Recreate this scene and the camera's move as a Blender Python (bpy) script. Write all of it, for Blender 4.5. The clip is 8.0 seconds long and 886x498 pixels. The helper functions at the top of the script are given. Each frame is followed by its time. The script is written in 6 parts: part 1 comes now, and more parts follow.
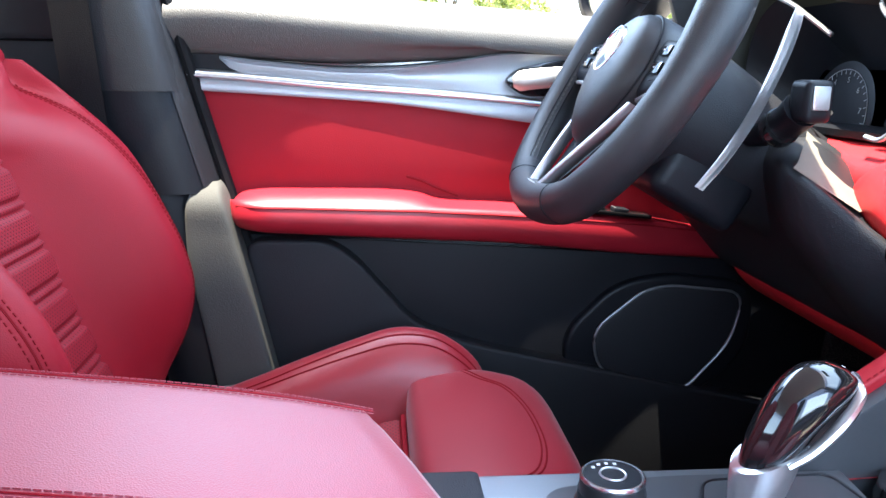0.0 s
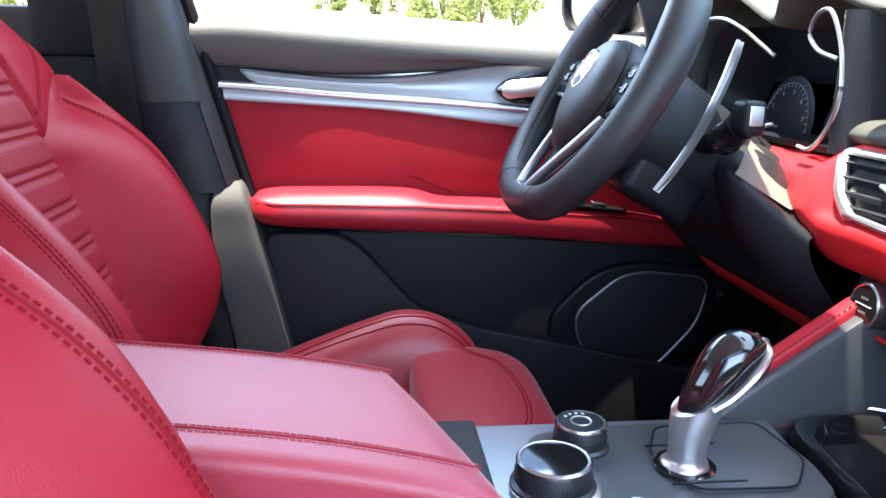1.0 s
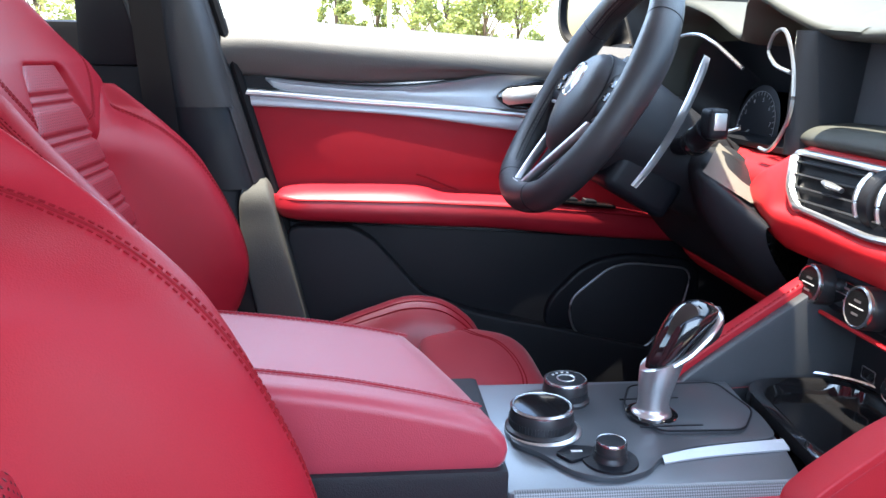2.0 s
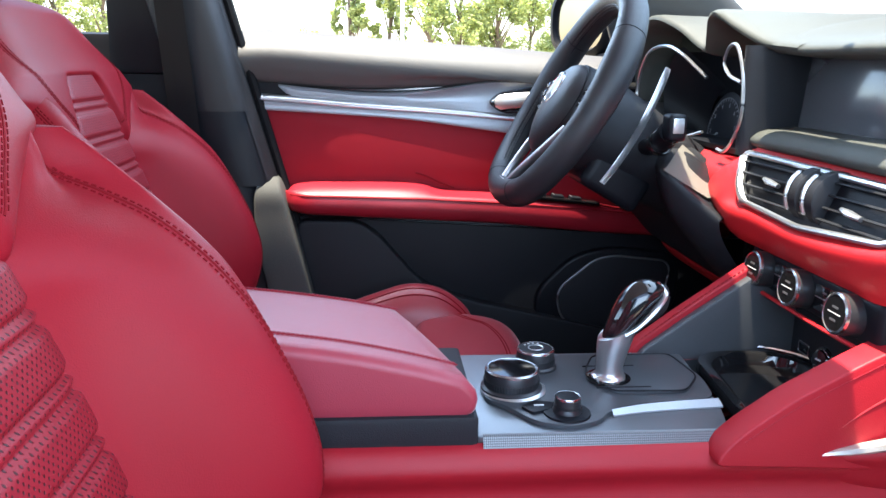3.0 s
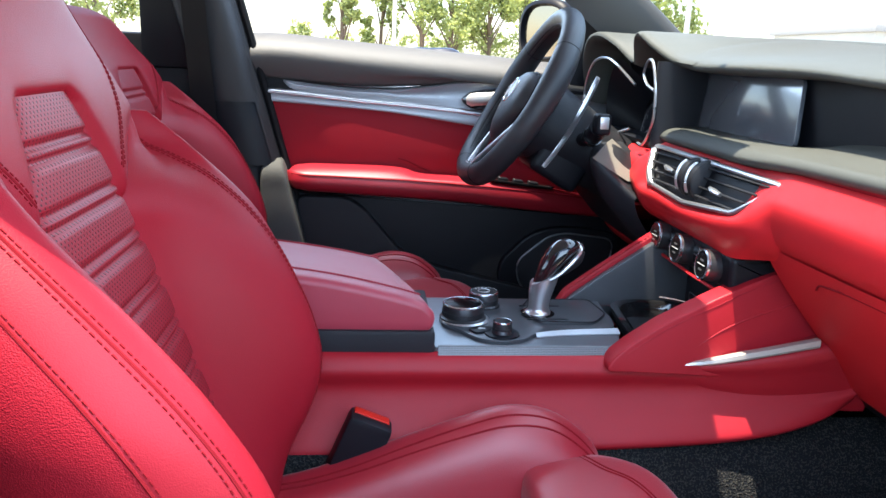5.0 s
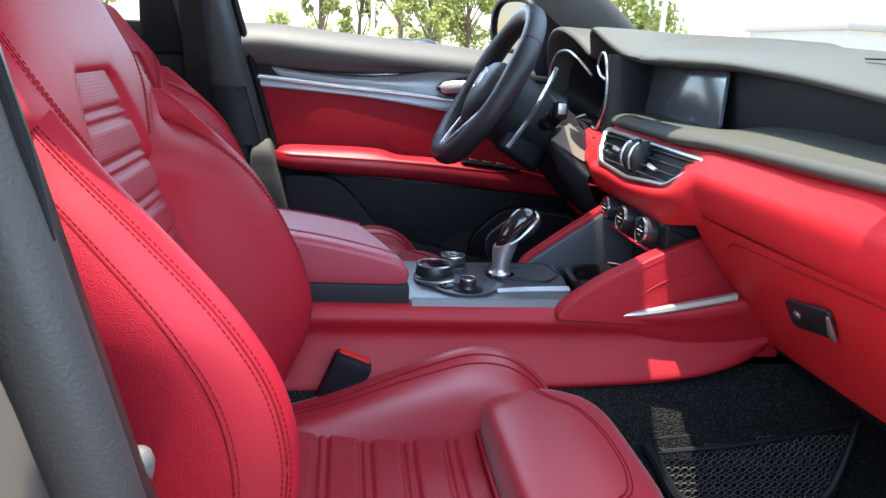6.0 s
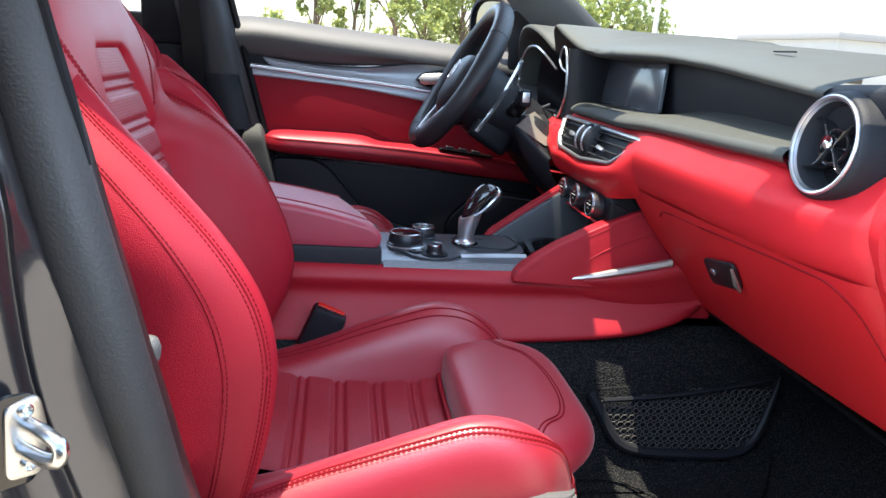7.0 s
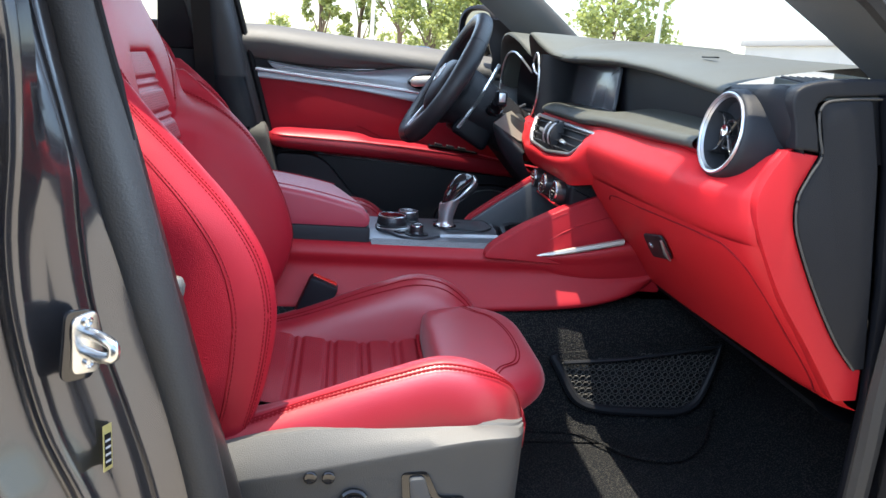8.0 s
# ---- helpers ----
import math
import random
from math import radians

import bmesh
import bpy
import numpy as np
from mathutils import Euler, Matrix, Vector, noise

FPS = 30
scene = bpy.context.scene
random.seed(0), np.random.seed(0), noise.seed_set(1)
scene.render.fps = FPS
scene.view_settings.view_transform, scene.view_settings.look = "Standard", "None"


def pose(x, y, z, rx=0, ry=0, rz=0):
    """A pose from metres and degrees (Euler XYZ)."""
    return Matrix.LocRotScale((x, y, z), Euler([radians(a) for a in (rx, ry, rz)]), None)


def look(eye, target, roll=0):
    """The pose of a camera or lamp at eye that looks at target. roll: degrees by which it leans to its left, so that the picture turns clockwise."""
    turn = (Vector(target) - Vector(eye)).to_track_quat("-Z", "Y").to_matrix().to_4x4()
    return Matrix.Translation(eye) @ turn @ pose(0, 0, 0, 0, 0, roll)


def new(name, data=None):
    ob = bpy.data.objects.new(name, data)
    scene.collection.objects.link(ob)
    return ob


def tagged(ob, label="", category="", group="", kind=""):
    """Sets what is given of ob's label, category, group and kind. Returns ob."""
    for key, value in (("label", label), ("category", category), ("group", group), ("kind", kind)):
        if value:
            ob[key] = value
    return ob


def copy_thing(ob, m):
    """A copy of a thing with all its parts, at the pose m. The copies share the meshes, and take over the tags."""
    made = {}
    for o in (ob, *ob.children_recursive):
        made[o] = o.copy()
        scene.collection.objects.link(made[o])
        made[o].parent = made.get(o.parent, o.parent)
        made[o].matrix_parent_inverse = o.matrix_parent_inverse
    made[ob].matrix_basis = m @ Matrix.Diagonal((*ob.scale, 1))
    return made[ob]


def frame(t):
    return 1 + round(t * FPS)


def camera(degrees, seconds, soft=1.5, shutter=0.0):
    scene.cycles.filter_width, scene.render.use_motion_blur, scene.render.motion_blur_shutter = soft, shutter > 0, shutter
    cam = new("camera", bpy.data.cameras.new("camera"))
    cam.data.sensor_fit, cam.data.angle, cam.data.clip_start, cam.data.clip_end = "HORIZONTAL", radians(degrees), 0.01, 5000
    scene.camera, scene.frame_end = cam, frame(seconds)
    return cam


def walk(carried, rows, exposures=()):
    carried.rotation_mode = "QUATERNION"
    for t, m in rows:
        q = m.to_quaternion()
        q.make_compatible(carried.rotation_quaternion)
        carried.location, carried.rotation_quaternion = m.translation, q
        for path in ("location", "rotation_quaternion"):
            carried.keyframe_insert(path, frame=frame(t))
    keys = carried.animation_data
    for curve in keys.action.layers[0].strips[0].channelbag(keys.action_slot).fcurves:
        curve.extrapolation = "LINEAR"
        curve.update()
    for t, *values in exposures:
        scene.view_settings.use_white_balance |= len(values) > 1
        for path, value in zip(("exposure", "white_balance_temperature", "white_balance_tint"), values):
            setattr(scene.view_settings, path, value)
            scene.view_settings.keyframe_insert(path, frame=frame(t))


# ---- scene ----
cam = camera(59.2, 8.0)
PATH = [
    (0, (0.212, -0.395, 1.122), (0.399, 1.545, 0.674), 1.0),
    (0.5, (0.2, -0.456, 1.142), (0.402, 1.478, 0.672), 1.0),
    (1, (0.19, -0.522, 1.157), (0.399, 1.409, 0.679), 0.9),
    (2.5, (0.17, -0.707, 1.173), (0.358, 1.228, 0.705), 1.0),
    (3, (0.19, -0.772, 1.181), (0.359, 1.165, 0.714), 1.0),
    (3.5, (0.211, -0.844, 1.193), (0.364, 1.095, 0.726), 1.3),
    (4, (0.222, -0.907, 1.2), (0.372, 1.032, 0.733), 1.7),
    (5.5, (0.181, -1.123, 1.2), (0.417, 0.801, 0.711), 3.1),
    (6, (0.182, -1.206, 1.199), (0.443, 0.714, 0.703), 3.5),
    (6.5, (0.193, -1.282, 1.198), (0.468, 0.636, 0.704), 4.0),
    (7, (0.203, -1.365, 1.182), (0.485, 0.554, 0.693), 4.5),
    (7.5, (0.217, -1.473, 1.179), (0.494, 0.448, 0.697), 4.7),
    (8, (0.224, -1.562, 1.184), (0.495, 0.362, 0.707), 4.7),
]
EXPOSURES = [(0, 3.02), (1, 2.76), (2.5, 2.40), (4, 2.09), (5.5, 1.84), (8, 1.57)]
walk(cam, [(t, look(eye, target, roll)) for t, eye, target, roll in PATH], EXPOSURES)

# ---- world, sun, exposure ----
SUN_WAY = Vector((0.14, 0.035, -1.0)).normalized()
world = bpy.data.worlds.new("sky")
scene.world = world
world.use_nodes = True
wn, wl = world.node_tree.nodes, world.node_tree.links
sky = wn.new("ShaderNodeTexSky")
sky.sky_type, sky.sun_disc = "NISHITA", False
sky.sun_elevation, sky.sun_rotation = radians(81), radians(240)
wl.new(sky.outputs["Color"], wn["Background"].inputs["Color"])
wn["Background"].inputs["Strength"].default_value = 0.15
sun = new("sun", bpy.data.lights.new("sun", "SUN"))
sun.data.energy, sun.data.angle, sun.data.color = 4.4, radians(0.5), (1.0, 0.91, 0.75)
sun.matrix_world = look((0, 0, 30), Vector((0, 0, 30)) + SUN_WAY)


def window_light(name, at, to, width, height, watts):
    """Sky light that falls through one of the car's window openings."""
    ob = new(name, bpy.data.lights.new(name, "AREA"))
    ob.data.shape, ob.data.size, ob.data.size_y, ob.data.energy = "RECTANGLE", width, height, watts
    ob.data.color = (0.58, 0.77, 1.0)
    ob.matrix_world = look(at, to)


window_light("windscreen_light", (0.70, 0, 1.43), (0.25, 0, 0.8), 1.0, 0.26, 0.9)
window_light("driver_window_light", (0.15, 0.66, 1.42), (0.15, 0.0, 0.8), 0.75, 0.18, 0.9)
window_light("passenger_door_light", (0.36, -0.78, 1.20), (0.36, 0.0, 0.68), 0.55, 0.40, 1.2)
window_light("rear_window_light", (-1.5, 0, 1.35), (0.0, 0, 1.0), 1.0, 0.35, 0.8)


# ---- materials ----
def material(name, color, rough=0.5, metal=0.0, spec=0.5, vary=0.12, scale=6.0, bump=0.0, bump_scale=300.0, bump_kind="noise", coat=0.0, grain=0.06, sheen=0.0):
    m = bpy.data.materials.new(name)
    m.use_nodes = True
    n, l = m.node_tree.nodes, m.node_tree.links
    b = n["Principled BSDF"]
    b.inputs["Metallic"].default_value = metal
    b.inputs["Specular IOR Level"].default_value = spec
    b.inputs["Coat Weight"].default_value = coat
    b.inputs["Coat Roughness"].default_value = 0.08
    b.inputs["Sheen Weight"].default_value = sheen
    b.inputs["Sheen Roughness"].default_value = 0.35
    pos = n.new("ShaderNodeNewGeometry")
    big = n.new("ShaderNodeTexNoise")
    big.inputs["Scale"].default_value, big.inputs["Detail"].default_value = scale, 5
    l.new(pos.outputs["Position"], big.inputs["Vector"])
    fine = n.new("ShaderNodeTexNoise")
    fine.inputs["Scale"].default_value, fine.inputs["Detail"].default_value = bump_scale, 3
    l.new(pos.outputs["Position"], fine.inputs["Vector"])
    add = n.new("ShaderNodeMath")
    add.operation = "MULTIPLY_ADD"
    add.inputs[1].default_value, add.inputs[2].default_value = 2 * vary, 1 - vary
    l.new(big.outputs["Fac"], add.inputs[0])
    add2 = n.new("ShaderNodeMath")
    add2.operation = "MULTIPLY_ADD"
    add2.inputs[1].default_value = 2 * grain
    l.new(fine.outputs["Fac"], add2.inputs[0])
    l.new(add.outputs[0], add2.inputs[2])
    mul = n.new("ShaderNodeVectorMath")
    mul.operation = "SCALE"
    mul.inputs[0].default_value = color
    l.new(add2.outputs[0], mul.inputs["Scale"])
    l.new(mul.outputs[0], b.inputs["Base Color"])
    r = n.new("ShaderNodeMapRange")
    r.inputs["To Min"].default_value, r.inputs["To Max"].default_value = max(0.02, rough * 0.82), min(1.0, rough * 1.18)
    l.new(big.outputs["Fac"], r.inputs["Value"])
    l.new(r.outputs[0], b.inputs["Roughness"])
    if bump:
        bp = n.new("ShaderNodeBump")
        bp.inputs["Strength"].default_value = bump
        bp.inputs["Distance"].default_value = 0.001
        src = fine.outputs["Fac"]
        if bump_kind == "cells":
            v = n.new("ShaderNodeTexVoronoi")
            v.inputs["Scale"].default_value = bump_scale
            l.new(pos.outputs["Position"], v.inputs["Vector"])
            src = v.outputs["Distance"]
        l.new(src, bp.inputs["Height"])
        l.new(bp.outputs[0], b.inputs["Normal"])
    return m


def perforated(name, color, rough):
    """Leather with rows of small round holes about 4 mm apart."""
    m = material(name, color, rough, bump=0.15, bump_scale=520)
    n, l = m.node_tree.nodes, m.node_tree.links
    b = n["Principled BSDF"]
    tc = n.new("ShaderNodeTexCoord")
    frac = n.new("ShaderNodeVectorMath")
    frac.operation = "FRACTION"
    sc = n.new("ShaderNodeVectorMath")
    sc.operation = "MULTIPLY"
    sc.inputs[1].default_value = (190, 190, 190)
    l.new(tc.outputs["UV"], sc.inputs[0])
    l.new(sc.outputs[0], frac.inputs[0])
    dist = n.new("ShaderNodeVectorMath")
    dist.operation = "DISTANCE"
    dist.inputs[1].default_value = (0.5, 0.5, 0)
    l.new(frac.outputs[0], dist.inputs[0])
    cut = n.new("ShaderNodeMapRange")
    cut.inputs["From Min"].default_value, cut.inputs["From Max"].default_value = 0.15, 0.27
    l.new(dist.outputs["Value"], cut.inputs["Value"])
    mix = n.new("ShaderNodeMix")
    mix.data_type = "RGBA"
    l.new(cut.outputs[0], mix.inputs[0])
    mix.inputs[6].default_value = (0.045, 0.003, 0.005, 1)
    old = b.inputs["Base Color"].links[0].from_socket
    l.new(old, mix.inputs[7])
    l.new(mix.outputs[2], b.inputs["Base Color"])
    bp = n.new("ShaderNodeBump")
    bp.inputs["Strength"].default_value, bp.inputs["Distance"].default_value = 0.6, 0.001
    l.new(cut.outputs[0], bp.inputs["Height"])
    l.new(bp.outputs[0], b.inputs["Normal"])
    return m


RED = (0.278, 0.0094, 0.0192)
leather = material("red leather", RED, 0.46, spec=0.22, bump=0.16, bump_scale=900, bump_kind="cells", vary=0.10)
# Pinker than the seats; pale base and sheen also hold the sky's reflection.
lid_leather = material("pinkish red leather with sky sheen", (0.33, 0.036, 0.057), 0.42, spec=0.6, bump=0.16, bump_scale=1000, bump_kind="cells", vary=0.06, sheen=0.38)
leather_top = material("soft red seat leather", RED, 0.40, spec=0.75, bump=0.14, bump_scale=900, bump_kind="cells", vary=0.10, sheen=0.2)
armrest_leather = material("polished red leather", RED, 0.40, spec=0.45, bump=0.08, bump_scale=900, bump_kind="cells", vary=0.08)
door_leather = material("matt red door leather", RED, 0.6, spec=0.2, bump=0.2, bump_scale=900, bump_kind="cells", vary=0.10)
warm_grey = material("warm grey grained plastic", (0.15, 0.143, 0.122), 0.5, bump=0.3, bump_scale=900, bump_kind="cells", spec=0.4)
leather_grain = material("red grained leather", RED, 0.5, spec=0.16, bump=0.45, bump_scale=900, bump_kind="cells", vary=0.08)
leather_holes = perforated("red perforated leather", RED, 0.5)
leather_pad = material("red soft dash skin", (0.50, 0.015, 0.021), 0.5, spec=0.32, bump=0.15, bump_scale=1100, bump_kind="cells", vary=0.05)
console_leather = material("red console leather", (0.325, 0.0095, 0.0180), 0.5, spec=0.32, bump=0.15, bump_scale=1000, bump_kind="cells", vary=0.06)
thread = material("dark red thread", (0.19, 0.007, 0.012), 0.7, spec=0.1, bump=0.3, bump_scale=900)
black_soft = material("black grained plastic", (0.014, 0.015, 0.018), 0.5, spec=0.25, bump=0.25, bump_scale=900, bump_kind="cells", vary=0.15)
black_hard = material("black hard plastic", (0.0060, 0.0068, 0.0095), 0.45, spec=0.22, bump=0.2, bump_scale=500, vary=0.15)
black_gloss = material("black gloss plastic", (0.008, 0.008, 0.009), 0.06, coat=0.6, vary=0.05)
black_leather = material("black leather", (0.018, 0.0185, 0.021), 0.45, bump=0.2, bump_scale=1000, bump_kind="cells")
grey_soft = material("dark grey dash skin", (0.060, 0.064, 0.057), 0.62, spec=0.32, bump=0.25, bump_scale=900, bump_kind="cells", vary=0.08)
carpet = material("black loop carpet", (0.0095, 0.0105, 0.0125), 0.95, bump=1.0, bump_scale=330, vary=0.3, grain=0.3, spec=0.1)
pn, pl = carpet.node_tree.nodes, carpet.node_tree.links
pile, spot, blend = pn.new("ShaderNodeTexNoise"), pn.new("ShaderNodeMapRange"), pn.new("ShaderNodeMix")
pile.inputs["Scale"].default_value, pile.inputs["Detail"].default_value = 380, 2
pl.new(pn["Geometry"].outputs["Position"], pile.inputs["Vector"])
spot.inputs["From Min"].default_value, spot.inputs["From Max"].default_value = 0.50, 0.62
pl.new(pile.outputs["Fac"], spot.inputs["Value"])
blend.data_type = "RGBA"
pl.new(spot.outputs[0], blend.inputs[0])
pl.new(pn["Principled BSDF"].inputs["Base Color"].links[0].from_socket, blend.inputs[6])
blend.inputs[7].default_value = (0.050, 0.049, 0.044, 1)
pl.new(blend.outputs[2], pn["Principled BSDF"].inputs["Base Color"])
pl.new(pile.outputs["Fac"], pn["Bump"].inputs["Height"])
pn["Bump"].inputs["Distance"].default_value = 0.008
rubber = material("black rubber", (0.022, 0.0225, 0.023), 0.6, bump=0.5, bump_scale=330, vary=0.15)
alu = material("brushed aluminium", (0.20, 0.215, 0.232), 0.42, metal=0.85, vary=0.06, bump=0.08, bump_scale=700)
satin = material("satin silver trim", (0.55, 0.56, 0.57), 0.3, metal=0.9, vary=0.05)
door_silver = material("satin grey silver trim", (0.40, 0.425, 0.455), 0.42, metal=0.6, vary=0.05)
beige_silver = material("satin champagne trim", (0.52, 0.50, 0.46), 0.4, metal=0.6, vary=0.05)
ledge_grey = material("dark grained window ledge", (0.072, 0.070, 0.066), 0.55, bump=0.4, bump_scale=700, bump_kind="cells", vary=0.12)
# Paler than the black pillar trim, with coarse grain.
sill_grey = material("speckled grey lower trim", (0.046, 0.046, 0.042), 0.85, bump=0.5, bump_scale=500, vary=0.2, grain=0.2)
# The tan stands in for the beige surroundings reflected in the glass.
mirror_reflection = material("mirror glass with tan reflection in its colour", (0.32, 0.28, 0.23), 0.08, metal=1.0, vary=0.05)
chrome = material("chrome", (0.85, 0.85, 0.86), 0.09, metal=1.0, vary=0.03)
console_grey = material("dark satin console grey", (0.060, 0.065, 0.072), 0.38, metal=0.3, vary=0.06)
knob_metal = material("satin knob metal", (0.42, 0.43, 0.45), 0.25, metal=1.0, bump=0.06, bump_scale=900)
seat_trim = material("grey grained seat trim", (0.085, 0.083, 0.078), 0.5, bump=0.3, bump_scale=900, bump_kind="cells", spec=0.4)
pillar_black = material("black satin pillar plastic", (0.016, 0.014, 0.014), 0.3, bump=0.1, bump_scale=700, vary=0.2)
trim_grey = material("charcoal grained plastic", (0.060, 0.059, 0.056), 0.55, bump=0.3, bump_scale=900, bump_kind="cells", spec=0.4)
outline_metal = material("dim silver outline", (0.25, 0.26, 0.27), 0.4, metal=0.8)
carbon = material("grey woven trim", (0.20, 0.205, 0.21), 0.4, metal=0.15, bump=0.05, bump_scale=900, bump_kind="cells")
cn, clk = carbon.node_tree.nodes, carbon.node_tree.links
turn = cn.new("ShaderNodeMapping")
turn.inputs["Rotation"].default_value = (0, radians(45), 0)
turn.inputs["Scale"].default_value = (1, 0, 1)
weave = cn.new("ShaderNodeTexChecker")
weave.inputs["Scale"].default_value = 700
weave.inputs["Color1"].default_value, weave.inputs["Color2"].default_value = (0.17, 0.173, 0.18, 1), (0.055, 0.056, 0.06, 1)
where = cn.new("ShaderNodeNewGeometry")
clk.new(where.outputs["Position"], turn.inputs["Vector"])
clk.new(turn.outputs[0], weave.inputs["Vector"])
clk.new(weave.outputs["Color"], cn["Principled BSDF"].inputs["Base Color"])
knob_dark = material("dark knurled metal", (0.045, 0.046, 0.05), 0.35, metal=0.6, bump=0.06, bump_scale=900)
paint = material("grey metallic car paint", (0.070, 0.069, 0.074), 0.2, metal=0.75, coat=1.0, vary=0.04, grain=0.1, bump_scale=1500)
screen_glass = material("dark screen glass", (0.085, 0.095, 0.11), 0.18, spec=0.9, vary=0.05, coat=0.8)
headliner = material("grey headliner cloth", (0.62, 0.61, 0.59), 0.9, bump=0.4, bump_scale=800)
belt_cloth = material("black belt webbing", (0.009, 0.009, 0.010), 0.7, spec=0.1, bump=0.5, bump_scale=900)
zinc = material("zinc plated steel", (0.7, 0.7, 0.68), 0.25, metal=1.0, bump=0.1, bump_scale=200)
lot = material("pale concrete lot", (0.36, 0.325, 0.27), 0.9, bump=0.4, bump_scale=60, scale=0.7, vary=0.15)
white_mark = material("white print", (0.5, 0.5, 0.5), 0.6)
dial_print = material("dim white dial print", (0.30, 0.30, 0.31), 0.6)
yellow_paper = material("faded yellow sticker", (0.38, 0.33, 0.12), 0.5)
red_plastic = material("red button plastic", (0.6, 0.02, 0.01), 0.35)


def glass_material(name, tint):
    m = bpy.data.materials.new(name)
    m.use_nodes = True
    n, l = m.node_tree.nodes, m.node_tree.links
    out = n["Material Output"]
    tr, gl, mx = n.new("ShaderNodeBsdfTransparent"), n.new("ShaderNodeBsdfGlossy"), n.new("ShaderNodeMixShader")
    tr.inputs["Color"].default_value = (*tint, 1)
    gl.inputs["Roughness"].default_value = 0.02
    mx.inputs[0].default_value = 0.06
    l.new(tr.outputs[0], mx.inputs[1])
    l.new(gl.outputs[0], mx.inputs[2])
    l.new(mx.outputs[0], out.inputs["Surface"])
    return m


glass = glass_material("clear car glass", (0.93, 0.96, 0.94))


# ---- mesh helpers ----
def spline(pts, n):
    """n points along a smooth curve through pts."""
    p = np.array(pts, float)
    if len(p) == 2:
        return p[0] + np.linspace(0, 1, n)[:, None] * (p[1] - p[0])
    d = np.r_[0, np.cumsum(np.maximum(1e-9, np.linalg.norm(np.diff(p, axis=0), axis=1) ** 0.5))]
    ext = np.vstack([2 * p[0] - p[1], p, 2 * p[-1] - p[-2]])
    k = np.r_[2 * d[0] - d[1], d, 2 * d[-1] - d[-2]]
    out = []
    for u in np.linspace(0, d[-1], n):
        i = min(max(np.searchsorted(d, u, "right") - 1, 0), len(p) - 2)
        a, b, c, e = ext[i:i + 4]
        t0, t1, t2, t3 = k[i:i + 4]
        a1 = (t1 - u) / (t1 - t0) * a + (u - t0) / (t1 - t0) * b
        a2 = (t2 - u) / (t2 - t1) * b + (u - t1) / (t2 - t1) * c
        a3 = (t3 - u) / (t3 - t2) * c + (u - t2) / (t3 - t2) * e
        b1 = (t2 - u) / (t2 - t0) * a1 + (u - t0) / (t2 - t0) * a2
        b2 = (t3 - u) / (t3 - t1) * a2 + (u - t1) / (t3 - t1) * a3
        out.append((t2 - u) / (t2 - t1) * b1 + (u - t1) / (t2 - t1) * b2)
    return np.array(out)


def loft(rows, loop=False, caps=False):
    """A skin over rows of points; loop: each row closes on itself."""
    r = np.array(rows, float)
    k, n = r.shape[:2]
    faces = []
    for i in range(k - 1):
        for j in range(n if loop else n - 1):
            j2 = (j + 1) % n
            faces.append((i * n + j, i * n + j2, (i + 1) * n + j2, (i + 1) * n + j))
    if caps and loop:
        faces.append(tuple(range(n))[::-1])
        faces.append(tuple((k - 1) * n + j for j in range(n)))
    return r.reshape(-1, 3), faces


def smooth_loft(rows, n_along, n_across, loop=False, caps=False):
    """A loft whose few rows and few points are both refined by splines."""
    fine = []
    for r in rows:
        q = [*r, r[0]] if loop else r
        s = spline(q, n_across + (1 if loop else 0))
        fine.append(s[:-1] if loop else s)
    fine = np.array(fine)
    cols = [spline(fine[:, j], n_along) for j in range(fine.shape[1])]
    return loft(np.transpose(np.array(cols), (1, 0, 2)), loop, caps)


def sweep(path, radius, n=8, flat=1.0, closed=False, up=(0, 0, 1)):
    """A round (or flattened) bar along a path."""
    p = np.array(path, float)
    tan = np.gradient(p, axis=0)
    if closed:
        tan = np.roll(p, -1, 0) - np.roll(p, 1, 0)
    tan /= np.linalg.norm(tan, axis=1)[:, None] + 1e-12
    rows = []
    rad = np.broadcast_to(radius, len(p))
    for q, t, r in zip(p, tan, rad):
        s = np.cross(t, up)
        s = s / np.linalg.norm(s) if np.linalg.norm(s) > 1e-6 else np.array((1.0, 0, 0))
        v = np.cross(s, t)
        rows.append([q + r * (math.cos(a) * s + flat * math.sin(a) * v) for a in np.arange(n) * 2 * math.pi / n])
    if closed:
        rows.append(rows[0])
    return loft(rows, True, not closed)


def join(*meshes):
    v, f, k = [], [], 0
    for a, b in meshes:
        v.extend(map(tuple, a))
        f.extend(tuple(i + k for i in q) for q in b)
        k += len(a)
    return np.array(v), f


def moved(mesh, m):
    v, f = mesh
    m = np.array(m)
    return np.array(v) @ m[:3, :3].T + m[:3, 3], f


def from_bm(bm):
    bm.verts.index_update()
    v, f = np.array([q.co[:] for q in bm.verts]), [tuple(x.index for x in q.verts) for q in bm.faces]
    bm.free()
    return v, f


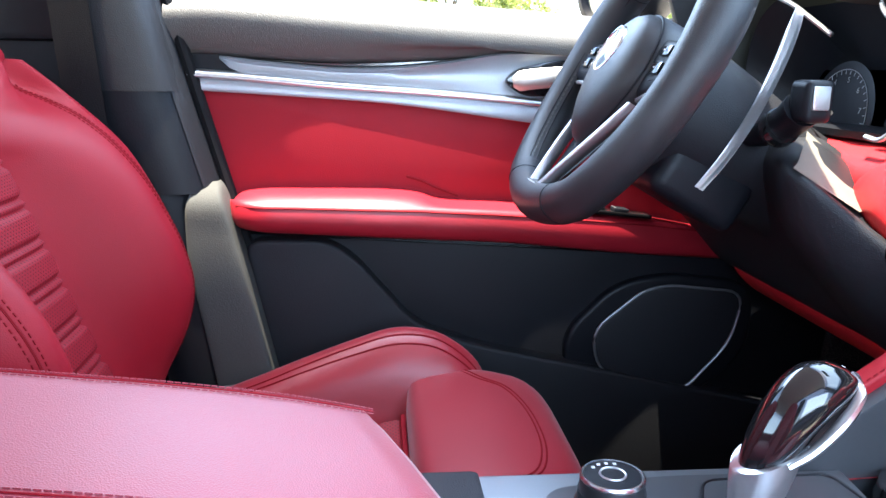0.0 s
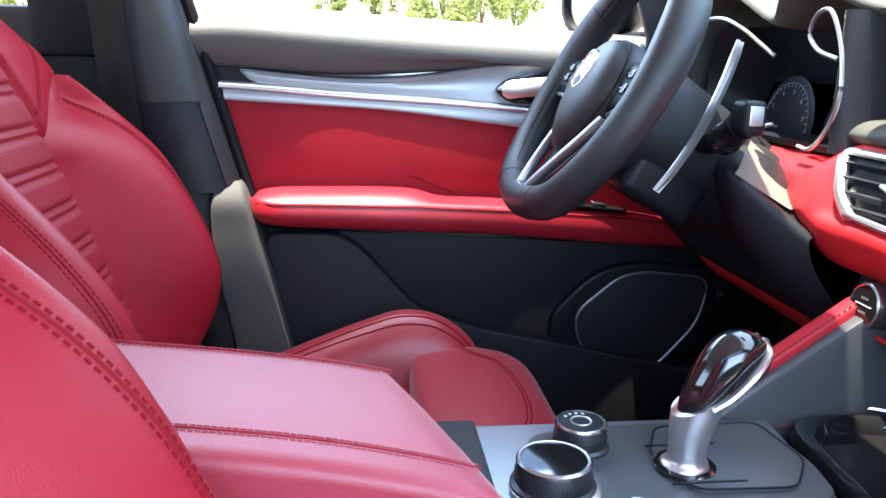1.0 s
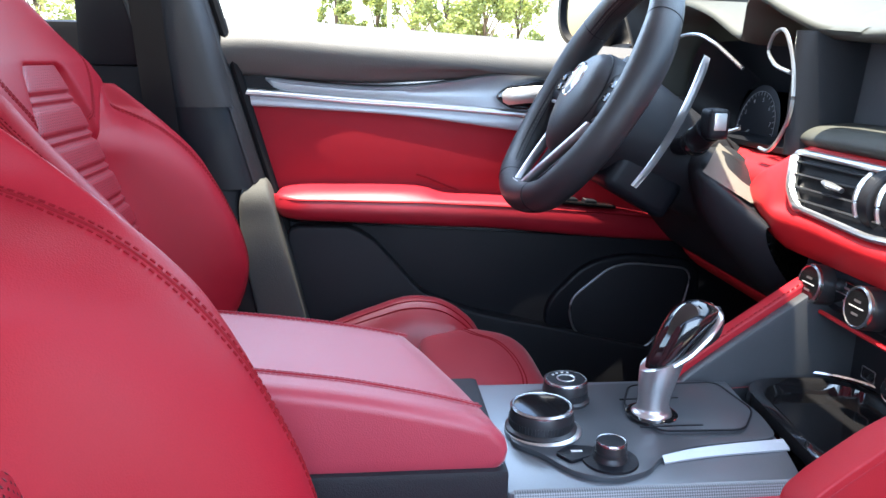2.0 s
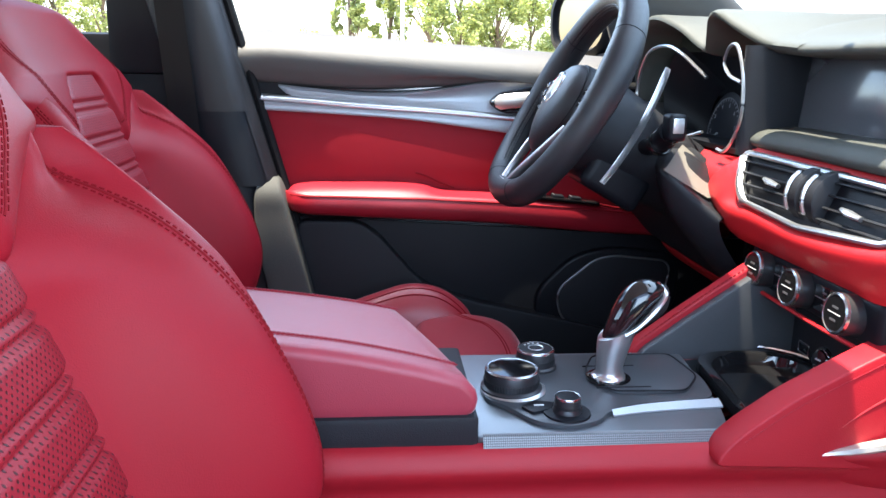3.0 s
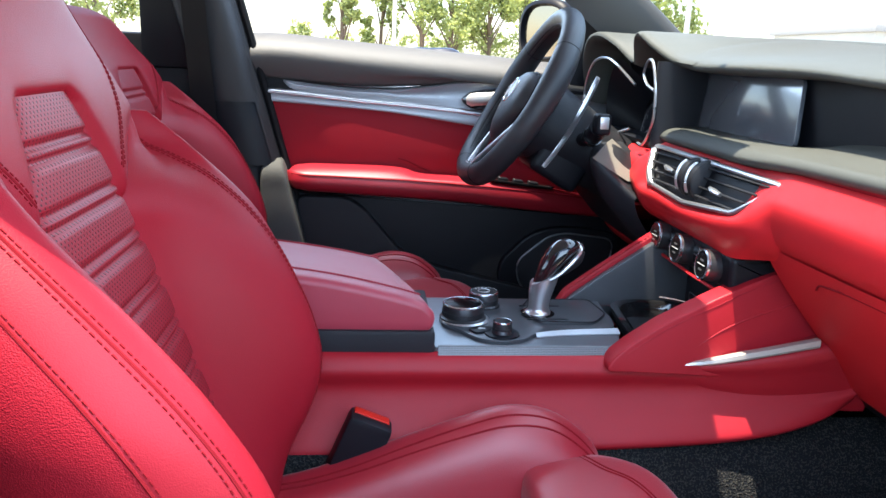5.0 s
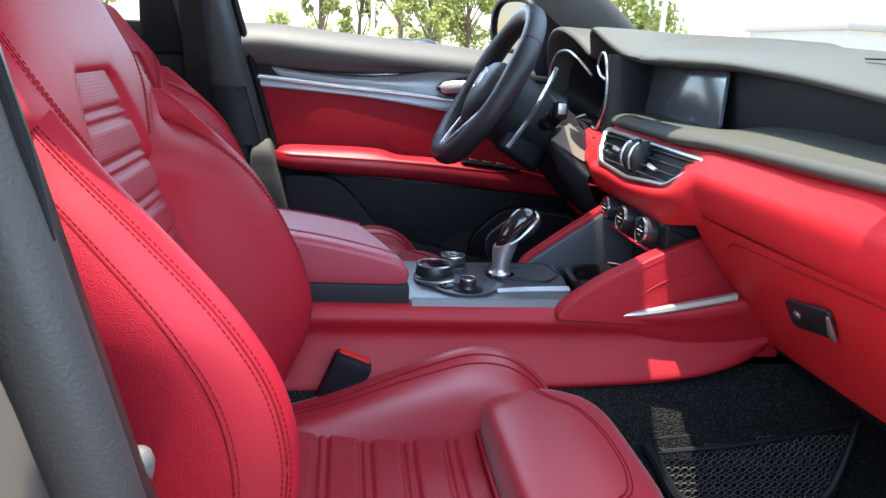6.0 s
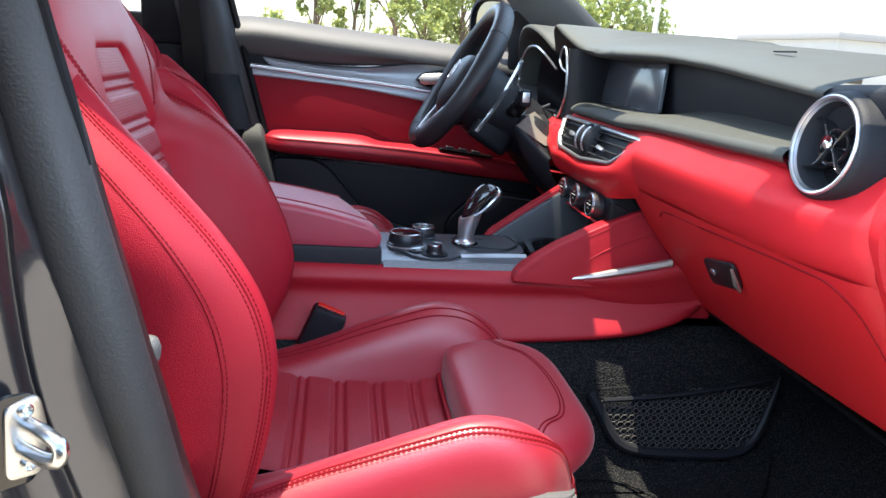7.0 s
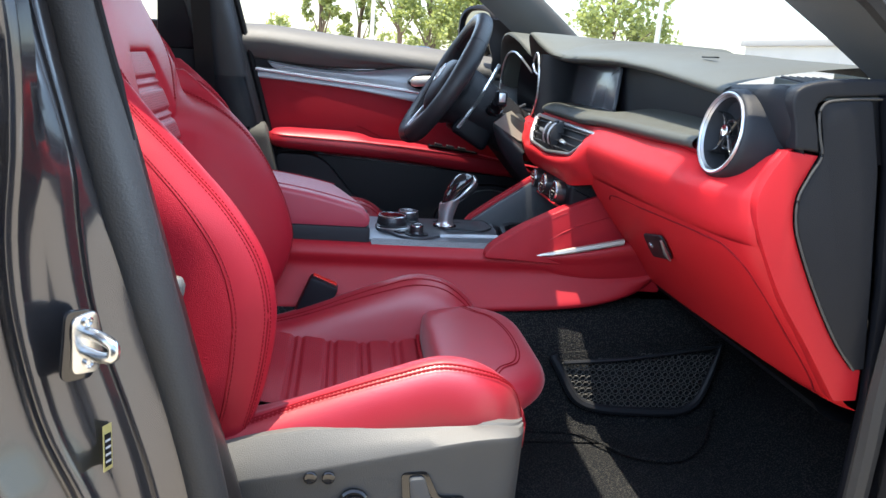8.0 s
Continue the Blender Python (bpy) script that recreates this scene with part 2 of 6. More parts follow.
def prism(poly, depth, bevel=0.0, seg=2):
    """A plate: the outline poly in its x and y, thick from z = 0 to depth, with rounded edges."""
    bm = bmesh.new()
    f = bm.faces.new([bm.verts.new((x, y, 0)) for x, y in poly])
    ext = bmesh.ops.extrude_face_region(bm, geom=[f])
    bmesh.ops.translate(bm, verts=[q for q in ext["geom"] if isinstance(q, bmesh.types.BMVert)], vec=(0, 0, depth))
    bmesh.ops.recalc_face_normals(bm, faces=bm.faces)
    if bevel:
        e = [q for q in bm.edges if abs(q.verts[0].co.z - q.verts[1].co.z) < 1e-9]
        bmesh.ops.bevel(bm, geom=e, offset=bevel, segments=seg, affect="EDGES", profile=0.6)
    return from_bm(bm)


def box(x0, x1, y0, y1, z0, z1, bevel=0.004, seg=2):
    bm = bmesh.new()
    bmesh.ops.create_cube(bm, size=1)
    for q in bm.verts:
        q.co = ((x0 + x1) / 2 + q.co.x * (x1 - x0), (y0 + y1) / 2 + q.co.y * (y1 - y0), (z0 + z1) / 2 + q.co.z * (z1 - z0))
    if bevel:
        bmesh.ops.bevel(bm, geom=list(bm.edges), offset=bevel, segments=seg, affect="EDGES", profile=0.6)
    return from_bm(bm)


def lathe(profile, n=32, caps=True):
    """A turned body: profile of (radius, height) round the z axis."""
    rows = [[(r * math.cos(a), r * math.sin(a), z) for a in np.arange(n) * 2 * math.pi / n] for r, z in profile]
    return loft(rows, True, caps)


def rounded(points, radius, n=5):
    """The outline points with its corners rounded."""
    p = [Vector(q) for q in points]
    out = []
    for i, q in enumerate(p):
        a, b = (p[i - 1] - q), (p[(i + 1) % len(p)] - q)
        r = min(radius, a.length * 0.45, b.length * 0.45)
        s, e = q + a.normalized() * r, q + b.normalized() * r
        for k in range(n + 1):
            u = k / n
            out.append(tuple((1 - u) ** 2 * s + 2 * u * (1 - u) * q + u * u * e))
    return out


def side_plate(poly_xz, y0, y1, bevel=0.0, seg=2):
    """A plate whose outline lies in x and z, thick from y0 to y1."""
    v, f = prism(poly_xz, y1 - y0, bevel, seg)
    return np.c_[v[:, 0], y0 + v[:, 2], v[:, 1]], [q[::-1] for q in f]


def facing(axis_z, at, up=(0, 0, 1)):
    """The pose whose z axis points along axis_z."""
    z = Vector(axis_z).normalized()
    x = Vector(up).cross(z).normalized()
    y = z.cross(x)
    return Matrix(((x.x, y.x, z.x, at[0]), (x.y, y.y, z.y, at[1]), (x.z, y.z, z.z, at[2]), (0, 0, 0, 1)))


def part(name, mesh, mat, parent=None, label="", smooth=40):
    v, f = mesh
    me = bpy.data.meshes.new(name)
    me.from_pydata([tuple(map(float, q)) for q in v], [], f)
    me.validate()
    bm = bmesh.new()
    bm.from_mesh(me)
    bmesh.ops.recalc_face_normals(bm, faces=bm.faces)
    bm.to_mesh(me)
    bm.free()
    me.materials.append(mat)
    me.shade_smooth()
    me.set_sharp_from_angle(angle=radians(smooth))
    ob = new(name, me)
    ob.parent = parent
    if label:
        tagged(ob, label)
    return ob


def thing(name, label, category, group="", kind="", at=(0, 0, 0)):
    ob = new(name)
    ob.empty_display_size = 0.1
    ob.location = at
    return tagged(ob, label, category, group, kind)


def stitches(path, step=0.0060, length=0.0038, radius=0.0008):
    """A row of single thread stitches along a path."""
    p = np.array(path, float)
    d = np.r_[0, np.cumsum(np.linalg.norm(np.diff(p, axis=0), axis=1))]
    out = []
    for u in np.arange(step / 2, d[-1] - length, step):
        q = np.array([[np.interp(w, d, p[:, k]) for k in range(3)] for w in (u, u + length)])
        out.append(sweep(q, radius, 5))
    return join(*out)


# ---- ground and distance ----
def sheet(name, x0, x1, y0, y1, z, mat, label, category, kind="structure"):
    ob = part(name, (np.array([(x0, y0, z), (x1, y0, z), (x1, y1, z), (x0, y1, z)]), [(0, 1, 2, 3)]), mat)
    return tagged(ob, label, category, "", kind)


sheet("ground", -900, 900, -900, 900, 0.0, lot, "pale sunlit concrete parking lot", "ground")

# ---- car shell ----
car = thing("car", "grey metallic car with open passenger door and black trim", "car")

B_LEAN = 0.277


def pillar_rows(section, zs, sign=1.0):
    """Rows of a leaning B-pillar strip; section of (offset, side) points."""
    return [[(u + B_LEAN * (1.05 - z), sign * y, z) for u, y in section] for z in zs]


ZS = np.linspace(0.42, 1.52, 12)
def line_fn(*pairs):
    """A piecewise smooth x along the height, from (height, x) pairs."""
    p = spline(sorted(pairs), 60)
    return lambda z: float(np.interp(z, p[:, 0], p[:, 1]))


SEAL_OUT = line_fn((1.52, -0.115), (1.206, -0.056), (1.05, -0.023), (0.90, 0.018), (0.776, 0.052), (0.685, 0.072), (0.42, 0.11))
SEAL_IN = line_fn((1.52, -0.085), (1.21, -0.018), (1.085, 0.014), (0.90, 0.062), (0.685, 0.112), (0.42, 0.155))
FLANGE = line_fn((1.52, -0.115), (1.206, -0.058), (1.055, -0.024), (1.0, -0.021), (0.91, -0.010), (0.80, 0.022), (0.71, 0.046), (0.42, 0.09))
RIDGE = line_fn((1.52, -0.14), (1.204, -0.058), (1.079, -0.056), (0.998, -0.064), (0.93, -0.062), (0.855, -0.050), (0.80, -0.036), (0.709, 0.0), (0.42, 0.05))
ZS = np.linspace(0.42, 1.52, 45)


def strip(section):
    return loft([section(z) for z in ZS])


part("b_pillar_jamb", strip(lambda z: [(SEAL_OUT(z) + 0.006, -0.770, z), (FLANGE(z) + 0.003, -0.785, z), (FLANGE(z), -0.790, z), (FLANGE(z) - 0.004, -0.789, z), (FLANGE(z) - 0.008, -0.795, z), (FLANGE(z) - 0.012, -0.806, z), (0.5 * (FLANGE(z) + RIDGE(z)) - 0.004, -0.815, z), (RIDGE(z) + 0.010, -0.822, z), (RIDGE(z) + 0.004, -0.834, z), (RIDGE(z), -0.842, z), (RIDGE(z) - 0.006, -0.843, z), (RIDGE(z) - 0.012, -0.836, z), (RIDGE(z) - 0.03, -0.832, z)]), paint, car, "grey metallic painted door jamb", smooth=70)
part("rear_door_skin", loft([[(RIDGE(z) - 0.020, -0.836, z), (RIDGE(z) - 0.034, -0.846, z), (RIDGE(z) - 0.048, -0.872, z), (RIDGE(z) - 0.056, -0.880, z), (RIDGE(z) - 0.085, -0.888, z), (-0.4, -0.905, z), (-1.25, -0.90, z)] for z in np.linspace(0.42, 1.17, 30)]), paint, car, "grey metallic rear door", smooth=60)
part("rear_door_frame", loft([[(RIDGE(z) - 0.020, -0.836, z), (RIDGE(z) - 0.034, -0.846, z), (RIDGE(z) - 0.05, -0.85, z), (RIDGE(z) - 0.11, -0.84, z), (RIDGE(z) - 0.115, -0.80, z)] for z in np.linspace(1.16, 1.50, 12)]), black_gloss, car, smooth=50)


def seal_row(z):
    o, i = SEAL_OUT(z), SEAL_IN(z)
    return [tuple(q) + (z,) for q in spline([(i, -0.735), (i + 0.002, -0.752), (i - 0.008, -0.770), (0.5 * (o + i), -0.776), (o + 0.006, -0.772), (o, -0.762), (o + 0.004, -0.752)], 16)]


part("weatherstrip", strip(seal_row), rubber, car, "black rubber door seal", smooth=60)
TRIM_IN = line_fn((1.52, -0.13), (1.2, -0.05), (1.05, -0.015), (0.96, 0.02), (0.928, 0.046), (0.80, 0.083), (0.69, 0.117), (0.42, 0.18))
part("b_pillar_trim", strip(lambda z: [tuple(q) + (z,) for q in spline([(SEAL_IN(z) - 0.004, -0.742), (max(SEAL_IN(z), TRIM_IN(z)), -0.722), (TRIM_IN(z), -0.705), (TRIM_IN(z) - 0.02, -0.690), (TRIM_IN(z) - 0.16, -0.685)], 14)]), pillar_black, car, "black satin pillar trim", smooth=60)

part("velvet_edge", sweep([(SEAL_IN(z) + 0.001, -0.744, z) for z in np.linspace(1.078, 1.5, 24)], np.interp(np.arange(24), [0, 3, 23], [0.002, 0.0065, 0.0065]), 8), belt_cloth, car, "fuzzy black edge strip")

# Rounded end of the black trim; lighter grey stands in for sun on it.
part("lit_trim_end", moved(lathe([(0.001, 0.017), (0.006, 0.015), (0.010, 0.008), (0.011, 0.0), (0.010, -0.02)], 20), facing((0.25, -0.1, 1), (0.050, -0.712, 0.912), (0, 1, 0))), seat_trim, car)

# door striker
striker = thing("door_striker", "shiny zinc door striker on the door jamb", "door striker")
sk = facing((0.75, -0.66, 0), (-0.012, -0.822, 0.893))
part("backing", moved(prism(rounded([(-0.026, -0.036), (0.008, -0.040), (0.012, 0.030), (-0.018, 0.034)], 0.010), 0.005, 0.0015), sk @ pose(0, 0, -0.002)), black_gloss, striker, "black striker gasket")
part("plate", moved(prism(rounded([(-0.016, -0.030), (0.012, -0.034), (0.017, 0.0), (0.012, 0.030), (-0.014, 0.026)], 0.008), 0.006, 0.002), sk), zinc, striker)
part("loop", moved(sweep(spline([(-0.003, -0.0095, 0.002), (0.000, -0.0085, 0.034), (0.002, -0.0045, 0.044), (0.003, 0.0045, 0.044), (0.002, 0.0085, 0.034), (0.001, 0.0095, 0.002)], 24), 0.0058, 10, up=(1, 0, 0)), sk), zinc, striker)
for k in (-1, 1):
    part("bolt", moved(lathe([(0.0055, 0.004), (0.0055, 0.0085), (0.004, 0.0095), (0.002, 0.007)], 12), sk @ pose(0, k * 0.021, 0)), zinc, striker)
part("bump_stop", box(-0.098, -0.082, -0.858, -0.845, 1.062, 1.098, 0.003), rubber, car)
tag_pose = facing((0.97, -0.22, 0.1), (0.007, -0.8215, 0.780)) @ pose(0, 0, 0, 0, 0, -10)
sticker = part("sticker", moved(box(-0.008, 0.008, -0.023, 0.023, 0, 0.0008, 0), tag_pose), yellow_paper, car, "small yellow warning sticker")
part("printed_panel", moved(box(-0.006, 0.006, -0.019, 0.014, 0.0008, 0.0011, 0), tag_pose), belt_cloth, sticker)
for k in range(4):
    part("printed_bar", moved(box(-0.005, 0.005, -0.015 + k * 0.007, -0.0128 + k * 0.007, 0.0011, 0.0014, 0), tag_pose), white_mark, sticker)

# far B-pillar trim with its belt slot
far_sec = spline([(-0.022, 0.70), (-0.030, 0.672), (-0.045, 0.655), (-0.11, 0.648), (-0.14, 0.665), (-0.15, 0.70)], 14)
part("b_pillar_trim", loft(pillar_rows(far_sec, np.linspace(1.0885, 1.52, 5))), black_soft, car, "black upper pillar trim", smooth=60)
part("b_pillar_trim", loft(pillar_rows(spline([(-0.024, 0.702), (-0.032, 0.674), (-0.048, 0.6575), (-0.12, 0.652), (-0.16, 0.668), (-0.17, 0.70)], 14), np.linspace(0.955, 1.0885, 4))), black_hard, car, "black lower pillar trim", smooth=60)
part("b_pillar_trim", loft(pillar_rows(spline([(-0.050, 0.702), (-0.056, 0.680), (-0.07, 0.668), (-0.13, 0.656), (-0.17, 0.67), (-0.18, 0.70)], 14), np.linspace(0.45, 0.956, 5))), black_hard, car, "black lower pillar trim", smooth=60)
part("side_wall_panel", box(-0.60, 0.02, 0.722, 0.734, 0.42, 0.95, 0.004), black_hard, car, "black inner side wall behind the pillar")
part("pillar_flange", loft([[(u + B_LEAN * (1.05 - z), y, z) for u, y in ((-0.034 - 0.016 * k, 0.668), (-0.029 - 0.012 * k, 0.674), (-0.0215, 0.698), (-0.0190, 0.703), (-0.0175, 0.715))] for z, k in ((0.955, 0.0), (1.092, 0.0), (1.13, 0.25), (1.2, 0.8), (1.3, 1.0), (1.5, 1.0))]), black_soft, car, "grained pillar edge in sunlight", smooth=50)
part("door_seal", sweep([(-0.0105 + B_LEAN * (1.05 - z), 0.713, z) for z in np.linspace(0.5, 1.5, 30)], 0.0085, 8), belt_cloth, car, "black rubber door seal")
part("sill_trim", smooth_loft([[(x0 - 0.004, y0 + 0.02, z), (x0, y0 + 0.002, z), (x0 + 0.004, y0, z), (x1 - 0.004, y0, z), (x1, y0 + 0.003, z), (x1 + 0.003, y0 + 0.05, z)] for z, x0, x1, y0 in ((0.968, -0.006, 0.004, 0.690), (0.960, -0.020, 0.010, 0.668), (0.944, -0.030, 0.016, 0.653), (0.90, -0.032, 0.028, 0.650), (0.85, -0.028, 0.042, 0.648), (0.72, -0.004, 0.072, 0.644), (0.5, 0.03, 0.12, 0.640))], 30, 24), sill_grey, car, "speckled grey lower pillar trim in sunlight", smooth=50)

# roof, header, pillars, glass
part("roof_panel", smooth_loft([[(x, -0.585, 1.50 - 0.10 * max(0, -x - 0.7)), (x, -0.54, 1.565 - 0.10 * max(0, -x - 0.7)), (x, 0.0, 1.61 - 0.12 * max(0, -x - 0.7)), (x, 0.54, 1.565 - 0.10 * max(0, -x - 0.7)), (x, 0.585, 1.50 - 0.10 * max(0, -x - 0.7))] for x in (0.534, 0.2, -0.6, -1.3)], 10, 16), paint, car)
part("headliner", loft([[(x, -0.57, 1.485), (x, -0.53, 1.52), (x, 0.53, 1.52), (x, 0.57, 1.485)] for x in (0.526, 0.0, -1.3)]), headliner, car)
part("roof_header", box(0.47, 0.528, -0.57, 0.57, 1.475, 1.56, 0.012), headliner, car)
for s in (-1, 1):
    part("roof_rail", sweep([(0.56, s * 0.56, 1.51), (0.1, s * (0.580 + 0.018 * s), 1.52), (-0.6, s * (0.580 + 0.018 * s), 1.515), (-1.3, s * 0.555, 1.45)], 0.026, 10), paint, car)
    part("a_pillar", smooth_loft([[(x + dx - (0.10 if s > 0 else 0.0), s * (y + dy), z + dz) for dx, dy, dz in ((-0.05, -0.01, -0.035), (-0.01, -0.035, 0.015), (0.05, -0.02, 0.03), (0.07, 0.03, 0.03), (0.0, 0.04, -0.01))] for x, y, z in ((0.54, 0.575, 1.50), (0.72, 0.615, 1.375), (0.90, 0.66, 1.245), (1.08, 0.70, 1.10))], 8, 14, True, True), trim_grey, car, "charcoal windscreen pillar trim", smooth=60)
wind = part("windscreen", loft([[(0.575, y, 1.50 - 0.05 * y * y) for y in np.linspace(-0.6, 0.6, 9)], [(1.13 - 0.28 * y * y, y * 1.14, 1.13) for y in np.linspace(-0.6, 0.6, 9)]]), glass, car, "clear windscreen glass")
wind.visible_shadow = False
part("bonnet", smooth_loft([[(1.08, -0.8, 0.92), (1.15, -0.5, 0.99), (1.2, 0, 1.0), (1.15, 0.5, 0.99), (1.08, 0.8, 0.92)], [(1.6, -0.82, 0.88), (1.6, -0.5, 0.95), (1.6, 0, 0.97), (1.6, 0.5, 0.95), (1.6, 0.82, 0.88)], [(2.1, -0.7, 0.75), (2.15, -0.4, 0.8), (2.2, 0, 0.82), (2.15, 0.4, 0.8), (2.1, 0.7, 0.75)]], 8, 14), paint, car)

# plain outer body that closes the car
part("underbody", box(-1.70, 2.0, -0.70, 0.70, 0.24, 0.43, 0.03), black_hard, car)
part("front_bumper", smooth_loft([[(2.10 - 0.25 * abs(y) ** 3, y, 0.26), (2.22 - 0.3 * abs(y) ** 3, y, 0.40), (2.24 - 0.3 * abs(y) ** 3, y, 0.62), (2.18 - 0.3 * abs(y) ** 3, y, 0.82)] for y in (-0.80, -0.5, 0.0, 0.5, 0.80)], 16, 10), paint, car)
rear_pane = part("rear_glass", loft([[(-1.30, y, 1.46) for y in (-0.54, 0.0, 0.54)], [(-1.70, y, 1.11) for y in (-0.62, 0.0, 0.62)]]), glass, car, "clear rear window glass")
rear_pane.visible_shadow = False
for s in (-1, 1):
    arch_pts = [(1.50 + 0.39 * math.cos(a), 0.34 + 0.39 * math.sin(a)) for a in np.linspace(0, math.pi, 15)]
    part("front_fender", side_plate([(2.12, 0.34), (2.16, 0.78), (1.6, 0.90), (1.05, 0.96), (1.0, 0.34)] + arch_pts[::-1], s * 0.84 - 0.02, s * 0.84 + 0.02), paint, car)
    part("outer_sill", box(-1.0, 1.10, s * 0.83 - 0.05, s * 0.83 + 0.05, 0.24, 0.42, 0.02), paint, car)
    for x in (1.50, -1.32):
        road_wheel = part("wheel", moved(lathe([(0.21, -0.11), (0.33, -0.11), (0.345, -0.06), (0.345, 0.06), (0.33, 0.11), (0.21, 0.11)], 32), facing((0, 1, 0), (x, s * 0.73, 0.345), (1, 0, 0))), rubber, car, "black tyre on alloy rim")
        part("rim", moved(lathe([(0.215, 0.08), (0.20, 0.112), (0.06, 0.09), (0.02, 0.10)], 24), facing((0, s, 0), (x, s * 0.73, 0.345), (1, 0, 0))), satin, road_wheel)

# floor, tunnel, sill, firewall
part("floor_carpet", smooth_loft([[(x, -0.70, 0.50 + d), (x, -0.5, 0.495 + d), (x, -0.2, 0.50 + d), (x, 0.2, 0.50 + d), (x, 0.5, 0.495 + d), (x, 0.70, 0.50 + d)] for x, d in ((-1.2, 0.02), (0.2, 0.0), (0.85, 0.0), (1.0, 0.03), (1.2, 0.25), (1.25, 0.5))], 24, 12), carpet, car, "black cut-pile carpet", smooth=80)
for s in (-1, 1):
    part("tunnel_carpet", loft([[(x, s * 0.11, 0.74), (x, s * 0.150, 0.705), (x, s * 0.168, 0.64), (x, s * 0.188, 0.56), (x, s * 0.215, 0.508), (x, s * 0.26, 0.497)] for x in np.linspace(-0.3, 1.2, 8)]), carpet, car, smooth=60)
    part("door_sill", smooth_loft([[(x, s * 0.60, 0.44), (x, s * 0.66, 0.49), (x, s * 0.70, 0.50), (x, s * 0.76, 0.48), (x, s * 0.82, 0.42), (x, s * 0.85, 0.30)] for x in (-0.1, 0.4, 1.0)], 6, 14), black_hard, car, "black plastic sill plate")
    part("kick_panel", side_plate([(0.90, 0.45), (1.25, 0.45), (1.25, 1.1), (0.93, 1.1), (0.93, 0.8)], s * 0.70 - 0.01, s * 0.70 + 0.01, 0.004), carpet, car)
part("firewall", box(1.22, 1.26, -0.75, 0.75, 0.45, 1.15), carpet, car)
part("hinge_pillar", smooth_loft([[(0.915 + 0.10 * (1.2 - z) * 0.3, -0.715, z), (0.93, -0.755, z), (0.96, -0.80, z), (1.0, -0.84, z)] for z in (0.42, 0.7, 1.0, 1.26)], 6, 10), paint, car, "grey painted hinge pillar")
part("door_seal", sweep(spline([(0.90, -0.735, 0.40), (0.905, -0.735, 0.8), (0.905, -0.735, 1.1), (0.86, -0.725, 1.23), (0.7, -0.69, 1.36), (0.5, -0.66, 1.47)], 24), 0.014, 8), rubber, car)
part("rear_window_frame", box(-0.285, -0.17, 0.70, 0.76, 1.15, 1.53, 0.012), black_hard, car)
part("rear_door_panel", box(-1.2, -0.16, 0.715, 0.78, 0.45, 1.222, 0.015), black_hard, car, "black rear door panel")
part("tailgate_lower", box(-1.75, -1.70, -0.75, 0.75, 0.5, 1.10, 0.02), black_soft, car)
for s in (-1, 1):
    part("rear_quarter", side_plate(rounded([(-1.72, 0.5), (-1.25, 0.5), (-1.25, 1.18), (-1.45, 1.2), (-1.72, 1.12)], 0.03), s * 0.76 - 0.02, s * 0.76 + 0.02, 0.01), black_soft, car)
part("rear_seat", smooth_loft([[(x0, y, z0) for x0, z0 in ((-0.42, 0.55), (-0.40, 0.68), (-0.50, 0.74), (-0.85, 0.70), (-0.93, 0.80), (-1.02, 1.0), (-1.08, 1.14), (-1.14, 1.14), (-1.16, 0.6))] for y in (-0.66, -0.3, 0.0, 0.3, 0.66)], 16, 40), leather, car, "red leather rear bench", smooth=60)
part("inner_side_panel", box(-1.25, -0.12, -0.80, -0.76, 0.42, 1.16, 0.015), black_hard, car)
strap = spline([(-0.115, 0.638, 1.52), (-0.10, 0.636, 1.30), (-0.085, 0.634, 1.10), (-0.06, 0.632, 0.85), (-0.05, 0.64, 0.55)], 20)
part("seat_belt", loft([[(x - 0.024, y, z), (x, y - 0.001, z), (x + 0.024, y, z)] for x, y, z in strap + np.array((-0.062, 0.004, 0))]), belt_cloth, car, "black seat belt webbing", smooth=60)


# ---- seats ----
def fn(pairs):
    """A smooth function through (place, value) pairs."""
    p = spline(pairs, 60)
    return lambda q: float(np.interp(q, p[:, 0], p[:, 1]))


BACK_X = fn([(0.62, 0.112), (0.75, 0.072), (0.85, 0.035), (1.0, -0.015), (1.155, -0.067), (1.23, -0.1), (1.32, -0.135)])
BOLSTER_X = fn([(0.62, 0.095), (0.68, 0.122), (0.76, 0.142), (0.85, 0.152), (0.92, 0.137), (1.0, 0.085), (1.07, 0.012), (1.13, -0.045), (1.17, -0.078), (1.21, -0.105)])
CUSH_TOP = fn([(0.08, 0.69), (0.15, 0.711), (0.22, 0.739), (0.30, 0.770), (0.37, 0.791), (0.42, 0.785), (0.46, 0.763), (0.485, 0.735), (0.50, 0.70)])


def fine_grid(rows, na, nc):
    f = np.array([spline(r, nc) for r in rows])
    return np.transpose(np.array([spline(f[:, j], na) for j in range(nc)]), (1, 0, 2))


def lifted(grid, i0, i1, j, out, toward):
    """A line on the grid's column j, raised by out on the side that faces toward."""
    line = grid[i0:i1, j]
    du, dv = np.gradient(grid, axis=0)[i0:i1, j], np.gradient(grid, axis=1)[i0:i1, j]
    n = np.cross(du, dv)
    n /= np.linalg.norm(n, axis=1)[:, None] + 1e-12
    n *= np.sign((n * np.array(toward)).sum(1))[:, None] + 1e-12
    return line + n * out


def column(grid, j):
    """The grid's line at a fractional column."""
    k = int(j)
    return grid[:, k] * (1 - (j - k)) + grid[:, k + 1] * (j - k)


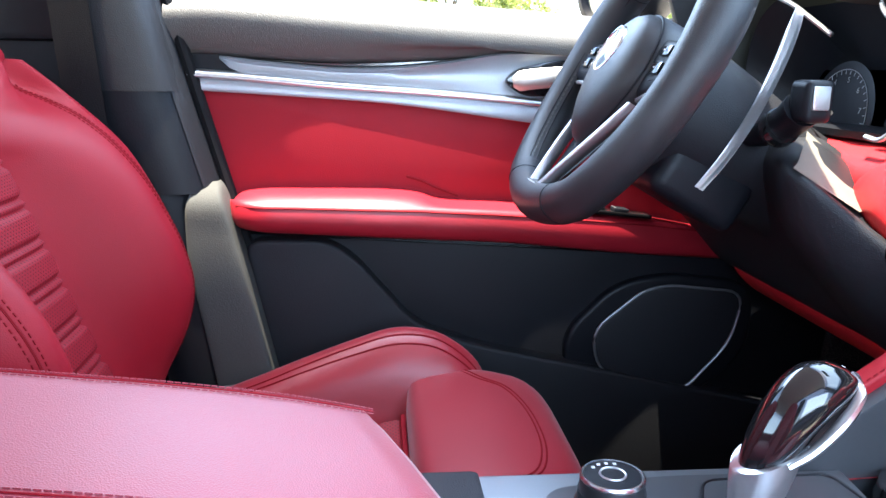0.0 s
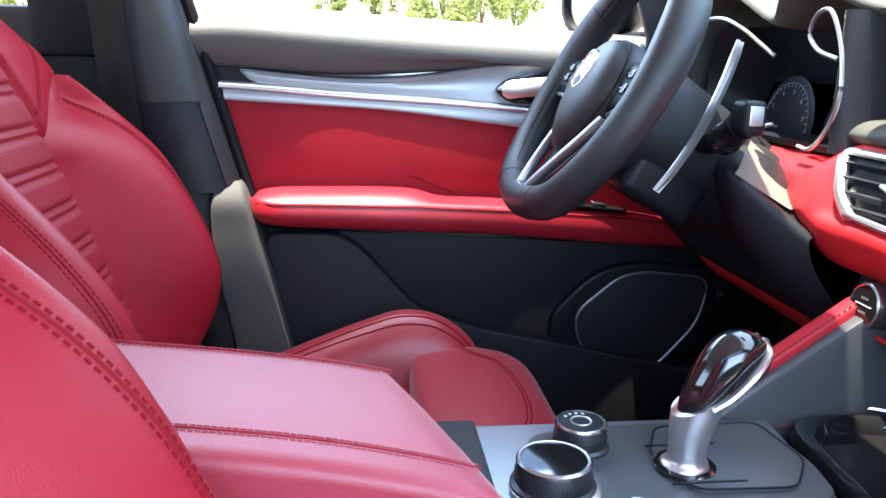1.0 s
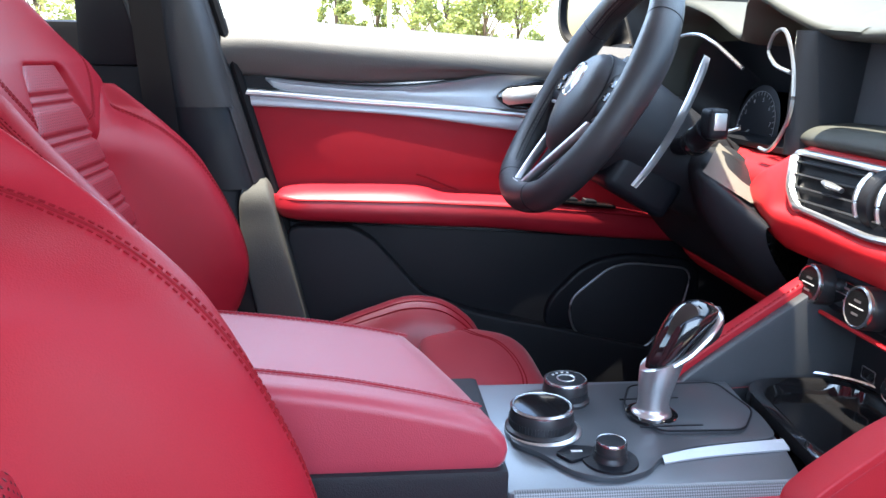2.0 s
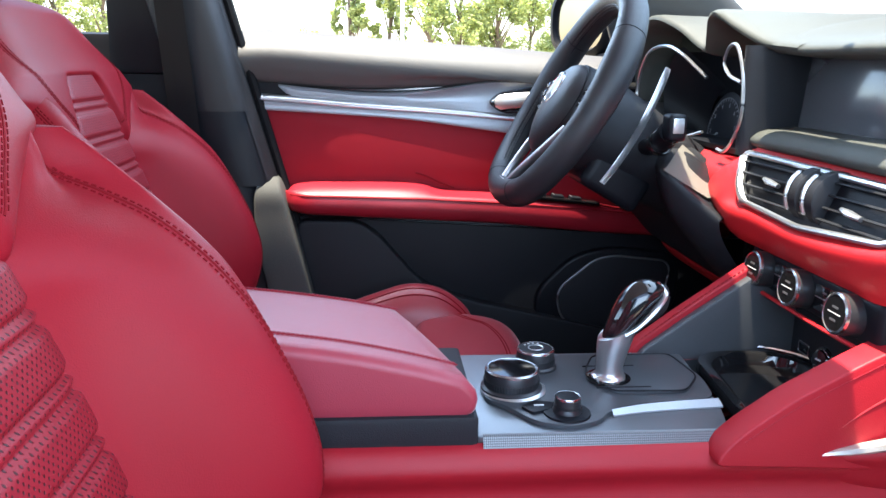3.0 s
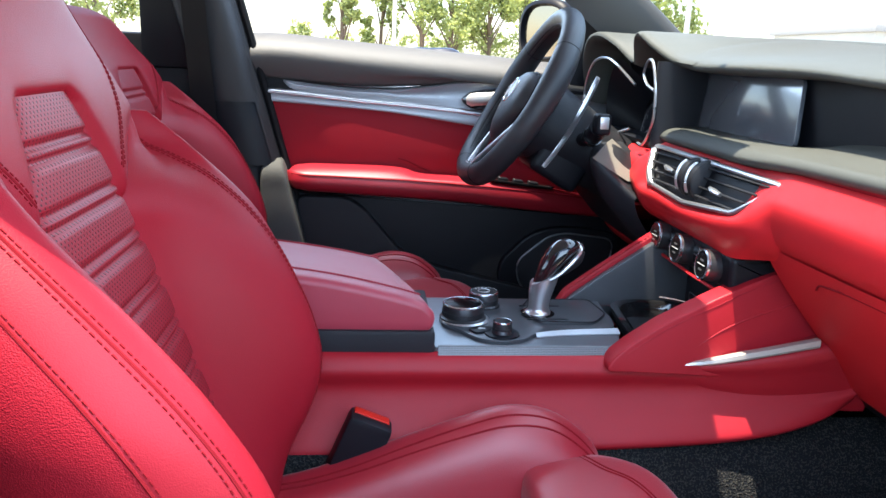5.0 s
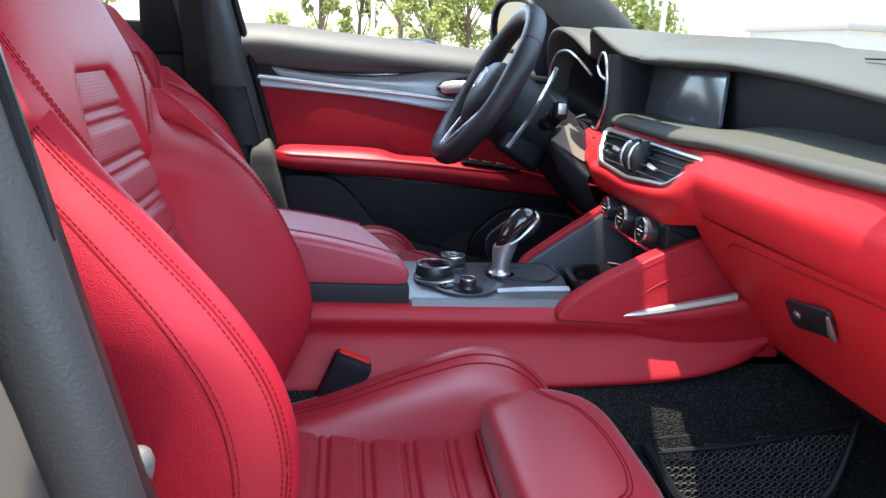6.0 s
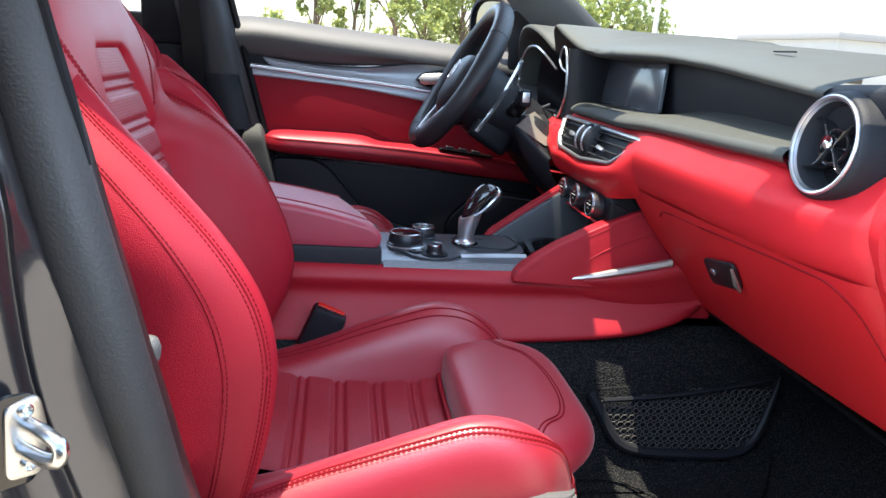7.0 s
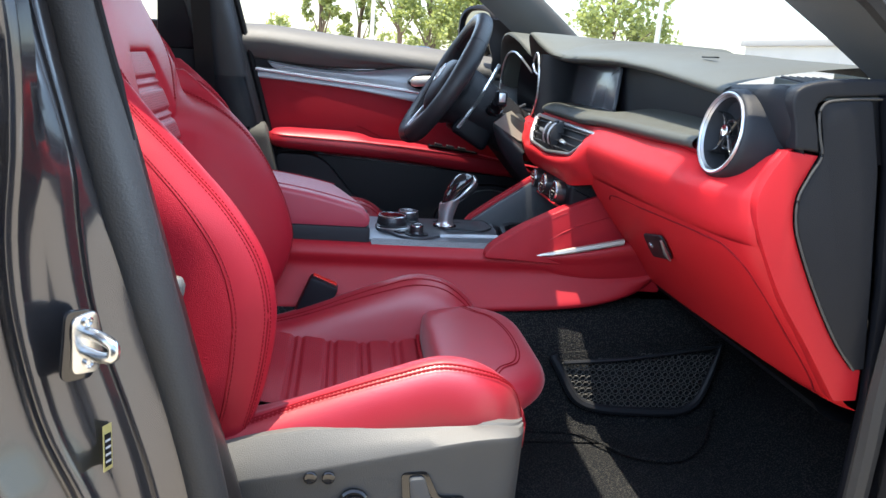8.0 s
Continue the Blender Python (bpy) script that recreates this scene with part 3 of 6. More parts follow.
def skin_line(grid, i0, i1, j, shift, out, toward):
    """A line beside column j, shift metres along the skin and raised by out."""
    gap = np.linalg.norm(grid[i0:i1, j + 1] - grid[i0:i1, j], axis=1).mean()
    jj = j + shift / gap
    fine = np.stack([column(grid, jj - 0.5), column(grid, jj), column(grid, jj + 0.5)], 1)
    return lifted(fine, i0, i1, 1, out, toward)


def back_bolster(seat, s, at_y=1):
    rows = []
    for z in (0.63, 0.68, 0.74, 0.80, 0.86, 0.92, 0.98, 1.04, 1.09, 1.125, 1.155, 1.18):
        c, b = BACK_X(z), BOLSTER_X(z)
        h = max(0.012, b - c)
        k = 1.0 if z < 1.0 else 1 - 1.6 * (z - 1.0) - 2.5 * max(0, z - 1.13)
        c, b = c - 1.1 * max(0, z - 1.13), b - 1.1 * max(0, z - 1.13)
        w = 0.235 if z > 0.7 else 0.222
        rows.append([(x, s * y, z) for x, y in ((c - 0.012, 0.112), (c + 0.22 * h, 0.13), (c + 0.72 * h, 0.162), (c + h, 0.196 * k + 0.004), (c + h - 0.008, 0.222 * k), (c + h - 0.045, w * k + 0.006), (c + h - 0.10, w * k + 0.007), (c - 0.10, w * k - 0.02))])
    g = fine_grid(rows, 44, 45)
    part("backrest_bolster", loft(g[:, :30]), leather, seat, smooth=70)
    part("backrest_side", loft(g[:, 29:]), leather_grain, seat, "grained red leather side panel", smooth=70)
    f = (1, -0.3 * s, 0)
    near_col = lambda y0: int(np.argmin(np.abs(np.abs(g[22, :21, 1]) - y0)))
    pair_a = near_col(0.168) if s * at_y > 0 else 23
    for j, tw in ((pair_a, f), (29, (0.3, s, 0))):
        seam = part("seam", sweep(lifted(g, 2, 40, j, -0.0003, tw), 0.0013, 6), thread, seat)
        for dj in ((-0.0045, 0.0045) if j != 29 else (-0.004,)):
            part("stitching", stitches(skin_line(g, 2, 40, j, dj, 0.0002, tw)), thread, seat)
    cap = g[-1]
    part("bolster_top", (np.vstack([cap, [cap.mean(0) + (0, 0, 0.006)]]), [(i, i + 1, len(cap)) for i in range(len(cap) - 1)]), leather, seat, smooth=80)


SEAM_X = fn([(0.62, 0.03), (0.68, 0.068), (0.736, 0.104), (0.787, 0.131), (0.843, 0.144), (0.878, 0.141), (0.925, 0.124), (0.977, 0.099), (1.021, 0.067), (1.06, 0.024), (1.083, -0.020), (1.095, -0.050), (1.14, -0.085)])
EDGE_X = fn([(0.62, 0.005), (0.68, 0.040), (0.736, 0.080), (0.787, 0.112), (0.843, 0.129), (0.878, 0.128), (0.925, 0.113), (0.977, 0.092), (1.023, 0.067), (1.058, 0.034), (1.103, -0.017), (1.14, -0.064)])
FACE_X = fn([(0.62, 0.05), (0.68, 0.080), (0.736, 0.108), (0.787, 0.130), (0.843, 0.141), (0.878, 0.137), (0.925, 0.119), (0.97, 0.094), (1.0, 0.074), (1.03, 0.047), (1.06, 0.011), (1.08, -0.024), (1.10, -0.052), (1.14, -0.085)])
SHOULDER_W = fn([(1.04, 0.090), (1.06, 0.114), (1.077, 0.137), (1.093, 0.160), (1.106, 0.181), (1.121, 0.209), (1.133, 0.233), (1.15, 0.222), (1.18, 0.205), (1.22, 0.186), (1.26, 0.168), (1.29, 0.146), (1.31, 0.116), (1.32, 0.08)])
CENTRE_HALF = fn([(0.6, 0.135), (0.85, 0.13), (1.0, 0.112), (1.05, 0.100), (1.10, 0.086), (1.13, 0.073), (1.16, 0.058)])
SHOULDER_SEAM = fn([(1.082, 0.088), (1.105, 0.107), (1.125, 0.127), (1.15, 0.147), (1.18, 0.160), (1.22, 0.160), (1.26, 0.148), (1.30, 0.115)])


def draped(grid, line, lift):
    """A line laid on the nearest place of a grid and raised along its normal."""
    n = np.cross(np.gradient(grid, axis=0), np.gradient(grid, axis=1)).reshape(-1, 3)
    n /= np.linalg.norm(n, axis=1)[:, None] + 1e-12
    n *= np.where(n[:, 0] + n[:, 2] < 0, -1.0, 1.0)[:, None]
    q = grid.reshape(-1, 3)
    k = [int(np.argmin(((q - p) ** 2).sum(1))) for p in line]
    off = ((q[k] - line) * n[k]).sum(1) + lift
    off = np.convolve(np.r_[[off[0]] * 3, off, [off[-1]] * 3], np.ones(7) / 7, "valid")
    return line + n[k] * off[:, None]


def eared_bolster(seat):
    """The bolster whose inner face is seen: a seam runs round its edge under a narrow gusset."""
    rows, seam, to_face, to_edge = [], [], [], []
    for z in (0.63, 0.68, 0.74, 0.80, 0.85, 0.90, 0.945, 0.985, 1.02, 1.045, 1.065, 1.082, 1.097, 1.112, 1.128):
        c, f, m, e = BACK_X(z), FACE_X(z), SEAM_X(z), EDGE_X(z)
        h = max(0.004, f - c)
        w = SHOULDER_W(z) if z > 1.04 else 0.0
        y1, y2 = min(0.165, max(w - 0.02, min(0.104, CENTRE_HALF(z) - 0.010))), min(0.178, max(w + 0.004, min(0.126, CENTRE_HALF(z) + 0.014)))
        rows.append([(x, y, z) for x, y in ((c - 0.012, y1), (c + 0.12 * h, y2), (c + 0.66 * h, max(0.160, 0.5 * y2 + 0.095)), (c + h, 0.190), (m, 0.214), (e, 0.236), (e - 0.045, 0.244), (e - 0.10, 0.242), (c - 0.12, 0.215))])
        seam.append((m, 0.214, z))
        to_face.append((c + h, 0.190, z))
        to_edge.append((e, 0.236, z))
    g = fine_grid(rows, 60, 57)
    part("backrest_bolster", loft(g), leather, seat, smooth=75)
    cap = g[-1]
    part("bolster_top", (np.vstack([cap, [cap.mean(0) + (-0.03, 0, 0.006)]]), [(i, i + 1, len(cap)) for i in range(len(cap) - 1)]), leather, seat, smooth=80)
    line, a, b = (spline(q, 120)[14:110] for q in (seam, to_face, to_edge))
    skin = fine_grid(rows, 220, 190)
    part("seam", sweep(draped(skin, line, -0.0002), 0.0014, 6), thread, seat)
    for side, gap in ((a, 0.0048), (b, 0.0045)):
        d = side - line
        part("stitching", stitches(draped(skin, line + d / np.linalg.norm(d, axis=1)[:, None] * gap, 0.0002), radius=0.0009), thread, seat)


def ribbed(x, centers, depth=0.006, width=0.0045):
    return sum(-depth * math.exp(-((x - c) / width) ** 2) for c in centers)


TRIM_TOP = fn([(0.02, 0.655), (0.12, 0.688), (0.19, 0.702), (0.25, 0.706), (0.34, 0.713), (0.42, 0.718), (0.455, 0.718), (0.49, 0.712)])
TRIM_CREASE = fn([(0.02, 0.628), (0.06, 0.634), (0.195, 0.658), (0.34, 0.688), (0.42, 0.703), (0.455, 0.707), (0.49, 0.702)])


def build_seat(name, label, at, reach=0.0, top=1.32, grow=0.0):
    seat = thing(name, label, "car seat", "front seats", at=at)
    back_bolster(seat, -1)
    eared_bolster(seat)
    # ribbed centre of the backrest
    grooves = [c + d for c in (1.115, 1.067, 1.021, 0.974, 0.929, 0.884, 0.838, 0.792, 0.745, 0.698) for d in (-0.0055, 0.0055)]
    rows = []
    for z in np.linspace(0.62, 1.157, 230):
        w, bulge = CENTRE_HALF(z), ribbed(z, grooves, 0.0055, 0.0035)
        rows.append([(BACK_X(z) + 0.002 + bulge - 0.006 * (abs(u) ** 10), u * w, z) for u in np.linspace(-1, 1, 17)])
    centre = part("backrest_centre", loft(rows), leather_holes, seat, "ribbed perforated red leather backrest", smooth=80)
    uv = centre.data.uv_layers.new(name="UVMap")
    for lp in centre.data.loops:
        q = centre.data.vertices[lp.vertex_index].co
        uv.data[lp.index].uv = (0.8 * (q.y + q.z), 0.8 * (q.z - q.y))
    # shoulder block with the integrated headrest
    def wide(z):
        return SHOULDER_W(z) + grow * min(1.0, max(0.0, (z - 1.13) / 0.04))

    def face(z, u):
        y = u * wide(z)
        # distance outside the recess, whose upper corners are rounded
        dy, dz = abs(y) - CENTRE_HALF(min(z, 1.157)) + 0.012, z - 1.145
        d = (math.hypot(max(dy, 0), max(dz, 0)) if dy > 0 or dz > 0 else max(dy, dz)) - 0.012
        inside = 0.010 / (1 + math.exp(d / 0.0020)) + 0.005 / (1 + math.exp(d / 0.008))
        edge = abs(u) ** 7 * (0.018 + 0.012 * min(1.0, max(0.0, (z - 1.14) / 0.06)))
        return (BACK_X(z) + 0.009 - inside - edge - 0.02 * max(0, (z - 1.29) / 0.03) ** 2, y, z)

    def tall(z):
        return z if z < 1.16 else 1.16 + (z - 1.16) * (top - 1.16) / 0.16

    rows = []
    for z in np.linspace(1.042, 1.32, 106):
        w = wide(z)
        row = [face(z, u) for u in np.linspace(-1, 1, 151)]
        b = BACK_X(z)
        row = [(b - 0.10, -0.7 * w, z), (b - 0.07, -0.96 * w, z), (b - 0.04, -0.995 * w, z)] + row + [(b - 0.04, 0.995 * w, z), (b - 0.07, 0.96 * w, z), (b - 0.10, 0.7 * w, z)]
        rows.append([(x, y, tall(z)) for x, y, z in row])
    part("headrest", loft(rows, True, True), leather, seat, "smooth red leather shoulder and headrest", smooth=75)
    for s in (-1, 1):
        for off, out in ((0.0, -0.0004), (0.0045, 0.0003), (-0.0045, 0.0003)):
            line = []
            for z in np.linspace(1.085, 1.300, 60):
                x, y, _ = face(z, s * (SHOULDER_SEAM(z) + grow * 0.7 + off) / wide(z))
                line.append((x + out, y, tall(z)))
            if off:
                part("stitching", stitches(line, radius=0.0006), thread, seat)
            else:
                part("seam", sweep(line, 0.0013, 5), thread, seat)
    part("seat_back_shell", smooth_loft([[(BACK_X(z) - 0.05, -w, z), (BACK_X(z) - 0.12, -0.8 * w, z), (BACK_X(z) - 0.14, 0, z), (BACK_X(z) - 0.12, 0.8 * w, z), (BACK_X(z) - 0.05, w, z)] for z, w in ((0.60, 0.21), (0.8, 0.222), (1.0, 0.205), (1.12, 0.165))], 12, 16), black_hard, seat)
    # ribbed centre of the cushion
    grooves = [c + d for c in (0.165, 0.222, 0.279, 0.336) for d in (-0.006, 0.006)]
    rows = []
    for x in np.linspace(0.08, 0.385, 124):
        zc = 0.672 - 0.006 * max(0, (x - 0.366) / 0.012) ** 2 + 0.012 * ((x - 0.26) / 0.13) ** 2 + ribbed(x, grooves, 0.0055, 0.0038)
        rows.append([(x + reach, u * 0.142, zc + 0.01 * abs(u) ** 4) for u in np.linspace(-1, 1, 17)])
    mid = part("cushion_centre", loft(rows), leather_holes, seat, "ribbed perforated red leather cushion", smooth=80)
    uv = mid.data.uv_layers.new(name="UVMap")
    for lp in mid.data.loops:
        q = mid.data.vertices[lp.vertex_index].co
        uv.data[lp.index].uv = (0.8 * (q.x + q.y), 0.8 * (q.x - q.y))
    part("piping", sweep([(0.376 + reach, y, 0.686 + 0.01 * abs(y / 0.142) ** 4) for y in np.linspace(-0.138, 0.138, 24)], 0.0035, 8), leather, seat)
    # thigh pad
    prof = spline([(0.383, 0.66), (0.383, 0.705), (0.386, 0.722), (0.394, 0.730), (0.43, 0.738), (0.49, 0.741), (0.535, 0.735), (0.553, 0.729), (0.565, 0.719), (0.569, 0.708), (0.565, 0.697), (0.553, 0.690), (0.51, 0.686)], 48)
    prof = np.array([(0.381 + (x - 0.383) * 0.94, z + 0.008) for x, z in prof])
    rows = []
    for u in np.linspace(-1, 1, 31):
        a = abs(u)
        pull, drop = 0.040 * a ** 6 if u > 0 else 0.085 * a ** 4, 0.008 * a ** 8
        rows.append([(x + reach - pull * max(0, (x - 0.383) / 0.19), u * 0.182, z - drop - 0.014 * max(0, a - 0.93) / 0.07 * (1 if z > 0.7 else 0)) for x, z in prof])
    ends = [[tuple(np.array(q) * 0.15 + np.mean(rw, 0) * 0.85) for q in rw] for rw in (rows[0], rows[-1])]
    part("thigh_pad", loft([ends[0]] + rows + [ends[1]]), leather_top, seat, "smooth red leather thigh pad", smooth=70)
    arc = [(0.455, -0.168), (0.475, -0.130), (0.500, -0.105), (0.515, -0.06), (0.520, 0.0), (0.515, 0.06), (0.500, 0.105), (0.475, 0.130), (0.455, 0.168)]
    pad_top = fn([(x, z) for x, z in prof[10:32]])
    for gap in (0.0, 0.005):
        line = np.array([(x + reach - gap, y * (1 - gap * 5), pad_top(x - gap) + 0.0002 - 0.008 * (abs(y) / 0.182) ** 8) for x, y in spline(arc, 80)])
        part("seam", sweep(line, 0.0011, 5), thread, seat)
    # cushion bolsters
    for s in (-1, 1):
        rows = []
        for x in (0.07, 0.13, 0.19, 0.25, 0.31, 0.37, 0.42, 0.455, 0.48, 0.497):
            t, b = CUSH_TOP(x), 0.672
            h = max(0.01, t - b)
            e = 0.0 if x < 0.44 else (x - 0.44) * 0.7
            rows.append([(x + reach, s * y, z) for y, z in ((0.132, b - 0.02), (0.142, b + 0.25 * h), (0.158, b + 0.72 * h), (0.185, t - 0.004), (0.207 - e * 0.5, t), (0.229 - e, t - 0.016), (0.241 - e, t - 0.05), (0.243 - e, min(t - 0.06, 0.685) if x < 0.44 else min(t - 0.012, 0.692)), (0.235 - e, 0.655 if x < 0.44 else 0.676))])
        g = fine_grid(rows, 44, 41)
        part("cushion_bolster", loft(g), leather_top, seat, smooth=70)
        nose = g[-1]
        part("bolster_nose", (np.vstack([nose, [nose.mean(0) + (0.008, 0, 0)]]), [(i, i + 1, len(nose)) for i in range(len(nose) - 1)]), leather, seat, smooth=80)
        for j in [int(np.argmin(np.abs(np.abs(g[20, :30, 1]) - y0) + 0.3 * (g[20, :30, 2] < g[20, :30, 2].max() - 0.03))) for y0 in ((0.174, 0.184) if s > 0 else (0.212, 0.221))]:
            line = lifted(g, 1, 43, j, 0.0, (0, 0, 1))
            part("seam", sweep(line, 0.0013, 6), thread, seat)
            part("stitching", stitches(line + np.array((0, 0.004 * s, 0.0)), radius=0.0007), thread, seat)
    # base
    for s in (-1, 1):
        rows = []
        for x in (0.03, 0.06, 0.12, 0.19, 0.25, 0.34, 0.42, 0.455, 0.472, 0.482, 0.488):
            t, c = TRIM_TOP(x), TRIM_CREASE(x)
            k = 1.0 if x < 0.45 else 1 - 0.55 * ((x - 0.45) / 0.038) ** 3
            low = 0.515 + 0.06 * max(0.0, (x - 0.40) / 0.09)
            rows.append([(x, s * (0.20 + (y - 0.20) * k), z) for y, z in ((0.206, t - 0.012), (0.232, t), (0.241, t - 0.001), (0.2435, t - 0.004), (0.256, 0.5 * (t + c) + 0.002), (0.2690, c + 0.002), (0.2698, c - 0.002), (0.2665, c - 0.012), (0.260, 0.5 * c + 0.5 * low), (0.252, low + 0.006), (0.244, low), (0.206, low))])
        cols = np.transpose(np.array([spline([r[j] for r in rows], 40) for j in range(12)]), (1, 0, 2))
        part("seat_base_trim", loft(cols, True, True), seat_trim, seat, "grey grained seat side trim", smooth=38)
    part("seat_frame", box(0.05, 0.50, -0.20, 0.20, 0.53, 0.66, 0.02), black_hard, seat)
    for s in (-1, 1):
        part("seat_rail", box(-0.05, 0.56, s * 0.19 - 0.02, s * 0.19 + 0.02, 0.49, 0.535, 0.005), black_hard, seat)
    return seat


passenger_seat = build_seat("passenger_seat", "red leather sport front passenger seat with ribbed perforated centre", (0, -0.385, 0), grow=0.014)
build_seat("driver_seat", "red leather sport driver seat beside the centre console", (-0.158, 0.385, -0.003), 0.035, 1.258)

# belt buckle
buckle = thing("seat_belt_buckle", "black seat belt buckle with red release button", "seat belt buckle")
bm_pose = pose(0.180, -0.166, 0.702, 0, 22, 0) @ Matrix.Scale(1.28, 4)
part("housing", moved(box(-0.022, 0.022, -0.014, 0.014, -0.05, 0.055, 0.006), bm_pose), black_hard, buckle)
part("release_button", moved(box(-0.018, 0.018, -0.001, 0.0115, 0.046, 0.0565, 0.002), bm_pose), red_plastic, buckle, "red release button")
part("stalk", moved(box(-0.012, 0.012, -0.004, 0.004, -0.14, -0.04, 0.002), bm_pose), black_hard, buckle)

# ---- centre console ----
console = thing("centre_console", "red leather centre console with aluminium trim and controls", "centre console")
rows = []
for x, zb in ((-0.35, 0.70), (0.1, 0.70), (0.35, 0.705), (0.54, 0.713), (0.68, 0.727), (0.745, 0.741), (0.80, 0.760), (0.84, 0.782), (0.868, 0.803)):
    k = max(0, x - 0.5) * 0.10
    tuck = max(0.0, x - 0.78) * 0.30
    near = [(-0.098 - k, 0.828), (-0.108 - k, 0.824), (-0.118 - k, 0.808), (-0.117 - k, 0.80), (-0.112 - k, 0.785), (-0.125 - k, 0.75), (-0.147 - k * 0.6 + tuck, zb + 0.006), (-0.143 - k * 0.6 + tuck, zb)]
    rows.append([(x, y, 0.828 - (0.828 - z) * (0.828 - zb) / 0.123 if j < 6 else z) for j, (y, z) in enumerate(near)])
part("side_panel", smooth_loft(rows, 30, 30), console_leather, console, "red stitched console side", smooth=50)
part("side_panel", smooth_loft([[(x, -y, z) for x, y, z in r] for r in rows], 30, 30), console_leather, console, smooth=50)
part("console_core", box(-0.35, 0.545, -0.10, 0.10, 0.55, 0.815, 0.01), black_hard, console)
part("console_base", box(0.545, 0.86, -0.11, 0.11, 0.55, 0.73, 0.01), black_hard, console)
part("storage_box", box(-0.35, 0.286, -0.100, 0.088, 0.80, 0.856, 0.006), black_soft, console, "black plastic storage box")
LID_TOP = fn([(-0.36, 0.953), (-0.02, 0.940), (0.03, 0.935), (0.085, 0.929), (0.156, 0.919), (0.21, 0.908), (0.25, 0.898), (0.28, 0.889), (0.30, 0.882)])


def lid_row(y, inset):
    """One lengthwise section of the armrest lid; its front is cut at an angle."""
    end = 0.289 - 0.073 * (y + 0.095) / 0.176 - inset
    row = [(-0.36 + inset, 0.858 + inset), (-0.36 + inset, LID_TOP(-0.36) - inset)]
    row += [(x, LID_TOP(x) - inset) for x in np.linspace(-0.30, end - 0.012, 30)]
    tip = LID_TOP(end) - 0.8 * inset
    row += [(end - 0.007, tip - 0.003), (end - 0.002, tip - 0.008), (end, tip - 0.015), (end - 0.002, 0.859 + 0.4 * inset), (end - 0.007, 0.853 + 0.4 * inset), (0.1, 0.853 + 0.4 * inset)]
    return [(x, y, z) for x, z in row]


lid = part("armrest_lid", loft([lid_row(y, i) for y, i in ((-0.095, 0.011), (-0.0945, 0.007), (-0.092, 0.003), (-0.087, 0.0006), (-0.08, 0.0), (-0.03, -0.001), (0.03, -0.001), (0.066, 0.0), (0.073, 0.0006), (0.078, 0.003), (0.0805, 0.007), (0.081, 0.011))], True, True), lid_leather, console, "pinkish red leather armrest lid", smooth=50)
for y, far_end in ((-0.062, 0.268), (0.070, 0.214)):
    part("seam", sweep([(x, y, LID_TOP(x) + 0.0008) for x in np.linspace(-0.3, far_end, 50)], 0.0007, 5), leather, lid)
    for dy in (-0.0036, 0.0036):
        part("stitching", stitches([(x, y + dy, LID_TOP(x) + 0.0009) for x in np.linspace(-0.1, far_end, 50)], 0.0045, 0.0036, 0.0005), lid_leather, lid)
plate = part("trim_plate", prism(rounded([(0.284, -0.097), (0.535, -0.097), (0.55, -0.04), (0.565, 0.118), (0.288, 0.118)], 0.006), 0.012, 0.003), alu, console, "brushed aluminium console plate")
plate.location = (0, 0, 0.822)
part("woven_strip", loft([[(x, -0.096, 0.8365), (x, -0.100, 0.8355), (x, -0.1105, 0.815), (x, -0.110, 0.806)] for x in np.linspace(0.290, 0.536, 6)]), carbon, console, "grey woven-look edge strip", smooth=30)
cp = part("control_panel", prism(rounded([(0.312, 0.03), (0.335, 0.088), (0.42, 0.100), (0.548, 0.100), (0.556, 0.02), (0.548, -0.030), (0.46, -0.040), (0.425, -0.058), (0.41, -0.078), (0.378, -0.090), (0.345, -0.078), (0.322, -0.040), (0.300, -0.020)], 0.016), 0.006, 0.002), console_grey, console, "dark grey satin control surround")
cp.location = (0, 0, 0.8335)
band = spline([(0.428, -0.058, 0.004), (0.46, -0.049, 0.006), (0.50, -0.043, 0.007), (0.550, -0.038, 0.008)], 16)
part("chrome_strip", loft([[(x, y - w, 0.8345), (x, y - w, 0.8362), (x, y, 0.8385), (x, y + w * 0.6, 0.8398), (x, y + w * 0.6, 0.8345)] for x, y, w in band]), door_silver, console, "silver accent strip", smooth=30)


def knob(name, x, y, z, r, h, top_mat, label, knurl=True):
    ob = part(name, moved(lathe([(r * 1.12, 0), (r * 1.12, 0.004), (r, 0.006), (r, h * 0.55), (r * 0.985, h * 0.6), (r * 0.985, h * 0.9), (r * 0.93, h), (r * 0.86, h), (r * 0.86, h - 0.002)], 48), pose(x, y, z)), knob_dark, console, label)
    part("rim_ring", moved(lathe([(r * 0.99, h * 0.9), (r * 0.985, h * 0.97), (r * 0.93, h + 0.0006), (r * 0.865, h + 0.0004), (r * 0.86, h - 0.001)], 48, False), pose(x, y, z)), knob_metal, ob)
    part("cap", moved(lathe([(r * 0.858, 0), (r * 0.85, 0.0012), (r * 0.3, 0.0018)], 40), pose(x, y, z + h - 0.0015)), top_mat, ob)
    if knurl:
        n = 60
        bars = [moved(box(-0.0006, 0.0006, -0.0007, 0.0007, 0.007, h * 0.55, 0), pose(x + r * math.cos(a), y + r * math.sin(a), z, 0, 0, math.degrees(a))) for a in np.arange(n) * 2 * math.pi / n]
        part("knurling", join(*bars), knob_dark, ob)
    return ob


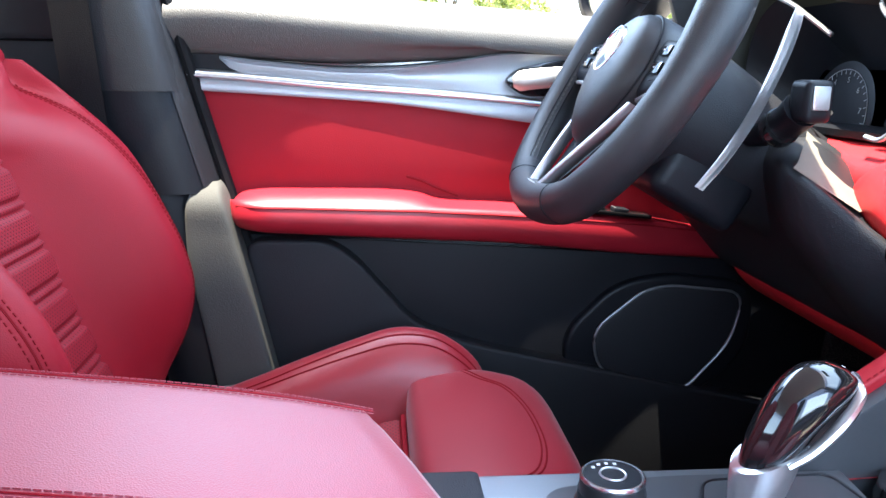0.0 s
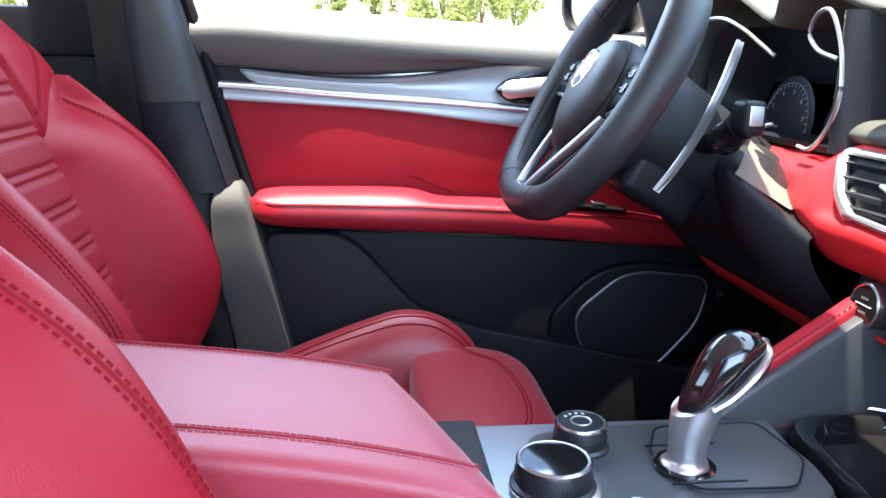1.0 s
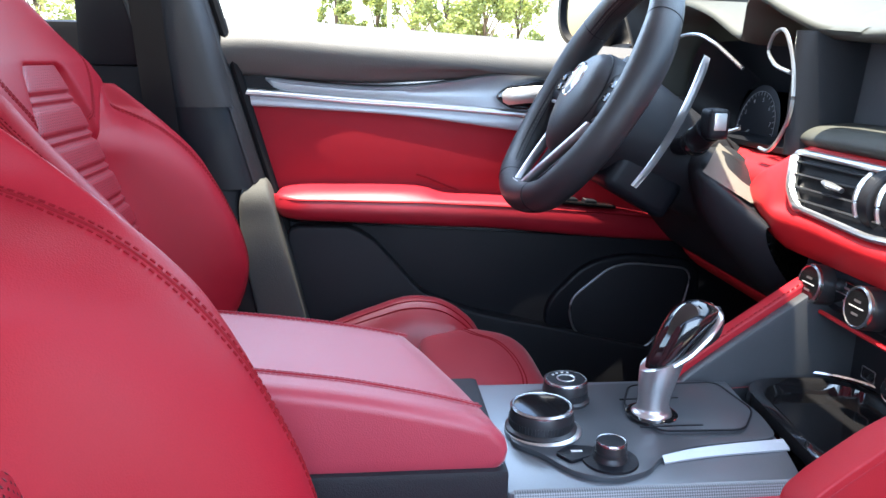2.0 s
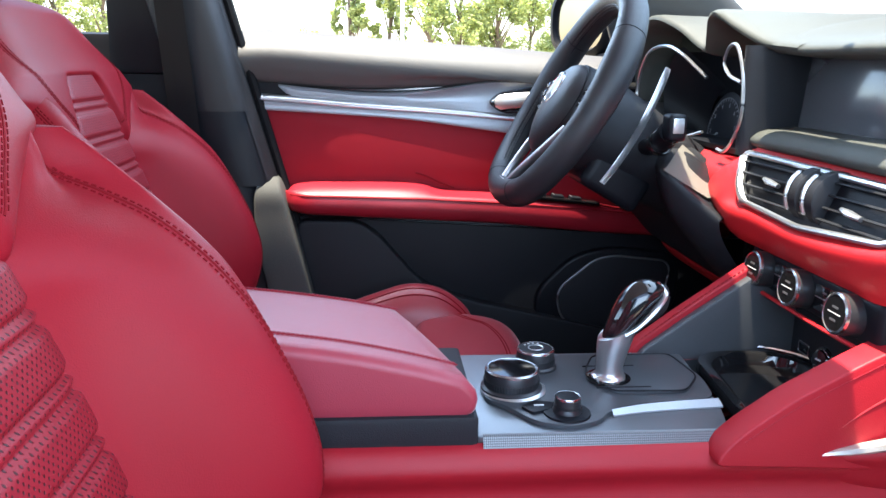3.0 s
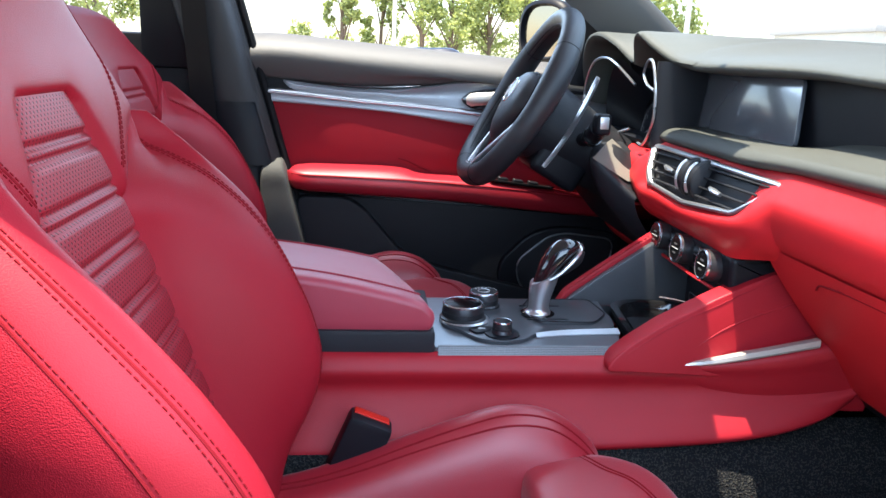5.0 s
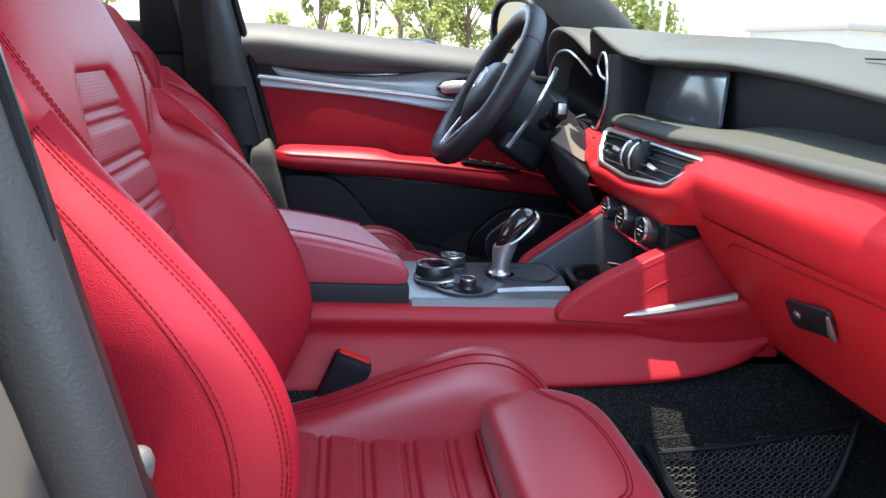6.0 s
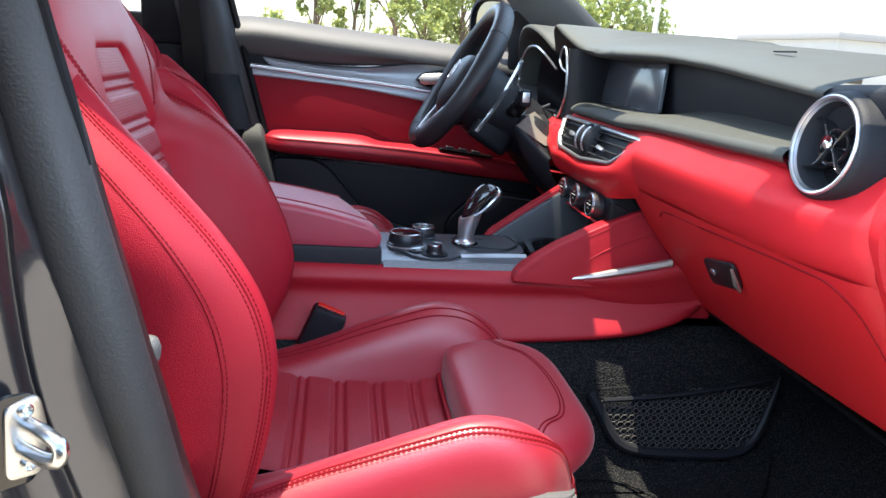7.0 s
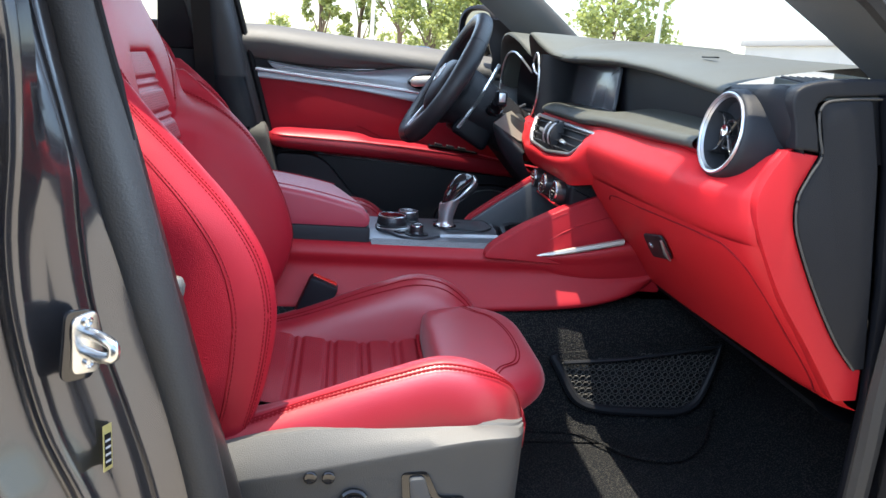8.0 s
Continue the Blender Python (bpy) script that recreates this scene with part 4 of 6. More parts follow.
part("knob_base", moved(lathe([(0.0355, 0), (0.0355, 0.005), (0.033, 0.007)], 48), pose(0.336, 0.002, 0.835)), satin, console, "silver knob base ring")
knob("rotary_knob", 0.334, 0.002, 0.839, 0.0295, 0.024, black_gloss, "knurled aluminium rotary knob with black glass top")
mode = knob("mode_knob", 0.372, 0.063, 0.838, 0.022, 0.024, black_hard, "aluminium drive mode knob")
part("mode_ring", sweep([(0.372 + 0.0085 * math.cos(a), 0.063 + 0.0085 * math.sin(a), 0.8625) for a in np.arange(24) * math.pi / 12], 0.0008, 5, closed=True), satin, mode)
for a in (1.2, 1.6, 2.0, 2.4):
    part("mark", moved(box(-0.0011, 0.0011, -0.0011, 0.0011, 0, 0.0006, 0), pose(0.372 + 0.0145 * math.cos(a), 0.063 + 0.0145 * math.sin(a), 0.8622)), white_mark, mode)
knob("volume_knob", 0.380, -0.061, 0.840, 0.0132, 0.018, black_hard, "small aluminium volume knob")
part("volume_base", moved(lathe([(0.024, 0), (0.0235, 0.003), (0.015, 0.0036)], 40), pose(0.380, -0.061, 0.8385)), black_hard, console)
part("parking_button", prism(rounded([(0.335, -0.048), (0.352, -0.035), (0.372, -0.040), (0.364, -0.056), (0.345, -0.064)], 0.004), 0.004, 0.001), black_hard, console, "black parking brake button").location = (0, 0, 0.8385)
part("mark", box(0.349, 0.359, -0.0495, -0.047, 0.8425, 0.8432, 0), white_mark, console)
part("shift_surround", prism(rounded([(0.425, 0.04), (0.445, 0.085), (0.54, 0.088), (0.548, 0.02), (0.52, -0.02), (0.44, -0.018)], 0.012), 0.004, 0.0015), console_grey, console).location = (0, 0, 0.839)
part("surround_line", sweep([(x, y, 0.8432) for x, y in rounded([(0.425, 0.04), (0.445, 0.085), (0.54, 0.088), (0.548, 0.02), (0.52, -0.02), (0.44, -0.018)], 0.012)], 0.0010, 5, closed=True), black_hard, console)
for y in (-0.008, 0.052):
    part("gate_line", box(0.425, 0.485, y - 0.001, y + 0.001, 0.8425, 0.8436, 0), black_hard, console)

# gear selector
GX, GY = 0.446, 0.020
gear = part("gear_selector", smooth_loft([[(x + a * math.cos(k), GY + b * math.sin(k), z + 0.25 * a * math.cos(k) * tilt) for k in np.arange(8) * math.pi / 4] for x, z, a, b, tilt in ((GX, 0.841, 0.0195, 0.0195, 0), (GX, 0.845, 0.0195, 0.0195, 0), (GX + 0.001, 0.848, 0.0165, 0.0160, 0), (GX + 0.001, 0.856, 0.0150, 0.0145, 0), (GX + 0.002, 0.868, 0.0165, 0.0150, 0), (GX + 0.005, 0.884, 0.0200, 0.0172, 1.2), (GX + 0.008, 0.900, 0.0225, 0.0192, 2.2))], 20, 32, True, True), satin, console, "silver gear selector stem", smooth=60)
part("grip", smooth_loft([[(x + a * math.cos(k), GY + b * math.sin(k), z + c * a * math.cos(k)) for k in np.arange(8) * math.pi / 4] for x, z, a, b, c in ((GX + 0.008, 0.894, 0.0185, 0.0155, 0.5), (GX + 0.014, 0.910, 0.0225, 0.0185, 0.5), (GX + 0.023, 0.927, 0.0245, 0.0205, 0.3), (GX + 0.033, 0.942, 0.0225, 0.019, 0.0), (GX + 0.040, 0.950, 0.017, 0.014, -0.2), (GX + 0.043, 0.954, 0.007, 0.006, -0.3))], 28, 32, True, True), black_gloss, gear, "black gloss gear grip", smooth=70)
for s in (-1, 1):
    part("grip_spine", sweep(spline([(GX + 0.010, GY + s * 0.0185, 0.898), (GX + 0.024, GY + s * 0.0195, 0.908), (GX + 0.042, GY + s * 0.0185, 0.928), (GX + 0.053, GY + s * 0.012, 0.942), (GX + 0.050, GY + s * 0.004, 0.950)], 24), np.interp(np.linspace(0, 1, 24), [0, 0.5, 1], [0.003, 0.0042, 0.0025]), 8, 0.8), satin, gear, "silver grip edge")
part("front_pad", sweep(spline([(GX + 0.030, GY, 0.905), (GX + 0.047, GY, 0.922), (GX + 0.054, GY, 0.938), (GX + 0.052, GY, 0.947)], 16), np.interp(np.linspace(0, 1, 16), [0, 0.5, 1], [0.006, 0.011, 0.006]), 12), black_leather, gear)
part("collar", moved(lathe([(0.0245, 0), (0.0245, 0.003), (0.021, 0.004)], 32), pose(GX, GY, 0.8405)), black_gloss, gear)

# cup holder
cup = []
for grow, z in ((0.012, 0.826), (0.010, 0.838), (0.004, 0.841), (-0.002, 0.838), (-0.006, 0.825), (-0.010, 0.77), (-0.018, 0.752), (-0.04, 0.75)):
    cup.append([(x, y, z) for x, y in rounded([(0.568 - grow, -0.085 - grow), (0.685 + grow, -0.075 - grow), (0.70 + grow, 0.09 + grow), (0.585 - grow, 0.10 + grow)], 0.05, 6)])
part("cup_holder", loft(cup, True, True), black_gloss, console, "black gloss cup holder well", smooth=50)
part("cup_divider", box(0.60, 0.69, 0.0, 0.012, 0.76, 0.815, 0.004), black_hard, console)
part("cup_trim", sweep(spline([(0.585, 0.118, 0.842), (0.65, 0.115, 0.842), (0.70, 0.08, 0.842), (0.715, 0.0, 0.842), (0.70, -0.08, 0.840)], 30), 0.0022, 6), chrome, console, "thin chrome cup holder line")
part("console_end", box(0.70, 0.80, -0.10, 0.11, 0.73, 0.838, 0.006), black_hard, console)

# wings
poly = rounded([(0.504, 0.817), (0.514, 0.834), (0.533, 0.850), (0.578, 0.879), (0.648, 0.914), (0.70, 0.937), (0.80, 0.973), (0.86, 0.87), (0.86, 0.80), (0.6, 0.813)], 0.012, 4)
wing = part("console_wing", side_plate(poly, -0.134, -0.100, 0.0025, 3), console_leather, console, "red stitched leather console wing")
seam_line = spline([(0.530, -0.1343, 0.839), (0.578, -0.1343, 0.870), (0.648, -0.1343, 0.905), (0.70, -0.1343, 0.928), (0.78, -0.1343, 0.956)], 40)
wing_seam = part("stitching", stitches(seam_line, 0.0042, 0.0030, 0.0005), leather, wing)
wing_fold = part("wing_fold", sweep(spline([(0.60, -0.1325, 0.834), (0.66, -0.1330, 0.874), (0.72, -0.1335, 0.898), (0.79, -0.134, 0.918)], 20), np.interp(np.linspace(0, 1, 20), [0, 0.3, 1], [0.001, 0.0018, 0.0025]), 8, 0.8), console_leather, wing)
for piece in (wing, wing_seam, wing_fold):
    for v in piece.data.vertices:
        v.co.y += 0.13 * (v.co.z - 0.83)
far = rounded([(0.495, 0.815), (0.512, 0.845), (0.567, 0.886), (0.650, 0.944), (0.71, 0.968), (0.76, 0.86), (0.72, 0.80)], 0.010, 4)
part("wing_core", side_plate([(x + 0.004, z - 0.007) for x, z in far], 0.108, 0.1225, 0.003), console_grey, console, "dark grey inner wing panel")
part("console_wing", side_plate(far, 0.122, 0.142, 0.004, 3), console_leather, console, "red leather console wing")
part("stitching", stitches(spline([(0.515, 0.1235, 0.8465), (0.567, 0.1235, 0.8865), (0.650, 0.1235, 0.9445)], 40), radius=0.0006), thread, console)
strip_line = spline([(0.604, -0.1285, 0.825), (0.64, -0.138, 0.833), (0.70, -0.149, 0.849), (0.770, -0.160, 0.868)], 24)
part("wing_strip", loft([[(x, y + 0.004, z - h), (x, y - 0.0035, z - h), (x, y - 0.005, z - 0.4 * h), (x, y - 0.004, z + h * 0.8), (x, y - 0.001, z + h), (x, y + 0.006, z + h - 0.001)] for (x, y, z), h in zip(strip_line, np.interp(np.linspace(0, 1, 24), [0, 0.15, 0.5, 1], [0.0008, 0.003, 0.0052, 0.0055]))], False), beige_silver, console, "bright silver wing blade", smooth=30)
rows = []
for x, y0, z0, deep in ((0.56, -0.112, 0.826, 0.012), (0.60, -0.124, 0.826, 0.024), (0.64, -0.135, 0.829, 0.042), (0.72, -0.152, 0.846, 0.075), (0.80, -0.165, 0.868, 0.095), (0.86, -0.168, 0.875, 0.10)):
    skin = -0.112 - 0.10 * (x - 0.5)
    rows.append([(x, -0.10, z0 + 0.004), (x, y0, z0), (x, y0 - 0.003, z0 - 0.15 * deep), (x, y0 * 0.75 + skin * 0.25, z0 - 0.40 * deep), (x, y0 * 0.3 + skin * 0.7, z0 - 0.75 * deep), (x, skin + 0.006, z0 - 1.1 * deep)])
part("side_ledge", smooth_loft(rows, 20, 22), console_leather, console, smooth=60)

# ---- dashboard ----
dash = thing("dashboard", "dashboard with dark top, red leather fascia and centre screen", "dashboard")
# top pad: the lip sinks towards the passenger side, the back rises to the windscreen
rows = []
for y, lip_x, lip_z, ridge, back in ((0.265, 0.705, 1.203, 1.230, 1.245), (0.225, 0.694, 1.207, 1.238, 1.252), (0.15, 0.692, 1.203, 1.226, 1.247), (0.0, 0.695, 1.203, 1.222, 1.240), (-0.12, 0.722, 1.202, 1.219, 1.234), (-0.22, 0.722, 1.197, 1.215, 1.230), (-0.30, 0.719, 1.193, 1.211, 1.226), (-0.45, 0.714, 1.181, 1.202, 1.221), (-0.58, 0.712, 1.170, 1.194, 1.217)):
    rows.append([(0.79, y, lip_z - 0.012), (lip_x + 0.03, y, lip_z - 0.010), (lip_x + 0.003, y, lip_z - 0.006), (lip_x, y, lip_z), (lip_x + 0.012, y, lip_z + 0.008), (0.78, y, ridge), (0.95, y, back), (1.12, y, back - 0.02)])
part("top_pad", smooth_loft(rows, 36, 40), grey_soft, dash, "dark grey grained dash top pad", smooth=60)
rows = [[(0.80, y, z0 - 0.075), (x0 + 0.022, y, z0 - 0.075), (x0, y, z0 - 0.012), (x0 + 0.008, y, z0 - 0.002), (0.80, y, z0 + 0.003), (1.0, y, z0 + 0.006), (1.12, y, z0 - 0.01)] for y, x0, z0 in ((-0.565, 0.716, 1.181), (-0.63, 0.722, 1.184), (-0.685, 0.728, 1.186), (-0.705, 0.735, 1.180), (-0.712, 0.745, 1.170))]
part("end_pad_front", smooth_loft([q[:4] for q in rows], 14, 18), black_soft, dash, smooth=60)
part("top_pad_end", smooth_loft([q[3:] for q in rows], 14, 18), grey_soft, dash, "dark grey dash end pad", smooth=60)
cheek = [tuple(q) for q in spline([(0.745, 1.113), (0.739, 1.140), (0.731, 1.166), (0.733, 1.178), (0.744, 1.186), (0.803, 1.197), (0.93, 1.20)], 40)] + [(0.93, 1.184), (0.85, 1.181), (0.772, 1.1735), (0.763, 1.166), (0.761, 1.156), (0.771, 1.13), (0.775, 1.111)]
part("dash_end_cheek", side_plate(cheek, -0.715, -0.690, 0.0045, 4), black_soft, dash, "black rounded dash end")
part("end_backing", side_plate([(0.785, 1.10), (0.785, 1.17), (0.80, 1.188), (1.0, 1.192), (1.0, 1.10)], -0.7085, -0.690, 0.003), black_hard, dash)
part("recess_panel", loft([[(0.762, y, 1.08 if k == 0 else float(np.interp(y, [-0.62, -0.45, -0.3, 0.2], [1.165, 1.178, 1.190, 1.202]))) for y in np.linspace(0.20, -0.62, 14)] for k in (0, 1)]), black_hard, dash, smooth=60)
rows = []
for y, x0, zf, zb in ((0.243, 0.722, 1.092, 1.096), (0.236, 0.706, 1.095, 1.099), (0.21, 0.694, 1.097, 1.101), (0.05, 0.692, 1.098, 1.102), (-0.08, 0.692, 1.098, 1.104), (-0.18, 0.688, 1.097, 1.124), (-0.31, 0.688, 1.098, 1.132), (-0.45, 0.688, 1.100, 1.128), (-0.567, 0.690, 1.102, 1.125)):
    low = float(np.interp(y, [-0.2, -0.1], [0.0, 1.0]))
    rows.append([(0.775, y, zb), (x0 + 0.055, y, 0.5 * (zf + zb) + 0.006), (x0 + 0.02, y, zf + 0.008), (x0 + 0.002 - 0.012 * low, y, zf + 0.005 - 0.004 * low), (x0 - 0.003 - 0.016 * low, y, zf - 0.002 - 0.007 * low), (x0 - 0.012 * low, y, zf - 0.009 - 0.008 * low), (x0 + 0.03, y, zf - 0.012 - 0.010 * low)])
part("shelf", smooth_loft(rows, 44, 26), grey_soft, dash, "grey grained dash shelf", smooth=60)
scr = part("screen", side_plate(rounded([(0.248, 1.103), (0.246, 1.197), (-0.062, 1.193), (-0.080, 1.106)], 0.010), 0.0, 0.006, 0.001), screen_glass, dash, "dark glossy centre display screen")
scr.matrix_basis = Matrix.Translation((0.748, 0, 1.105)) @ Matrix.Rotation(radians(7), 4, "Y") @ Matrix(((0, -1, 0, 0), (1, 0, 0, 0), (0, 0, 1, -1.105), (0, 0, 0, 1)))
# red fascia
rows = []
for y, x0 in ((-0.185, 0.6797), (-0.25, 0.681), (-0.4, 0.684), (-0.545, 0.688), (-0.58, 0.690), (-0.63, 0.697), (-0.67, 0.706), (-0.698, 0.716), (-0.704, 0.722)):
    m0 = 0.0
    head = [(x0 + 0.03, y, 1.087), (x0 + 0.010, y, 1.084), (x0 - 0.001, y, 1.070)]
    if y < -0.55:
        head = [(x0 + 0.05, y, 1.078), (x0 + 0.022, y, 1.073), (x0 + 0.004, y, 1.064)]
    if y < -0.64:
        head = [(x0 + 0.05, y, 1.102), (x0 + 0.024, y, 1.094), (x0 + 0.006, y, 1.068)]
    if y < -0.68:
        head = [(x0 + 0.05, y, 1.112), (x0 + 0.021, y, 1.109), (x0 + 0.004, y, 1.076)]
    bulge = 0.3 if y < -0.69 else 0.7 if y < -0.66 else 1.0
    rows.append(head + [(x0 - (0.012 - 0.008 * m0) * bulge, y, 1.052), (x0 - (0.013 - 0.009 * m0) * bulge, y, 1.036), (x0 - (0.006 - 0.002 * m0) * bulge, y, 1.008), (x0 + 0.008 - 0.012 * m0, y, 0.990), (x0 + 0.024 - 0.034 * m0, y, 0.979 - 0.014 * m0)])
upper_skin = fine_grid(rows, 50, 28)
part("upper_fascia", loft(upper_skin), leather_pad, dash, "red soft-touch dash fascia", smooth=60)
def mid_row(y, low=0.0):
    """A section of the centre fascia where it runs round the air vents."""
    d = 0.045 * (0.17 - y)
    return [(0.71, y, 1.084), (0.684 + d, y, 1.083), (0.678 + d, y, 1.073), (0.666 + d, y, 1.045), (0.651 + d, y, 1.014 + low), (0.641 + d, y, 1.007 + low), (0.640 + d, y, 0.996 + low), (0.650 + d, y, 0.975), (0.664 + 0.4 * d, y, 0.962)]


rows = [[(x, y, z) for x, z in q] for y, q in (
    (0.290, [(0.69, 1.023), (0.675, 1.022), (0.664, 1.020), (0.661, 1.018), (0.660, 1.016), (0.661, 1.013), (0.664, 1.010), (0.672, 1.006), (0.69, 1.0)]),
    (0.275, [(0.69, 1.034), (0.670, 1.034), (0.657, 1.031), (0.653, 1.025), (0.651, 1.018), (0.652, 1.008), (0.656, 1.0), (0.666, 0.99), (0.685, 0.985)]),
    (0.25, [(0.70, 1.052), (0.675, 1.051), (0.657, 1.047), (0.649, 1.035), (0.645, 1.020), (0.645, 1.008), (0.650, 0.998), (0.660, 0.982), (0.676, 0.972)]),
    (0.212, [(0.70, 1.077), (0.680, 1.076), (0.670, 1.070), (0.655, 1.045), (0.642, 1.018), (0.640, 1.006), (0.643, 0.994), (0.655, 0.973), (0.668, 0.962)]))]
rows += [mid_row(0.185), mid_row(0.12), mid_row(0.03, -0.004), mid_row(-0.05), mid_row(-0.10, 0.006)]
rows += [[(x, -0.15, z) for x, z in ((0.71, 1.084), (0.692, 1.083), (0.684, 1.073), (0.674, 1.058), (0.662, 1.040), (0.656, 1.022), (0.658, 1.004), (0.672, 0.985), (0.690, 0.972))], [(0.7097, -0.187, 1.087), (0.6897, -0.187, 1.084), (0.6787, -0.187, 1.070), (0.6677, -0.187, 1.052), (0.6667, -0.187, 1.036), (0.670, -0.187, 1.022), (0.6737, -0.187, 1.008), (0.6877, -0.187, 0.990), (0.7037, -0.187, 0.979)]]
part("centre_fascia", smooth_loft(rows, 60, 36), leather_pad, dash, "red soft fascia round the centre vents", smooth=60)
part("fascia_band", loft([[(x + 0.018, y, z + 0.006), (x + 0.004, y, z + 0.004), (x, y, z), (x + 0.003, y, z - 0.006), (x + 0.016, y, z - 0.008)] for x, y, z in spline([(0.692, -0.16, 1.0880), (0.690, -0.2, 1.0885), (0.692, -0.4, 1.0905), (0.697, -0.56, 1.0915)], 30)]), leather, dash, "dark red leather band under the shelf", smooth=60)
part("stitching", stitches(spline([(0.6895, -0.17, 1.0878), (0.6896, -0.2, 1.0883), (0.6916, -0.4, 1.0903), (0.6966, -0.56, 1.0913)], 60), radius=0.0007), thread, dash)
rows = []
for y, d in ((-0.145, 0.0), (-0.3, 0.0), (-0.5, 0.008), (-0.64, 0.018), (-0.690, 0.030), (-0.703, 0.044)):
    rows.append([(0.684 + d, y, 0.992), (0.700 + d, y, 0.966), (0.733 + d, y, 0.922), (0.775 + d, y, 0.872), (0.815 + d, y, 0.823), (0.842 + d, y, 0.790), (0.862 + d, y, 0.780)])
lower_skin = fine_grid(rows, 28, 30)
part("lower_fascia", loft(lower_skin), leather_pad, dash, "red glovebox surround", smooth=60)
inner = [(0.777, 1.107), (0.767, 1.083), (0.758, 1.056), (0.762, 1.022), (0.774, 0.994), (0.796, 0.953), (0.820, 0.913), (0.848, 0.873), (0.876, 0.842)]
end = [tuple(q) for q in spline([(0.738, 1.110), (0.722, 1.084), (0.711, 1.053), (0.714, 1.026), (0.732, 0.986), (0.764, 0.930), (0.808, 0.872), (0.862, 0.797)], 40)] + [(0.893, 0.799), (0.890, 0.842)] + [tuple(q) for q in spline(inner[::-1], 40)]
part("dash_end_border", side_plate(end, -0.712, -0.686, 0.003), leather_pad, dash, "red leather dash end border")
cover = [(x + 0.0025, z) for x, z in (tuple(q) for q in spline(inner, 40))] + [(0.892, 0.843)] + rounded([(0.876, 0.956), (0.853, 1.095), (0.828, 1.176), (0.772, 1.169), (0.765, 1.158)], 0.008, 3)[3:] + [(0.7745, 1.13)]
ec = part("dash_end_panel", side_plate(cover, -0.716, -0.702, 0.004), black_soft, dash, "black dash end cover")
part("cover_edge", sweep([(x + 0.001, -0.7155, z) for x, z in spline([(0.862, 1.178), (0.828, 1.1765), (0.785, 1.172), (0.770, 1.168), (0.7645, 1.158), (0.770, 1.13)] + inner, 90)], 0.0015, 6), trim_grey, ec)
part("hinge_trim", side_plate([(0.86, 1.10), (0.885, 0.95), (0.898, 0.80), (0.90, 0.50), (1.0, 0.50), (1.0, 1.2), (0.838, 1.18)], -0.722, -0.706, 0.004), black_hard, dash, "black trim behind the dash end")
part("fascia_core", side_plate([(0.730, 1.06), (0.740, 0.99), (0.772, 0.93), (0.816, 0.87), (0.868, 0.80), (0.88, 0.80), (0.80, 1.06)], -0.702, -0.62), leather_pad, dash)
part("under_dash", smooth_loft([[(0.85, y, 0.785), (0.87, y, 0.765), (1.0, y, 0.75), (1.15, y, 0.76)] for y in (-0.14, -0.4, -0.69)], 8, 10), black_hard, dash, "black under-dash panel")
part("dash_core", box(0.80, 1.15, -0.69, 0.69, 0.95, 1.17, 0.02), black_hard, dash)
# glovebox door: a raised lid with a gap round it
def fascia_x(z, y):
    d = float(np.interp(-y, [0.145, 0.3, 0.5, 0.64, 0.69], [0, 0, 0.008, 0.018, 0.030]))
    return d + float(np.interp(z, [0.780, 0.790, 0.823, 0.872, 0.922, 0.966, 0.990], [0.862, 0.842, 0.815, 0.775, 0.733, 0.701, 0.688]))


def on_skin(y, z):
    """The nearer of the two fascia skins at this side and height."""
    best = 9.0
    for skin in (upper_skin, lower_skin):
        q = skin.reshape(-1, 3)
        d = (q[:, 1] - y) ** 2 + (q[:, 2] - z) ** 2
        k = np.argsort(d)[:4]
        if d[k[0]] < 0.012 ** 2:
            best = min(best, float((q[k, 0] / (d[k] + 1e-7)).sum() / (1 / (d[k] + 1e-7)).sum()))
    return best if best < 9 else fascia_x(z, y)


gap = spline([(-0.246, 0.963), (-0.254, 0.970), (-0.29, 0.976), (-0.40, 0.979), (-0.50, 0.982), (-0.60, 0.984), (-0.655, 0.980), (-0.678, 0.960), (-0.684, 0.925), (-0.682, 0.87), (-0.680, 0.835), (-0.677, 0.795)], 90)
gap_x = np.array([on_skin(y, z) for y, z in gap])
gap_x = np.convolve(np.r_[[gap_x[0]] * 4, gap_x, [gap_x[-1]] * 4], np.ones(9) / 9, "valid")
part("glovebox_gap", sweep([(x - 0.0008, y, z) for x, (y, z) in zip(gap_x, gap)], 0.0012, 6), thread, dash, "dark gap round the glovebox lid")
latch_pose = facing((-0.78, 0, -0.62), (fascia_x(0.915, -0.39) - 0.004, -0.39, 0.915))
hollow = rounded([(-0.046, 0.014), (0.068, 0.042), (0.046, -0.012), (-0.070, -0.042)], 0.014)
latch = part("glovebox_latch", moved(prism(hollow, 0.004, 0.0015), latch_pose @ pose(0, 0, -0.0015)), black_soft, dash, "black glovebox latch recess")
part("latch_lever", moved(sweep([(0.064, 0.034, 0.0045), (0.055, 0.008, 0.0065), (0.047, -0.010, 0.0045)], [0.002, 0.004, 0.002], 8), latch_pose), satin, latch, "silver latch lever")
part("key_lock", moved(lathe([(0.0055, 0.002), (0.0055, 0.0045), (0.002, 0.005)], 16), latch_pose @ pose(-0.028, -0.004, 0)), satin, latch)
